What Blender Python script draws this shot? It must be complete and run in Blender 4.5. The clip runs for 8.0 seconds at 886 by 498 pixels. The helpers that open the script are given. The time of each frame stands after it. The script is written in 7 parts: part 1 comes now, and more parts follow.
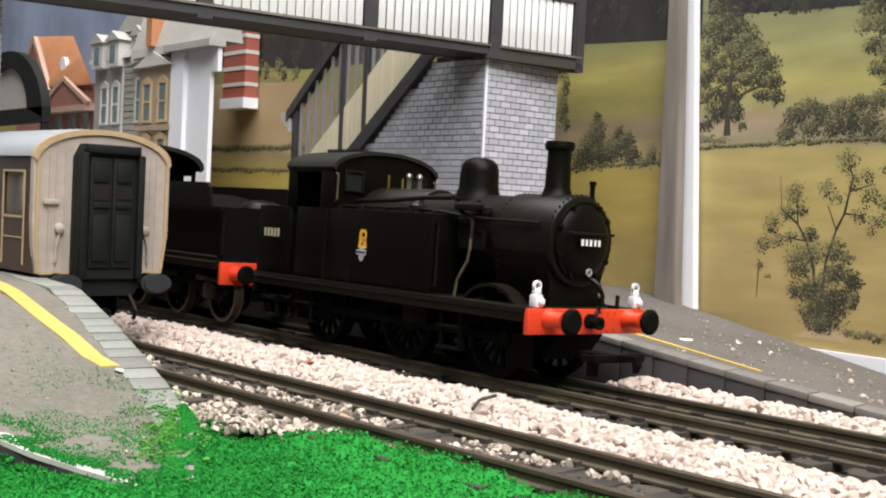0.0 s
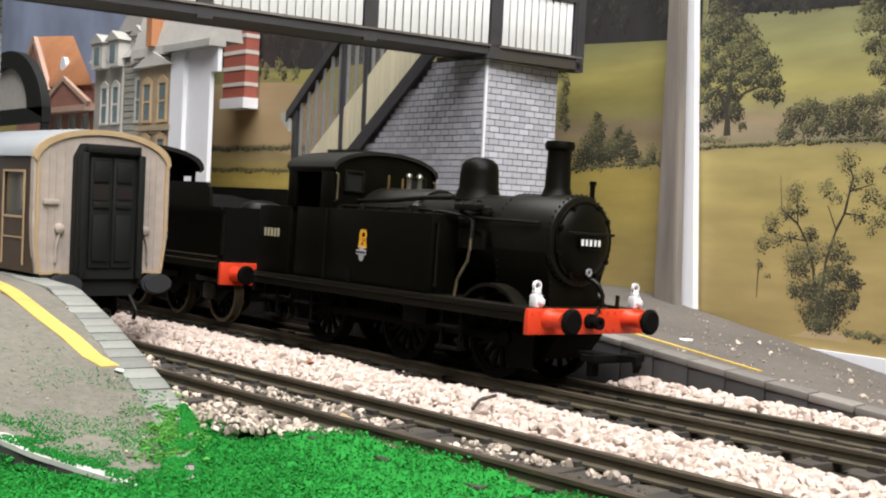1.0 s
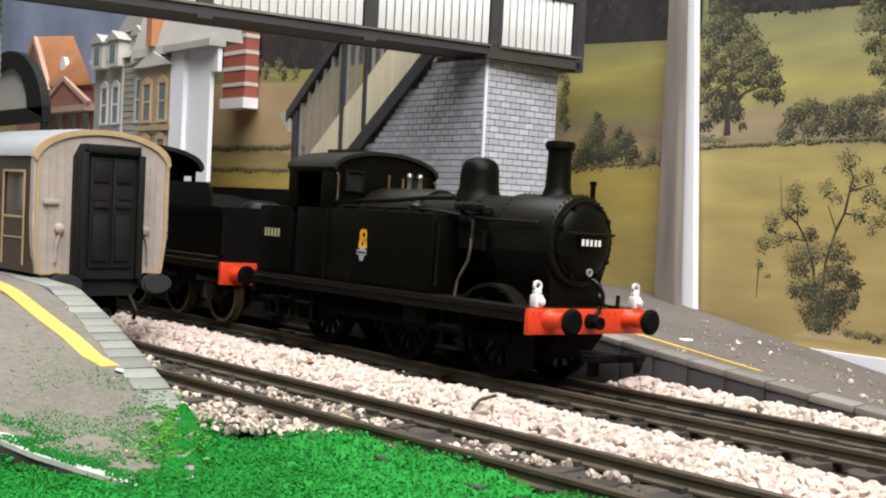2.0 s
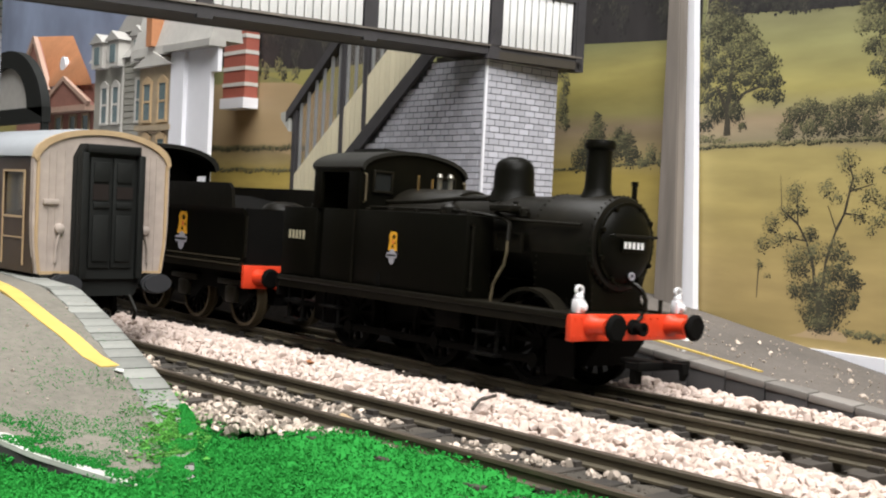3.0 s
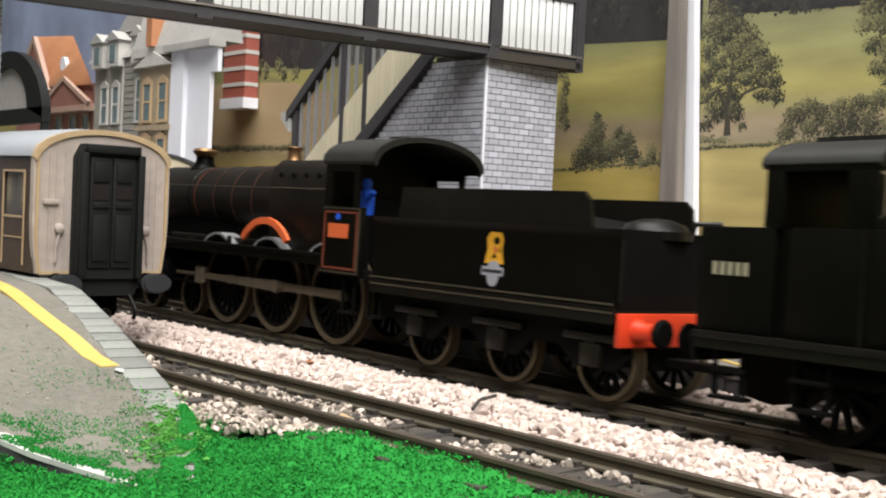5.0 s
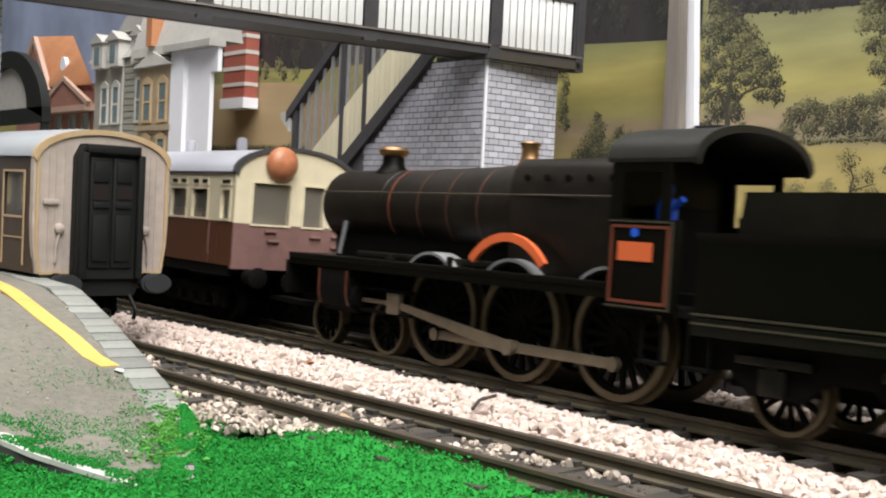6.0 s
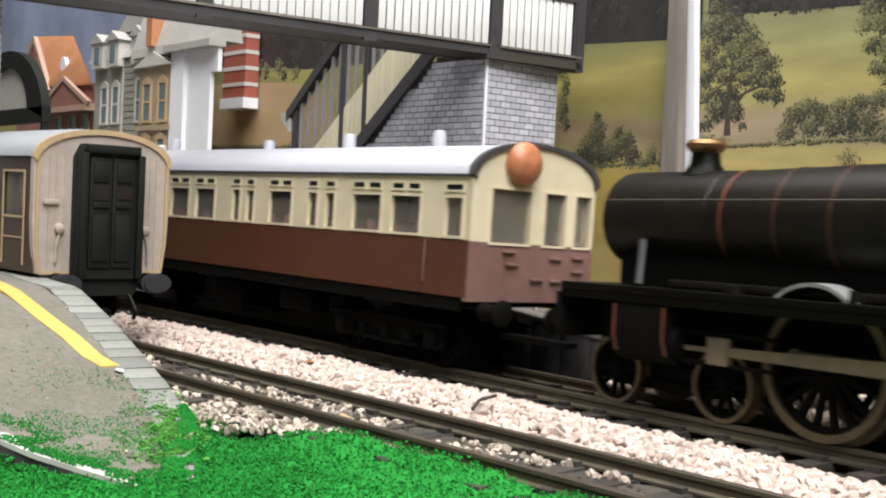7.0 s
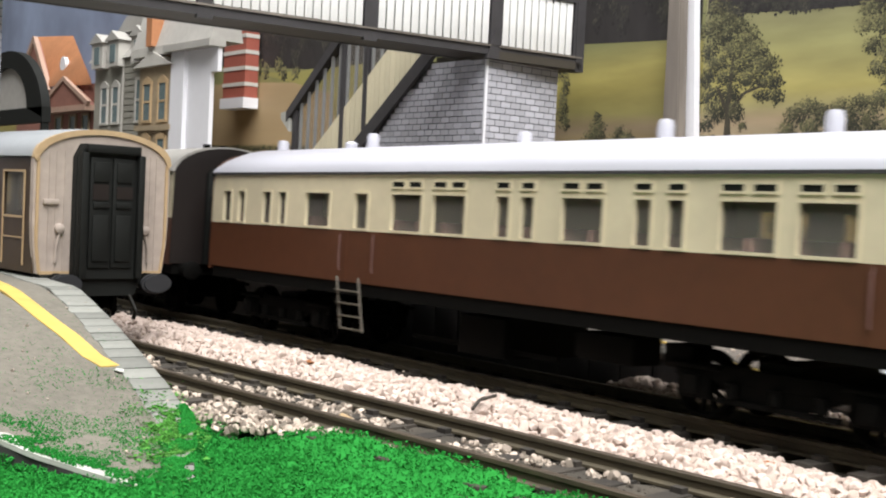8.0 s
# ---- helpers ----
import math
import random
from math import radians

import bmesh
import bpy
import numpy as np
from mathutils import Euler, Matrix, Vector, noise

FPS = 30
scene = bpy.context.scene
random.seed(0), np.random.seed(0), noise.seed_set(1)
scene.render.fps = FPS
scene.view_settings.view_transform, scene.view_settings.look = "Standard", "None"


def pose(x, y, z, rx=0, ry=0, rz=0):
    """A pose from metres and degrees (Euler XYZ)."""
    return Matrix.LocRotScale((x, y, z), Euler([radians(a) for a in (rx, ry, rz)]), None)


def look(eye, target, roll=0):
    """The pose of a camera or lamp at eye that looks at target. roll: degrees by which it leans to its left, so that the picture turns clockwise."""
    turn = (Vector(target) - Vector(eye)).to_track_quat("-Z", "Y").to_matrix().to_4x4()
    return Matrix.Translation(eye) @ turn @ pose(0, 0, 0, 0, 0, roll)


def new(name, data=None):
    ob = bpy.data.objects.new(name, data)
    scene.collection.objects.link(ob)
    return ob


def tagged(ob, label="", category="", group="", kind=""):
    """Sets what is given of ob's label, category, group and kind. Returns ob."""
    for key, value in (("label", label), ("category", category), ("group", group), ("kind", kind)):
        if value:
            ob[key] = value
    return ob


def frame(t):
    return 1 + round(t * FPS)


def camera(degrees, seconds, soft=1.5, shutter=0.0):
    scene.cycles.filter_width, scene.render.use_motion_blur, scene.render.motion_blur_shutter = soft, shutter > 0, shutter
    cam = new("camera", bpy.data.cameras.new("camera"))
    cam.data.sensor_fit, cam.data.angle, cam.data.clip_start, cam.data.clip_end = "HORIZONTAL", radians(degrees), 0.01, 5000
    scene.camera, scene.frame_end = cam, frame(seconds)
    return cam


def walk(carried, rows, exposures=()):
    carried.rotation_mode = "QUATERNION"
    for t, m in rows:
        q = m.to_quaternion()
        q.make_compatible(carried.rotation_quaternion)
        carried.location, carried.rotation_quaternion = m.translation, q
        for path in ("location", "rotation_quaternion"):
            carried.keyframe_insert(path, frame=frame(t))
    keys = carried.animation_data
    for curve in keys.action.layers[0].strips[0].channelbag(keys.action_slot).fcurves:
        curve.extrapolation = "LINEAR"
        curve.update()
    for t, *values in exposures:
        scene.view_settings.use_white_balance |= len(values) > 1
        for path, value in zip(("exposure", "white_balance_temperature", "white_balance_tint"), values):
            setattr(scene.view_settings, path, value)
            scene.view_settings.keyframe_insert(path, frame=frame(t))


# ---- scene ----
import itertools
from mathutils import geometry

MM = 0.001


def P(x, y, z, rx=0, ry=0, rz=0):
    """A pose in millimetres and degrees."""
    return pose(x * MM, y * MM, z * MM, rx, ry, rz)


# ---- camera: stands still ----
cam = camera(42.337, 8.0, soft=2.1, shutter=0.35)
YAW, PITCH, ROLL = 0.68795, 0.03638, 2.746
EYE = Vector((150.18, -165.49, 34.51)) * MM
AIM = EYE + Vector((-math.cos(YAW) * math.cos(PITCH), math.sin(YAW) * math.cos(PITCH), -math.sin(PITCH)))
STAND = look(EYE, AIM, ROLL)
walk(cam, [(0.0, STAND), (8.0, STAND)])

# ---- light: a room with ceiling lamps ----
world = bpy.data.worlds.new("room_light")
scene.world = world
world.use_nodes = True
world.node_tree.nodes["Background"].inputs[0].default_value = (0.86, 0.92, 1.0, 1)
world.node_tree.nodes["Background"].inputs[1].default_value = 0.5
scene.view_settings.exposure = 0.24


def ceiling_lamp(x, y, z, sx, sy, power, colour, target=(-60, 20, 20)):
    data = bpy.data.lights.new("ceiling_lamp", "AREA")
    data.shape, data.size, data.size_y, data.energy, data.color = "RECTANGLE", sx, sy, power, colour
    ob = new("ceiling_lamp", data)
    ob.matrix_world = look(Vector((x, y, z)) * MM, Vector(target) * MM)
    return ob


ceiling_lamp(640, -280, 1120, 1.0, 1.0, 34.0, (0.99, 0.98, 0.965))
ceiling_lamp(-240, -130, 1350, 1.3, 0.8, 21.0, (0.99, 0.98, 0.965))


# ---- materials ----
def material(name, col, rough=0.6, metal=0.0, var=0.15, grain=300.0, stain=40.0, bump=0.15, rnd=0.0, island=0.0, dark=None, coat=0.0, spec=0.5, stretch=None):
    """Plain procedural surface: base colour with fine grain, broad stains, bump and, if asked, variation from piece to piece."""
    m = bpy.data.materials.new(name)
    m.use_nodes = True
    nt = m.node_tree
    b = nt.nodes["Principled BSDF"]
    co = nt.nodes.new("ShaderNodeTexCoord")
    n1 = nt.nodes.new("ShaderNodeTexNoise")
    n1.inputs["Scale"].default_value, n1.inputs["Detail"].default_value = grain, 3
    n2 = nt.nodes.new("ShaderNodeTexNoise")
    n2.inputs["Scale"].default_value, n2.inputs["Detail"].default_value = stain, 4
    where = co.outputs["Object"]
    if stretch:
        mp = nt.nodes.new("ShaderNodeMapping")
        mp.inputs["Scale"].default_value = stretch
        nt.links.new(where, mp.inputs["Vector"])
        where = mp.outputs[0]
    for n in (n1, n2):
        nt.links.new(where, n.inputs["Vector"])
    mix = nt.nodes.new("ShaderNodeMix")
    mix.data_type = "FLOAT"
    mix.inputs[0].default_value = 0.6
    nt.links.new(n1.outputs["Fac"], mix.inputs[2])
    nt.links.new(n2.outputs["Fac"], mix.inputs[3])
    last = mix.outputs[0]
    for amount, node, out in ((rnd, "ShaderNodeObjectInfo", "Random"), (island, "ShaderNodeNewGeometry", "Random Per Island")):
        if amount:
            src = nt.nodes.new(node)
            mx = nt.nodes.new("ShaderNodeMix")
            mx.data_type = "FLOAT"
            mx.inputs[0].default_value = amount
            nt.links.new(last, mx.inputs[2])
            nt.links.new(src.outputs[out], mx.inputs[3])
            last = mx.outputs[0]
    ramp = nt.nodes.new("ShaderNodeValToRGB")
    c = np.array(col)
    lo = np.array(dark) if dark is not None else c * (1 - var)
    hi = np.minimum(c * (1 + var * 0.8), 0.95)
    ramp.color_ramp.elements[0].position, ramp.color_ramp.elements[1].position = 0.3, 0.72
    ramp.color_ramp.elements[0].color, ramp.color_ramp.elements[1].color = (*lo, 1), (*hi, 1)
    nt.links.new(last, ramp.inputs[0])
    nt.links.new(ramp.outputs[0], b.inputs["Base Color"])
    b.inputs["Roughness"].default_value, b.inputs["Metallic"].default_value = rough, metal
    b.inputs["Specular IOR Level"].default_value = spec
    b.inputs["Coat Weight"].default_value = coat
    if bump:
        bp = nt.nodes.new("ShaderNodeBump")
        bp.inputs["Strength"].default_value, bp.inputs["Distance"].default_value = bump, 0.0004
        nt.links.new(n1.outputs["Fac"], bp.inputs["Height"])
        nt.links.new(bp.outputs[0], b.inputs["Normal"])
    return m


def glass(name, col=(0.85, 0.9, 0.9), rough=0.02, clear=1.0):
    m = bpy.data.materials.new(name)
    m.use_nodes = True
    b = m.node_tree.nodes["Principled BSDF"]
    b.inputs["Base Color"].default_value = (*col, 1)
    b.inputs["Roughness"].default_value = rough
    b.inputs["Transmission Weight"].default_value = clear
    b.inputs["IOR"].default_value = 1.1
    return m


BLACK = material("satin_black_paint", (0.003, 0.0028, 0.0016), 0.42, 0, 0.4, 500, 60, 0.06, spec=0.085)
BLACK2 = material("weathered_black_paint", (0.0062, 0.0052, 0.0031), 0.4, 0, 0.7, 350, 50, 0.15, spec=0.2)
ROOFBLK = material("matt_dark_roof", (0.014, 0.0135, 0.011), 0.55, 0, 0.35, 300, 50, 0.12, spec=0.25)
SOOT = material("sooty_frame", (0.0022, 0.002, 0.0016), 0.8, 0, 0.4, 500, 60, 0.2, spec=0.1)
BUFRED = material("vermilion_paint", (0.62, 0.045, 0.012), 0.45, 0, 0.12, 400, 60, 0.05)
ORANGE = material("orange_red_paint", (0.62, 0.12, 0.035), 0.45, 0, 0.12, 400, 60, 0.05)
LINE_O = material("orange_lining", (0.13, 0.031, 0.014), 0.5, 0, 0.2, 500, 60, 0)
GREYLINE = material("pale_grey_lining", (0.2, 0.2, 0.2), 0.5, 0, 0.1, 500, 60, 0)
STEEL = material("dull_steel", (0.35, 0.33, 0.29), 0.38, 0.9, 0.25, 400, 60, 0.08)
TYRE = material("worn_wheel_tyre", (0.125, 0.1, 0.06), 0.45, 0.6, 0.3, 400, 60, 0.08)
BRASS = material("brass", (0.6, 0.42, 0.22), 0.25, 1.0, 0.15, 400, 60, 0.03)
COPPER = material("copper_cap", (0.3, 0.17, 0.08), 0.42, 0.9, 0.15, 400, 60, 0.03)
WHITE = material("white_enamel", (0.8, 0.8, 0.8), 0.4, 0, 0.06, 400, 60, 0.05)
SILVER = material("silver_white_paint", (0.78, 0.78, 0.8), 0.35, 0.2, 0.08, 400, 60, 0.05)
EMBY = material("emblem_yellow", (0.66, 0.33, 0.02), 0.5, 0, 0.1, 600, 80, 0)
EMBW = material("emblem_pale", (0.33, 0.32, 0.36), 0.5, 0, 0.1, 600, 80, 0)
EMBR = material("emblem_red", (0.55, 0.1, 0.04), 0.5, 0, 0.1, 600, 80, 0)
CREAMNO = material("cream_transfer", (0.33, 0.3, 0.2), 0.5, 0, 0.1, 600, 80, 0)
BLUEFIG = material("blue_figure_paint", (0.01, 0.09, 0.6), 0.5, 0, 0.1, 600, 80, 0)
CREAM = material("cream_coach_paint", (0.64, 0.565, 0.4), 0.42, 0, 0.14, 260, 30, 0.14)
BROWN = material("chocolate_coach_paint", (0.083, 0.03, 0.014), 0.42, 0, 0.22, 300, 40, 0.06)
MAUVE = material("faded_chocolate_paint", (0.175, 0.095, 0.085), 0.5, 0, 0.3, 350, 60, 0.12)
ROOFW = material("white_coach_roof", (0.48, 0.48, 0.535), 0.36, 0, 0.16, 160, 22, 0.12, stretch=(0.15, 1, 1))
DISC = material("terracotta_disc", (0.46, 0.17, 0.08), 0.4, 0, 0.4, 300, 160, 0.6)
TEAK = material("pale_wood_coach_end", (0.41, 0.345, 0.3), 0.55, 0, 0.25, 350, 60, 0.15)
TAN = material("tan_trim", (0.46, 0.33, 0.19), 0.5, 0, 0.15, 400, 60, 0.05)
COACHBR = material("brown_coach_side", (0.045, 0.026, 0.012), 0.5, 0, 0.3, 400, 60, 0.06)
ROOFG = material("pale_grey_roof", (0.34, 0.36, 0.38), 0.45, 0, 0.1, 250, 30, 0.05)
DARKEND = material("dark_maroon_coach_end", (0.009, 0.005, 0.004), 0.5, 0, 0.25, 400, 60, 0.06)
GANG = material("charcoal_gangway", (0.007, 0.008, 0.007), 0.7, 0, 0.3, 400, 60, 0.12, spec=0.25)
BUFGREY = material("dark_grey_buffer", (0.02, 0.021, 0.024), 0.6, 0, 0.2, 400, 60, 0.05)
# Grey mixed into the glass stands in for reflections in the windows.
PANE = glass("dusty_window_pane", (0.66, 0.63, 0.58), 0.06, 0.93)
RAILM = material("rusty_rail", (0.062, 0.05, 0.029), 0.7, 0.0, 0.45, 350, 40, 0.25)
RAILTOP = material("worn_rail_head", (0.075, 0.058, 0.042), 0.5, 0.3, 0.3, 300, 40, 0.08)
SLEEPER = material("dark_sleeper", (0.034, 0.028, 0.022), 0.85, 0, 0.5, 400, 60, 0.4, rnd=0.4)
EARTH = material("dark_trackbed", (0.05, 0.042, 0.032), 0.9, 0, 0.6, 500, 70, 0.8)
STONE = material("pale_ballast", (0.465, 0.38, 0.34), 0.8, 0, 0.25, 500, 200, 0.3, island=0.5, dark=(0.4, 0.32, 0.27))
STONE2 = material("dusty_ballast", (0.42, 0.35, 0.29), 0.8, 0, 0.35, 500, 200, 0.25, island=0.55, dark=(0.14, 0.115, 0.09))
TARMAC = material("platform_tarmac", (0.15, 0.137, 0.112), 0.88, 0, 0.35, 700, 30, 0.6)
TARMAC2 = material("dark_platform_tarmac", (0.1, 0.086, 0.075), 0.88, 0, 0.4, 600, 25, 0.7)
SLAB = material("grey_edge_slab", (0.185, 0.188, 0.17), 0.75, 0, 0.3, 450, 60, 0.3, rnd=0.35)
SLAB2 = material("dusty_dark_slab", (0.17, 0.155, 0.14), 0.8, 0, 0.3, 450, 60, 0.3, rnd=0.35)
PLATWALL = material("dark_platform_wall", (0.035, 0.033, 0.033), 0.8, 0, 0.35, 300, 60, 0.3, rnd=0.3)
YELLOW = material("yellow_line_paint", (0.52, 0.365, 0.085), 0.6, 0, 0.25, 400, 60, 0.2)
PAPER = material("torn_white_card", (0.4, 0.4, 0.37), 0.7, 0, 0.3, 300, 60, 0.2)
GRASS = material("green_flock", (0.018, 0.19, 0.03), 0.95, 0, 0.35, 700, 35, 0.5, island=0.14, dark=(0.012, 0.135, 0.02), spec=0.1)
FLOCKY = material("yellow_green_flock", (0.07, 0.23, 0.04), 0.95, 0, 0.35, 700, 60, 0.5, island=0.5, spec=0.1)
BRICKF = material("grey_printed_brick", (0.47, 0.47, 0.52), 0.65, 0, 0.14, 400, 60, 0.1, rnd=0.5)
MORTAR = material("dark_mortar_joint", (0.1, 0.1, 0.11), 0.8, 0, 0.2, 400, 60, 0.2)
BOARD = material("white_boarding", (0.78, 0.78, 0.77), 0.5, 0, 0.08, 300, 40, 0.05, rnd=0.2)
CBOARD = material("cream_boarding", (0.62, 0.56, 0.4), 0.5, 0, 0.1, 300, 40, 0.05, rnd=0.25)
TIMBER = material("dark_painted_timber", (0.045, 0.042, 0.045), 0.55, 0, 0.3, 300, 50, 0.12)
TIMBER2 = material("dark_brown_girder", (0.05, 0.042, 0.032), 0.6, 0, 0.3, 300, 50, 0.12)
POSTW = material("grey_bare_wood", (0.185, 0.16, 0.138), 0.75, 0, 0.55, 300, 60, 0.3, stretch=(1, 1, 0.12))
STRIPW = material("white_plastic_strip", (0.82, 0.82, 0.87), 0.4, 0, 0.03, 300, 30, 0.02)
ROOM = material("plain_room_wall", (0.33, 0.33, 0.32), 0.9, 0, 0.06, 20, 3, 0.05)
HOUSERED = material("printed_red_brick", (0.27, 0.12, 0.09), 0.7, 0, 0.25, 500, 60, 0.15)
ROOFTILE = material("orange_roof_tile", (0.44, 0.19, 0.085), 0.7, 0, 0.2, 400, 60, 0.15)
HOUSEGRN = material("grey_green_boarding", (0.29, 0.28, 0.24), 0.7, 0, 0.15, 300, 40, 0.1)
HOUSETRIM = material("pale_house_trim", (0.52, 0.5, 0.46), 0.6, 0, 0.1, 300, 40, 0.05)
HOUSESTONE = material("buff_stone", (0.33, 0.26, 0.17), 0.7, 0, 0.25, 400, 60, 0.1)
SLATE = material("pale_slate_roof", (0.38, 0.365, 0.34), 0.7, 0, 0.15, 300, 40, 0.12)
HWIN = material("teal_window_print", (0.12, 0.17, 0.18), 0.25, 0, 0.35, 300, 80, 0)
CARDW = material("plain_white_card", (0.74, 0.74, 0.78), 0.6, 0, 0.04, 200, 20, 0.03)
DIMLINE = material("dulled_lining", (0.045, 0.036, 0.022), 0.5, 0, 0.5, 500, 60, 0)
FAINTBAND = material("worn_orange_lining", (0.05, 0.016, 0.009), 0.5, 0, 0.4, 500, 60, 0)
BROWNBLK = material("brown_dusted_black_paint", (0.0085, 0.0062, 0.004), 0.42, 0, 0.8, 300, 45, 0.2, spec=0.24)
RODSTEEL = material("oily_rod_steel", (0.2, 0.165, 0.115), 0.45, 0.5, 0.35, 400, 60, 0.1)
BARGE = material("dull_pink_trim", (0.38, 0.25, 0.19), 0.65, 0, 0.15, 300, 40, 0.05)
STEPM = material("dull_step_wire", (0.1, 0.085, 0.065), 0.6, 0, 0.3, 400, 60, 0.1)
CHIMRED = material("chimney_red", (0.3, 0.08, 0.055), 0.6, 0, 0.15, 400, 60, 0.1)


# ---- mesh tools, in millimetres ----
def box(bm, x0, x1, y0, y1, z0, z1, b=0.0):
    vs = [bm.verts.new(p) for p in itertools.product((x0, x1), (y0, y1), (z0, z1))]
    fs = [bm.faces.new([vs[i] for i in q]) for q in ((0, 1, 3, 2), (4, 6, 7, 5), (0, 4, 5, 1), (2, 3, 7, 6), (0, 2, 6, 4), (1, 5, 7, 3))]
    if b:
        es = list({e for f in fs for e in f.edges})
        bmesh.ops.bevel(bm, geom=es, offset=b, segments=2, affect="EDGES", profile=0.5)
    return vs


def prism(bm, pts, plane, a, b):
    """A polygon in the plane 'xz', 'yz' or 'xy', drawn out along the third axis from a to b."""
    def put(p, h):
        return {"xz": (p[0], h, p[1]), "yz": (h, p[0], p[1]), "xy": (p[0], p[1], h)}[plane]
    lo = [bm.verts.new(put(p, a)) for p in pts]
    hi = [bm.verts.new(put(p, b)) for p in pts]
    bm.faces.new(lo)
    bm.faces.new(hi[::-1])
    n = len(pts)
    for i in range(n):
        bm.faces.new((lo[i], hi[i], hi[(i + 1) % n], lo[(i + 1) % n]))


def lathe(bm, prof, c=(0, 0, 0), axis="z", seg=28):
    """prof: pairs (radius, height along the axis)."""
    def put(r, h, a):
        u, v = r * math.cos(a), r * math.sin(a)
        q = {"z": (u, v, h), "x": (h, u, v), "y": (u, h, v)}[axis]
        return (c[0] + q[0], c[1] + q[1], c[2] + q[2])
    rings = [[bm.verts.new(put(max(r, 1e-3), h, 2 * math.pi * i / seg)) for i in range(seg)] for r, h in prof]
    for r0, r1 in zip(rings, rings[1:]):
        for i in range(seg):
            bm.faces.new((r0[i], r0[(i + 1) % seg], r1[(i + 1) % seg], r1[i]))
    bm.faces.new(rings[0])
    bm.faces.new(rings[-1][::-1])


def ring(bm, r0, r1, h0, h1, c, axis="y", seg=32):
    """A flat hoop of square section."""
    def put(r, h, a):
        u, v = r * math.cos(a), r * math.sin(a)
        q = {"z": (u, v, h), "x": (h, u, v), "y": (u, h, v)}[axis]
        return (c[0] + q[0], c[1] + q[1], c[2] + q[2])
    rows = [[bm.verts.new(put(r, h, 2 * math.pi * i / seg)) for i in range(seg)] for r, h in ((r0, h0), (r1, h0), (r1, h1), (r0, h1))]
    for k in range(4):
        a, b = rows[k], rows[(k + 1) % 4]
        for i in range(seg):
            bm.faces.new((a[i], a[(i + 1) % seg], b[(i + 1) % seg], b[i]))


def arc_band(bm, c, r0, r1, a0, a1, y0, y1, n=20):
    """A bent plate standing in the xz plane, from angle a0 to a1 in degrees."""
    rows = []
    for i in range(n + 1):
        a = radians(a0 + (a1 - a0) * i / n)
        rows.append([bm.verts.new((c[0] + r * math.cos(a), y, c[1] + r * math.sin(a))) for r, y in ((r0, y0), (r1, y0), (r1, y1), (r0, y1))])
    for p, q in zip(rows, rows[1:]):
        for k in range(4):
            bm.faces.new((p[k], p[(k + 1) % 4], q[(k + 1) % 4], q[k]))
    bm.faces.new(rows[0])
    bm.faces.new(rows[-1][::-1])


def tube(bm, pts, r, seg=8):
    pts = [Vector(p) for p in pts]
    rings = []
    for i, p in enumerate(pts):
        d = (pts[min(i + 1, len(pts) - 1)] - pts[max(i - 1, 0)]).normalized()
        u = d.cross(Vector((0.13, 0.31, 0.94))).normalized()
        v = d.cross(u)
        rings.append([bm.verts.new(p + r * (math.cos(a) * u + math.sin(a) * v)) for a in (2 * math.pi * k / seg for k in range(seg))])
    for a, b in zip(rings, rings[1:]):
        for i in range(seg):
            bm.faces.new((a[i], a[(i + 1) % seg], b[(i + 1) % seg], b[i]))
    bm.faces.new(rings[0])
    bm.faces.new(rings[-1][::-1])


def mesh_of(name, bm, mat, ox=0.0, flat=False, angle=35):
    bmesh.ops.recalc_face_normals(bm, faces=bm.faces)
    for e in bm.edges:
        e.smooth = len(e.link_faces) == 2 and e.calc_face_angle(3.0) < radians(angle)
    for f in bm.faces:
        f.smooth = not flat
    for v in bm.verts:
        v.co = (v.co - Vector((ox, 0, 0))) * MM
    me = bpy.data.meshes.new(name)
    bm.to_mesh(me)
    bm.free()
    for m in (mat if isinstance(mat, (list, tuple)) else [mat]):
        me.materials.append(m)
    return me


OX = [0.0]


def part(name, bm, mat, parent=None, label="", flat=False):
    ob = new(name, mesh_of(name, bm, mat, OX[0], flat))
    ob.parent = parent
    if name == "pane" and mat is PANE:
        ob.visible_shadow = False
    return tagged(ob, label)


def thing(name, label, category, group="", kind=""):
    return tagged(new(name), label, category, group, kind)


def solid(name, bm, mat, label, category="", group="", kind="", flat=False):
    return tagged(new(name, mesh_of(name, bm, mat, 0, flat)), label, category, group, kind)


def B():
    return bmesh.new()


def each(name, mat, parent, boxes, label="", bev=0.0):
    """A part of its own for every box in the list."""
    for q in boxes:
        bm = B()
        box(bm, *q, bev)
        part(name, bm, mat, parent, label)


def boxpart(name, mat, parent, *a, label=""):
    bm = B()
    box(bm, *a)
    return part(name, bm, mat, parent, label)


def share(ob, m, parent=None):
    """Another object on the same mesh."""
    o = new(ob.name.split(".")[0], ob.data)
    o.parent = parent or ob.parent
    o.matrix_basis = m
    for key in ("label",):
        if key in ob:
            o[key] = ob[key]
    return o


# ---- plan of the two tracks ----
def main_y(x):
    u = max(x, -150) + 60
    v = max(0, -150 - x)
    return -0.000348 * u * u / 2 + 0.02246 * u - 0.0538 * v + 0.0009 * v * v


def main_z(x):
    u = max(0, x + 60)
    return 0.0001425 * u * u / 2


CANT = 0.027


def near_y(x):
    return -52.3 + 0.072 * x


# ---- ground, room ----
def ground_z(x, y):
    return -5.2 + 0.5 * noise.noise((x * 0.03, y * 0.03, 0))


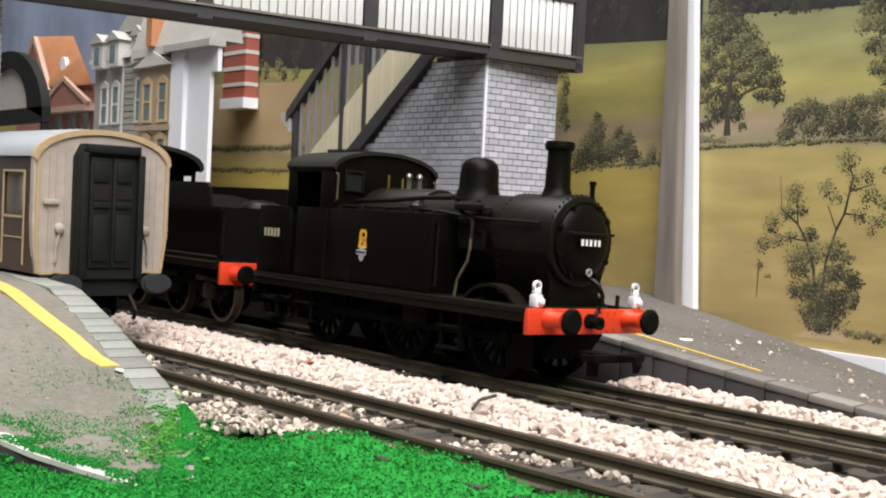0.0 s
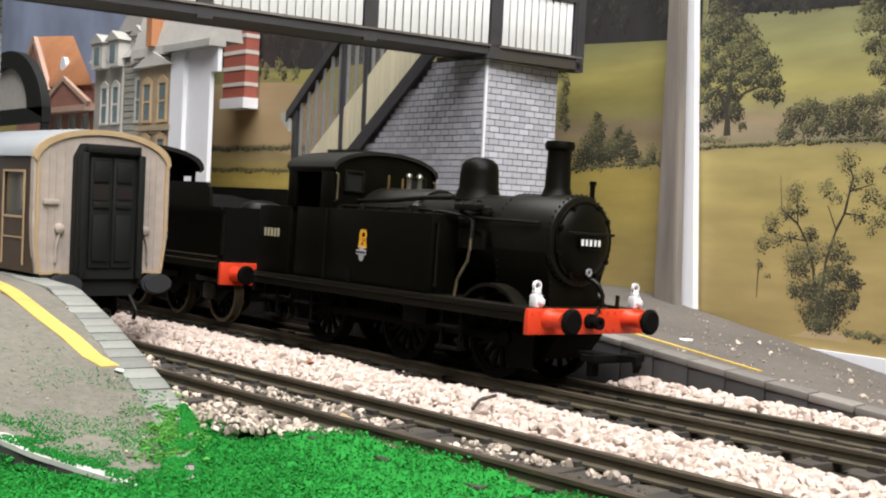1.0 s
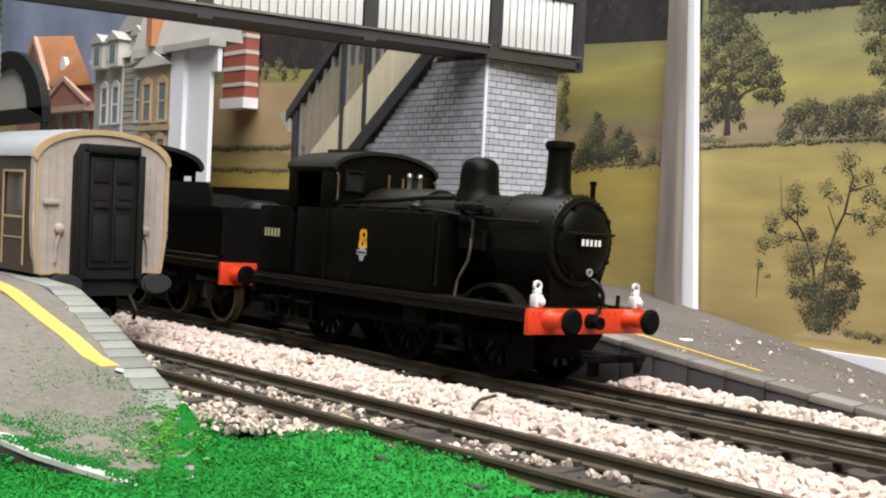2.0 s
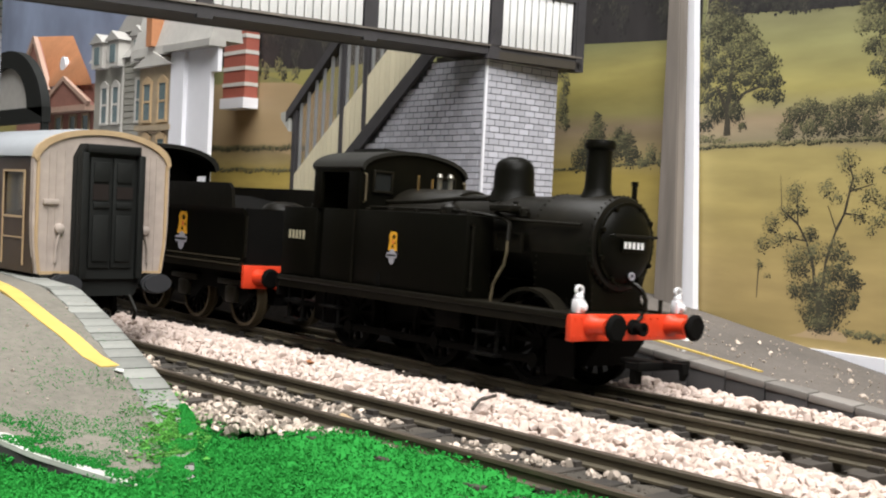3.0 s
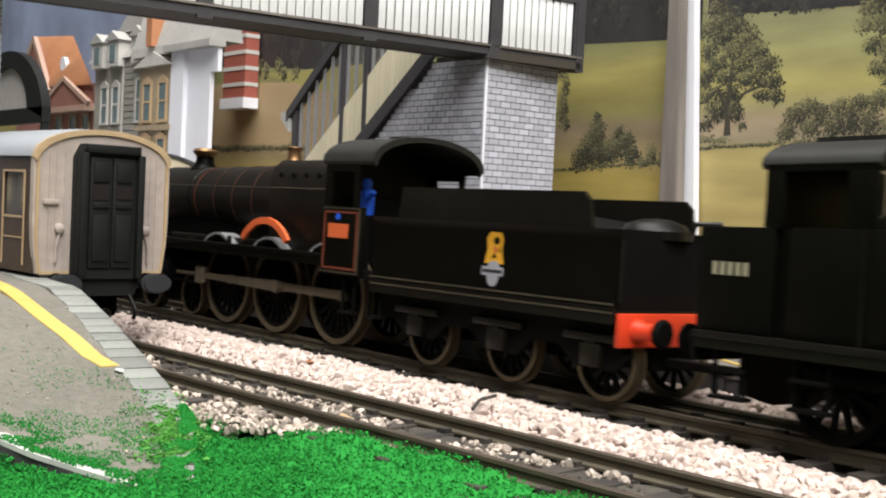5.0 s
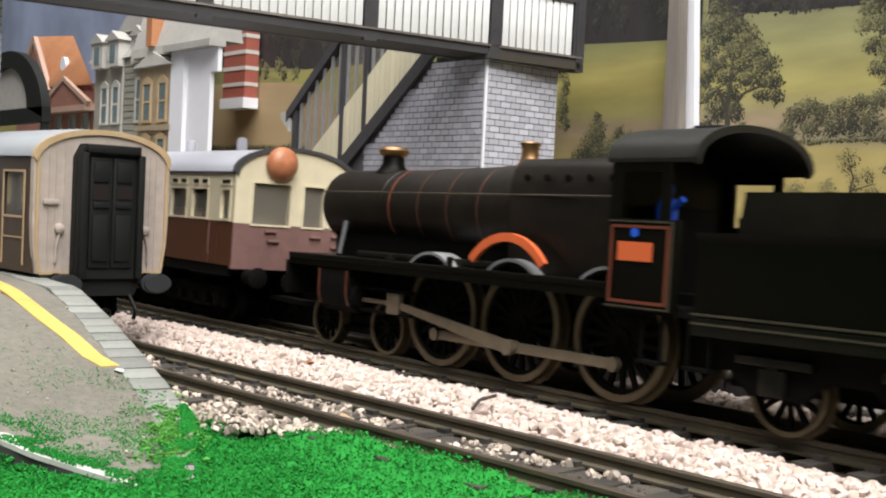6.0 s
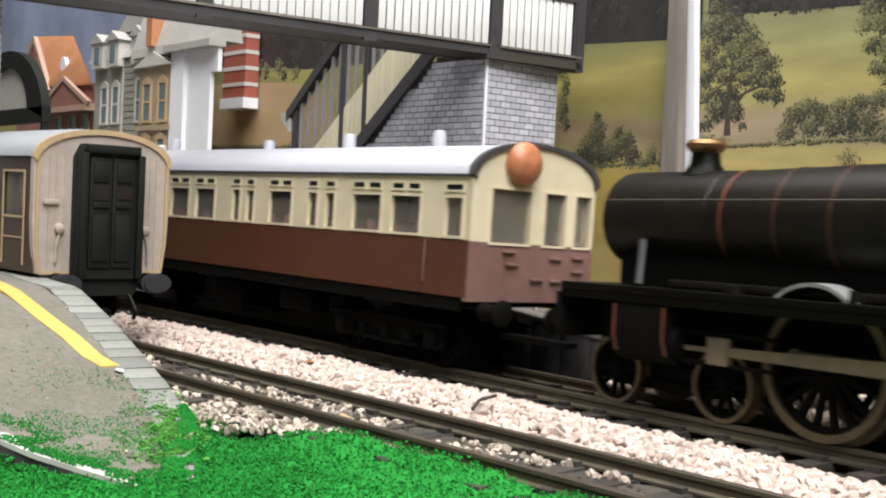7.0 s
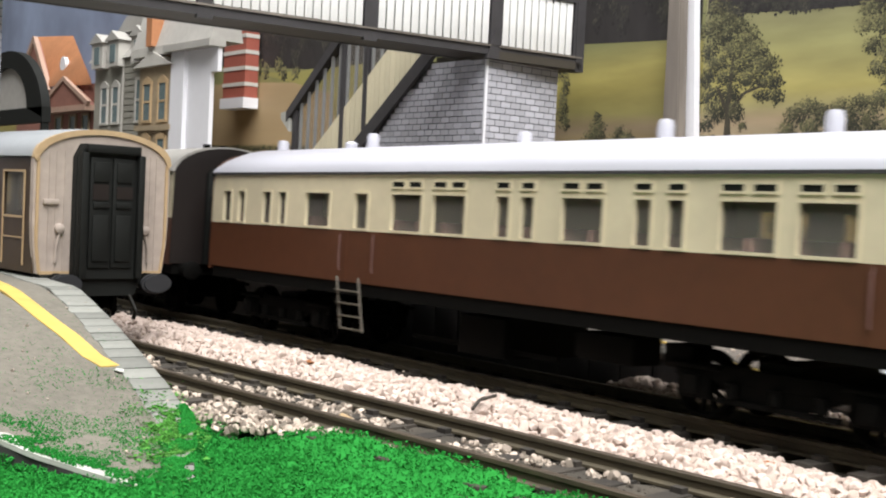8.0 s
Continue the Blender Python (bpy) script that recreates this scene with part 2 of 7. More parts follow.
def make_ground():
    bm = B()
    box(bm, -900, 700, -500, 113, -20, -5.6)
    solid("ground", bm, EARTH, "dark brown scenic baseboard under the model railway", "ground", kind="structure")
    bm = B()
    box(bm, -2000, 2000, -2000, 2000, -920, -900)
    solid("floor", bm, ROOM, "plain grey floor of the room", "floor", kind="structure")
    bm = B()
    box(bm, -2000, 2000, -2000, 2000, 1500, 1520)
    solid("ceiling", bm, ROOM, "plain pale ceiling of the room", "ceiling", kind="structure")
    for n, a in (("wall_north", (-2000, 2000, 1500, 1520)), ("wall_south", (-2000, 2000, -2020, -2000)), ("wall_east", (2000, 2020, -2000, 1500)), ("wall_west", (-2020, -2000, -2000, 1500))):
        bm = B()
        box(bm, *a, -900, 1500)
        solid(n, bm, ROOM, "plain pale wall of the room", "wall", kind="structure")


# ---- tracks ----
RAILSEC = [(-1.25, -2.5), (1.25, -2.5), (1.25, -2.1), (0.35, -1.8), (0.35, -0.9), (0.62, -0.7), (0.62, -0.12), (0.5, 0), (-0.5, 0), (-0.62, -0.12), (-0.62, -0.7), (-0.35, -0.9), (-0.35, -1.8), (-1.25, -2.1)]


def rail_mesh(fy, fz, cant, off, x0, x1):
    bm = B()
    rows = []
    x = x0
    while x <= x1 + 0.1:
        h = (fy(x + 1) - fy(x - 1)) / 2
        rows.append([bm.verts.new((x - (off + a) * h, fy(x) + off + a, fz(x) + b - off * cant)) for a, b in RAILSEC])
        x += 10
    n = len(RAILSEC)
    for p, q in zip(rows, rows[1:]):
        for k in range(n):
            f = bm.faces.new((p[k], p[(k + 1) % n], q[(k + 1) % n], q[k]))
            f.material_index = 1 if k in (6, 7, 8) else 0
    bm.faces.new(rows[0])
    bm.faces.new(rows[-1][::-1])
    return bm


def make_track(label, fy, fz, cant, x0, x1):
    t = thing("railway_track", label, "track", "model railway tracks")
    for off in (-8.25, 8.25):
        part("rail", rail_mesh(fy, fz, cant, off, x0, x1), [RAILM, RAILTOP], t, "rust-brown model rail with worn head")
    bm = B()
    box(bm, -1.7, 1.7, -15, 15, -4.2, -2.5, 0.12)
    for s in (-8.25, 8.25):
        for e in (-1.9, 1.9):
            box(bm, -1.0, 1.0, s + e - 0.7, s + e + 0.7, -2.52, -1.7)
    first = part("sleeper", bm, SLEEPER, t)
    x, i = x0 + 4, 0
    while x < x1 - 3:
        m = P(x, fy(x), fz(x), -math.degrees(cant), 0, math.degrees((fy(x + 1) - fy(x - 1)) / 2) + random.uniform(-0.6, 0.6))
        if i == 0:
            first.matrix_basis = m
        else:
            share(first, m)
        x, i = x + 9.2, i + 1
    return t




def stones(name, places, mat, label, cat="ballast", parent=None):
    """Many small chipped stones in one mesh. places: x, y, z, size."""
    bm = B()
    bmesh.ops.create_icosphere(bm, subdivisions=2, radius=1)
    bm.verts.ensure_lookup_table()
    base = np.array([v.co for v in bm.verts])
    tri = np.array([[v.index for v in f.verts] for f in bm.faces])
    bm.free()
    rng = np.random.default_rng(5)
    # a few chipped shapes: spheres cut by random planes
    shapes = []
    for _ in range(14):
        v = base.copy()
        for _ in range(11):
            n = rng.normal(size=3)
            n /= np.linalg.norm(n)
            d = rng.uniform(0.5, 0.85)
            over = np.maximum(v @ n - d, 0)
            v = v - over[:, None] * n
        v *= rng.uniform(0.75, 1.2, 3)
        shapes.append(v)
    V, F = [], []
    for k, (x, y, z, s) in enumerate(places):
        q = Euler(rng.uniform(0, 6.28, 3)).to_matrix()
        v = shapes[k % 14] @ np.array(q) * s + np.array([x, y, z])
        F.append(tri + k * len(base))
        V.append(v)
    me = bpy.data.meshes.new(name)
    me.from_pydata((np.concatenate(V) * MM).tolist(), [], np.concatenate(F).tolist())
    me.materials.append(mat)
    for p in me.polygons:
        p.use_smooth = True
    me.set_sharp_from_angle(angle=radians(22))
    return tagged(new(name, me), label, cat, kind="stuff")


def make_ballast():
    rng = random.Random(3)
    pl = []
    # the pale heap between the tracks
    for i in range(9500):
        x = rng.uniform(-330, 100) if i % 5 == 0 else rng.uniform(-170, 100)
        lo, hi = near_y(x) + 9.6, main_y(x) - 13.2 - 1.5 * math.sin(x * 0.11) - max(0, -x - 60) * 0.02
        v = rng.random()
        y = lo + (hi - lo) * v
        top = -3.6 + 3.0 * math.sin(math.pi * min(1, v * 1.02)) ** 0.6
        pl.append((x, y, rng.uniform(top - 1.5, top + 0.2), rng.uniform(0.8, 1.35)))
    stones("ballast", pl, STONE, "pale cream-pink stone ballast heaped between the tracks")
    pl = []
    for i in range(1900):
        x = rng.uniform(-16, 110)
        lo = main_y(x) + 11.5
        y = lo + rng.uniform(0, 13.5)
        v = (y - lo) / 13.5
        top = -3.0 + 3.4 * math.sin(math.pi * min(1, 0.15 + 0.75 * v)) * min(1, (x + 18) / 10)
        pl.append((x, y, rng.uniform(top - 1.5, top), rng.uniform(0.8, 1.4)))
    stones("ballast", pl, STONE, "pale stone ballast banked against the far platform")
    pl = []
    for i in range(2300):
        x = rng.uniform(-110, 100)
        y = near_y(x) + rng.choice((rng.uniform(-6.5, 6.5), rng.uniform(-6.5, 6.5), rng.uniform(-21, -10)))
        if y < grass_edge(x) - 0.5:
            continue
        if noise.noise((x * 0.05, y * 0.09, 3)) < -0.05:
            continue
        pl.append((x, y, rng.uniform(-3.3, -2.1), rng.uniform(0.45, 1.1)))
    for i in range(420):
        x = rng.uniform(-250, 110)
        y = main_y(x) + rng.choice((rng.uniform(-6.5, 6.5), rng.uniform(-15, -10), rng.uniform(10, 15)))
        pl.append((x, y, rng.uniform(-3.4, -2.6), rng.uniform(0.3, 0.7)))
    for i in range(330):
        x = rng.uniform(-34, 2)
        y = rng.uniform(grass_edge(x) - 1, near_y(x) - 9.6)
        pl.append((x, y, rng.uniform(-3.4, -2.0), rng.uniform(0.55, 1.15)))
    stones("loose_stones", pl, STONE2, "dusty loose stones strewn between the sleepers", "ballast")


def make_trackbed():
    """Uneven dirt filled in between the sleepers of both tracks."""
    bm = B()
    nx, ny = 220, 44
    g = []
    for i in range(nx + 1):
        x = -330 + 470 * i / nx
        row = []
        for j in range(ny + 1):
            lo, hi = near_y(x) - 17, main_y(x) + 17
            y = lo + (hi - lo) * j / ny
            z = -2.85 + 0.5 * noise.noise((x * 0.13, y * 0.2, 2)) + 0.35 * noise.noise((x * 0.5, y * 0.5, 6))
            if j == 0 or y < near_y(x) - 12:
                z -= 0.9
            row.append(bm.verts.new((x, y, z)))
        g.append(row)
    for i in range(nx):
        for j in range(ny):
            bm.faces.new((g[i][j], g[i + 1][j], g[i + 1][j + 1], g[i][j + 1]))
    solid("trackbed", bm, EARTH, "dark uneven dirt filled between the sleepers", "trackbed", kind="stuff")
    rng = random.Random(17)
    pl = []
    for i in range(5200):
        x = rng.uniform(-150, 110)
        if rng.random() < 0.6:
            y = near_y(x) + rng.uniform(-14, 7.4)
        else:
            y = main_y(x) + rng.choice((rng.uniform(-7.4, 7.4), rng.uniform(-14.5, -9.5)))
        pl.append((x, y, rng.uniform(-3.4, -2.6), rng.uniform(0.18, 0.5)))
    stones("dirt_crumbs", pl, EARTH, "fine dark dirt crumbs between the rails", "dirt")


# ---- near platform, with its ramp ----
def np_z(x):
    return float(np.interp(x, (-78, -58, -45, -37, -24, -10, 9), (14.3, 11.0, 8.4, 6.2, 3.0, -0.2, -4.6)))


def np_edge(x):
    return min(-70.5, -74.8 - 0.1 * (x + 76)) if x < -76 else float(np.interp(x, (-76, -58, -45, -37, -24, -10, 9), (-74.8, -77, -78.5, -79.2, -80.6, -83, -92)))


def np_back(x):
    return -170.0 + max(0, x + 120) * 0.52 if x < -4 else -109.7 + 0.75 * (x + 4)


def slab_w(x):
    """The edge slabs narrow towards the foot of the ramp."""
    return float(np.interp(x, (-14, 9), (5.6, 2.2)))


def near_platform():
    t = thing("station_platform", "grey tarmac model platform ramp with yellow line and grey edge slabs", "platform", "station platforms", "structure")
    xs = [-420, -300, -200, -150, -120, -100, -85, -70, -62, -55, -48, -40, -32, -24, -16, -8, 0, 6, 9]
    bm = B()
    rows = [[bm.verts.new((x, y, z)) for y, z in ((np_edge(x) - slab_w(x), np_z(x)), (np_back(x) + 2, np_z(x)), (np_back(x), np_z(x) - 3), (np_edge(x) - slab_w(x), np_z(x) - 3))] for x in xs]
    for p, q in zip(rows, rows[1:]):
        for k in range(4):
            bm.faces.new((p[k], p[(k + 1) % 4], q[(k + 1) % 4], q[k]))
    bm.faces.new(rows[-1])
    part("surface", bm, TARMAC, t, "speckled grey tarmac surface")
    bm = B()
    rows = [[bm.verts.new((x, np_edge(x) - i, z)) for i, z in ((0.4, np_z(x) - 0.8), (2.4, np_z(x) - 0.8), (2.4, -6), (0.4, -6))] for x in xs if x < -5]
    for p, q in zip(rows, rows[1:]):
        for k in range(4):
            bm.faces.new((p[k], p[(k + 1) % 4], q[(k + 1) % 4], q[k]))
    part("wall", bm, PLATWALL, t, "dark brick face below the platform edge")
    x = -330.0
    while x < 8:
        w = 4.3 * random.uniform(0.86, 1.14)
        zc, hd = (np_z(x) + np_z(x + w)) / 2, (np_edge(x + w) - np_edge(x)) / w
        bm = B()
        box(bm, -w / 2 + 0.12, w / 2 - 0.12, -slab_w(x) - 0.1 + random.uniform(-0.25, 0.25), 0.4, -1.1, 0.25 + random.uniform(-0.06, 0.06), 0.12)
        s = part("slab", bm, SLAB, t)
        s.matrix_basis = P(x + w / 2, np_edge(x + w / 2), zc, 0, math.degrees(-math.atan2(np_z(x + w) - np_z(x), w)), math.degrees(math.atan(hd)))
        x += w
    bm = B()
    rows = []
    for x in [-420, -300, -200, -120, -100, -88, -76, -66, -56, -46, -37, -32.4]:
        w1 = float(np.interp(x, (-420, -100, -76, -56, -37, -32), (-78.0, -83.6, -86.7, -87.0, -86.0, -84.6)))
        w0 = w1 - 3.4
        rows.append([bm.verts.new((x, y, np_z(x) + d)) for y, d in ((w0, -0.3), (w1, -0.3), (w1, 0.18), (w0, 0.18))])
    for p, q in zip(rows, rows[1:]):
        for k in range(4):
            bm.faces.new((p[k], p[(k + 1) % 4], q[(k + 1) % 4], q[k]))
    bm.faces.new(rows[-1])
    part("yellow_line", bm, YELLOW, t, "raised yellow safety line")
    bm = B()
    rows = [[bm.verts.new((x, np_back(x) + a, np_z(x) + d)) for a, d in ((-0.1, -0.6), (-0.1, 0.1), (max(0.3, 1.3 + 2.6 * noise.noise((x * 0.16, 5, 0)) + 1.8 * noise.noise((x * 0.7, 2, 0))), 0.14), (0.4, -0.4))] for x in [-420, -200] + [-150 + 1.5 * i for i in range(107)]]
    for p, q in zip(rows, rows[1:]):
        for k in range(4):
            bm.faces.new((p[k], p[(k + 1) % 4], q[(k + 1) % 4], q[k]))
    part("card_edge", bm, PAPER, t, "torn white card along the back edge")
    bm = B()
    rows = [[bm.verts.new((x, np_back(x) + a, z)) for a, z in ((-0.05, np_z(x) - 0.6), (0.9, np_z(x) - 0.6), (0.9, -6), (-0.05, -6))] for x in xs]
    for p, q in zip(rows, rows[1:]):
        for k in range(4):
            bm.faces.new((p[k], p[(k + 1) % 4], q[(k + 1) % 4], q[k]))
    part("back_wall", bm, PLATWALL, t, "dark back face")
    return t


# ---- far platform ----
def fp_edge(x):
    return 24.0 + 0.02 * (x + 20) + 0.0012 * max(0, x + 10) ** 2


def fp_z(x, y):
    w = (y - 25) / 85
    return min(12.0, 8.9 - 1.4 * w - (0.1 + 0.075 * w) * (x + 35 + 28 * w))


def far_platform():
    t = thing("station_platform", "dark tarmac model platform sloping down with a thin yellow line", "platform", "station platforms", "structure")
    bm = B()
    nx, ny = 60, 8
    grid = []
    for i in range(nx + 1):
        x = -560 + i * (700 / nx)
        row = []
        for j in range(ny + 1):
            y = fp_edge(x) - 0.6 + (110.5 - fp_edge(x)) * j / ny
            row.append(bm.verts.new((x, y, max(-5.5, fp_z(x, y)))))
        grid.append(row)
    for i in range(nx):
        for j in range(ny):
            bm.faces.new((grid[i][j], grid[i + 1][j], grid[i + 1][j + 1], grid[i][j + 1]))
    low = [bm.verts.new((r[0].co.x, r[0].co.y, -6)) for r in grid]
    for i in range(nx):
        bm.faces.new((grid[i][0], low[i], low[i + 1], grid[i + 1][0]))
    part("surface", bm, TARMAC2, t, "dark speckled tarmac surface")
    x = -120.0
    while x < 75:
        z = fp_z(x, fp_edge(x))
        bm = B()
        box(bm, -4.4, 4.4, 0, 5.2, -1.1, 0.3, 0.15)
        s = part("slab", bm, SLAB2, t)
        hd = math.atan((fp_edge(x + 1) - fp_edge(x - 1)) / 2)
        s.matrix_basis = P(x, fp_edge(x) - 1.3, z, 0, 5.7 if x > -75 else 0, math.degrees(hd))
        bm = B()
        box(bm, -4.35, 4.35, 0, 1.0, -11 - z, -1.2, 0.1)
        s = part("wall_panel", bm, PLATWALL, t)
        s.matrix_basis = P(x, fp_edge(x) - 1.1, z, 0, 0, math.degrees(hd))
        x += 9
    bm = B()
    rows = []
    for x in [-300, -120, -76, -60, -40, -20, -5, 9]:
        w0 = 37.2
        rows.append([bm.verts.new((x, y, fp_z(x, y) + d)) for y, d in ((w0, -0.3), (w0 + 1.7, -0.3), (w0 + 1.7, 0.3), (w0, 0.3))])
    for p, q in zip(rows, rows[1:]):
        for k in range(4):
            bm.faces.new((p[k], p[(k + 1) % 4], q[(k + 1) % 4], q[k]))
    bm.faces.new(rows[-1])
    part("yellow_line", bm, YELLOW, t, "thin raised yellow safety line")
    return t


# ---- grass ----
def grass_edge(x):
    """The mat reaches the rail past the ramp's foot and falls back beside the ramp."""
    return near_y(x) - float(np.interp(x, (-60, -14, -8, -2, 0.5, 46, 70), (25, 21, 16, 12, 9.2, 9.4, 12))) + 1.1 * noise.noise((x * 0.25, 1.7, 0)) - 0.6


def grass_lift(x, y):
    e = grass_edge(x)
    return max(0.0, min(1.0, (y - e + 10) / 8)) * 3.0 * max(0.0, min(1.0, (x + 8) / 8)) if y < e else -1.5 * (y - e)


def in_grass(x, y):
    if x < 1.5 and y > np_back(x) - 1.5 and y < np_edge(x) + 0.6:
        return False
    return y < grass_edge(x)


def make_grass():
    bm = B()
    n = 90
    vs = {}
    for i in range(n + 1):
        for j in range(n + 1):
            x, y = -60 + 170 * i / n, -175 + 125 * j / n
            z = -4.6 + 0.9 * noise.noise((x * 0.09, y * 0.09, 0)) + 0.7 * noise.noise((x * 0.3, y * 0.3, 4)) + max(-5.0, grass_lift(x, y))
            vs[i, j] = bm.verts.new((x, y, z))
    for i in range(n):
        for j in range(n):
            bm.faces.new((vs[i, j], vs[i + 1, j], vs[i + 1, j + 1], vs[i, j + 1]))
    solid("grass_mat", bm, GRASS, "bright green flock grass mat in the foreground", "grass", kind="stuff")
    rng = np.random.default_rng(9)
    V, F = [], []
    k = 0

    def tuft(x, y, z, s):
        nonlocal k
        q = np.array(Euler(rng.uniform(0, 6.28, 3)).to_matrix())
        v = np.array([[-1, -0.5, -0.4], [1, -0.4, -0.3], [0, 0.9, -0.4], [0.1, 0, 0.9]]) * rng.uniform(0.5, 1.4, (4, 3)) @ q * s
        V.append(v + (x, y, z))
        F.append(np.array([[0, 2, 1], [0, 1, 3], [1, 2, 3], [2, 0, 3]]) + k)
        k += 4
    count = 0
    while count < 90000:
        u = rng.random() ** 0.8
        x = -45 + 150 * rng.random()
        y = near_y(x) - 9 - u * 75
        if not in_grass(x, y):
            if rng.random() > 0.0006:
                continue
        z = -4.9 + 1.2 * noise.noise((x * 0.09, y * 0.09, 0)) + rng.uniform(-0.2, 1.1) + max(0.0, grass_lift(x, y))
        tuft(x, y, z, rng.uniform(0.12, 0.36))
        count += 1
    # flock scattered on the ramp and the stones beside the rail
    for _ in range(34000):
        x = rng.uniform(-60, 6)
        w = (x + 60) / 66
        if rng.random() > w * w + 0.03:
            continue
        y = rng.uniform(np_back(x), np_edge(x))
        if noise.noise((x * 0.12, y * 0.12, 8)) + 0.5 * noise.noise((x * 0.45, y * 0.45, 3)) < 0.2 - 0.3 * w:
            continue
        tuft(x, y, np_z(x) + 0.1, rng.uniform(0.04, 0.17))
    # flock caught along the torn back edge and banked against it
    for _ in range(15000):
        x = rng.uniform(-75, 6)
        d = abs(rng.normal(0, 1)) * 4.2
        if noise.noise((x * 0.16, d * 0.2, 11)) + 0.5 * noise.noise((x * 0.6, d * 0.6, 5)) < 0.02 - 0.003 * (x + 40) + 0.03 * d:
            continue
        tuft(x, np_back(x) + d, np_z(x) + 0.25, rng.uniform(0.06, 0.24))
    for _ in range(9000):
        x = rng.uniform(-58, 6)
        d, h = rng.random() * 5, np_z(x) + 4.4
        z = -4.9 + max(0, h) * rng.random() * (1 - d / 5.5) * (0.75 + 0.5 * noise.noise((x * 0.14, 2, 9)))
        tuft(x, np_back(x) - 0.2 - d, z, rng.uniform(0.15, 0.38))
    # the mat creeping over the foot of the edge slabs
    for _ in range(9000):
        x = rng.uniform(-15, 9)
        d = abs(rng.normal(0, 1)) * (0.5 + 0.11 * (x + 15))
        if noise.noise((x * 0.35, d * 0.4, 21)) < -0.12:
            continue
        tuft(x, np_edge(x) + 0.9 - d, np_z(x) + 0.3, rng.uniform(0.1, 0.3))
    # a fine green dust over the tarmac
    for _ in range(4200):
        x = -75 + 80 * rng.random() ** 0.6
        tuft(x, rng.uniform(np_back(x), np_edge(x)), np_z(x) + 0.06, rng.uniform(0.03, 0.1))
    for _ in range(700):
        x = rng.uniform(-45, 70)
        y = grass_edge(x) + abs(rng.normal(0, 1.6))
        tuft(x, y, -3.2 + rng.uniform(-0.5, 1.0), rng.uniform(0.15, 0.4))
    me = bpy.data.meshes.new("grass_flock")
    me.from_pydata((np.concatenate(V) * MM).tolist(), [], np.concatenate(F).tolist())
    me.materials.append(GRASS)
    tagged(new("grass_flock", me), "loose tufts of bright green flock grass", "grass", kind="stuff")


def flock_patch():
    rng = np.random.default_rng(19)
    V, F = [], []
    for k in range(3600):
        a, r = rng.uniform(0, 6.28), abs(rng.normal(0, 1))
        x = -5 + 7.5 * r * math.cos(a)
        y = np_edge(x) - 3.0 + 2.6 * r * math.sin(a)
        x += 4.5 * noise.noise((x * 0.3, y * 0.3, 1))
        y += 2.5 * noise.noise((x * 0.3, y * 0.3, 7))
        v = rng.normal(size=(4, 3)) * (0.24, 0.24, 0.1)
        V.append(v + (x, y, np_z(x) + 0.25))
        F.append(np.array([[0, 2, 1], [0, 1, 3], [1, 2, 3], [2, 0, 3]]) + 4 * k)
    me = bpy.data.meshes.new("flock_patch")
    me.from_pydata((np.concatenate(V) * MM).tolist(), [], np.concatenate(F).tolist())
    me.materials.append(FLOCKY)
    tagged(new("flock_patch", me), "yellowish green flock glued to the platform ramp", "grass", kind="stuff")


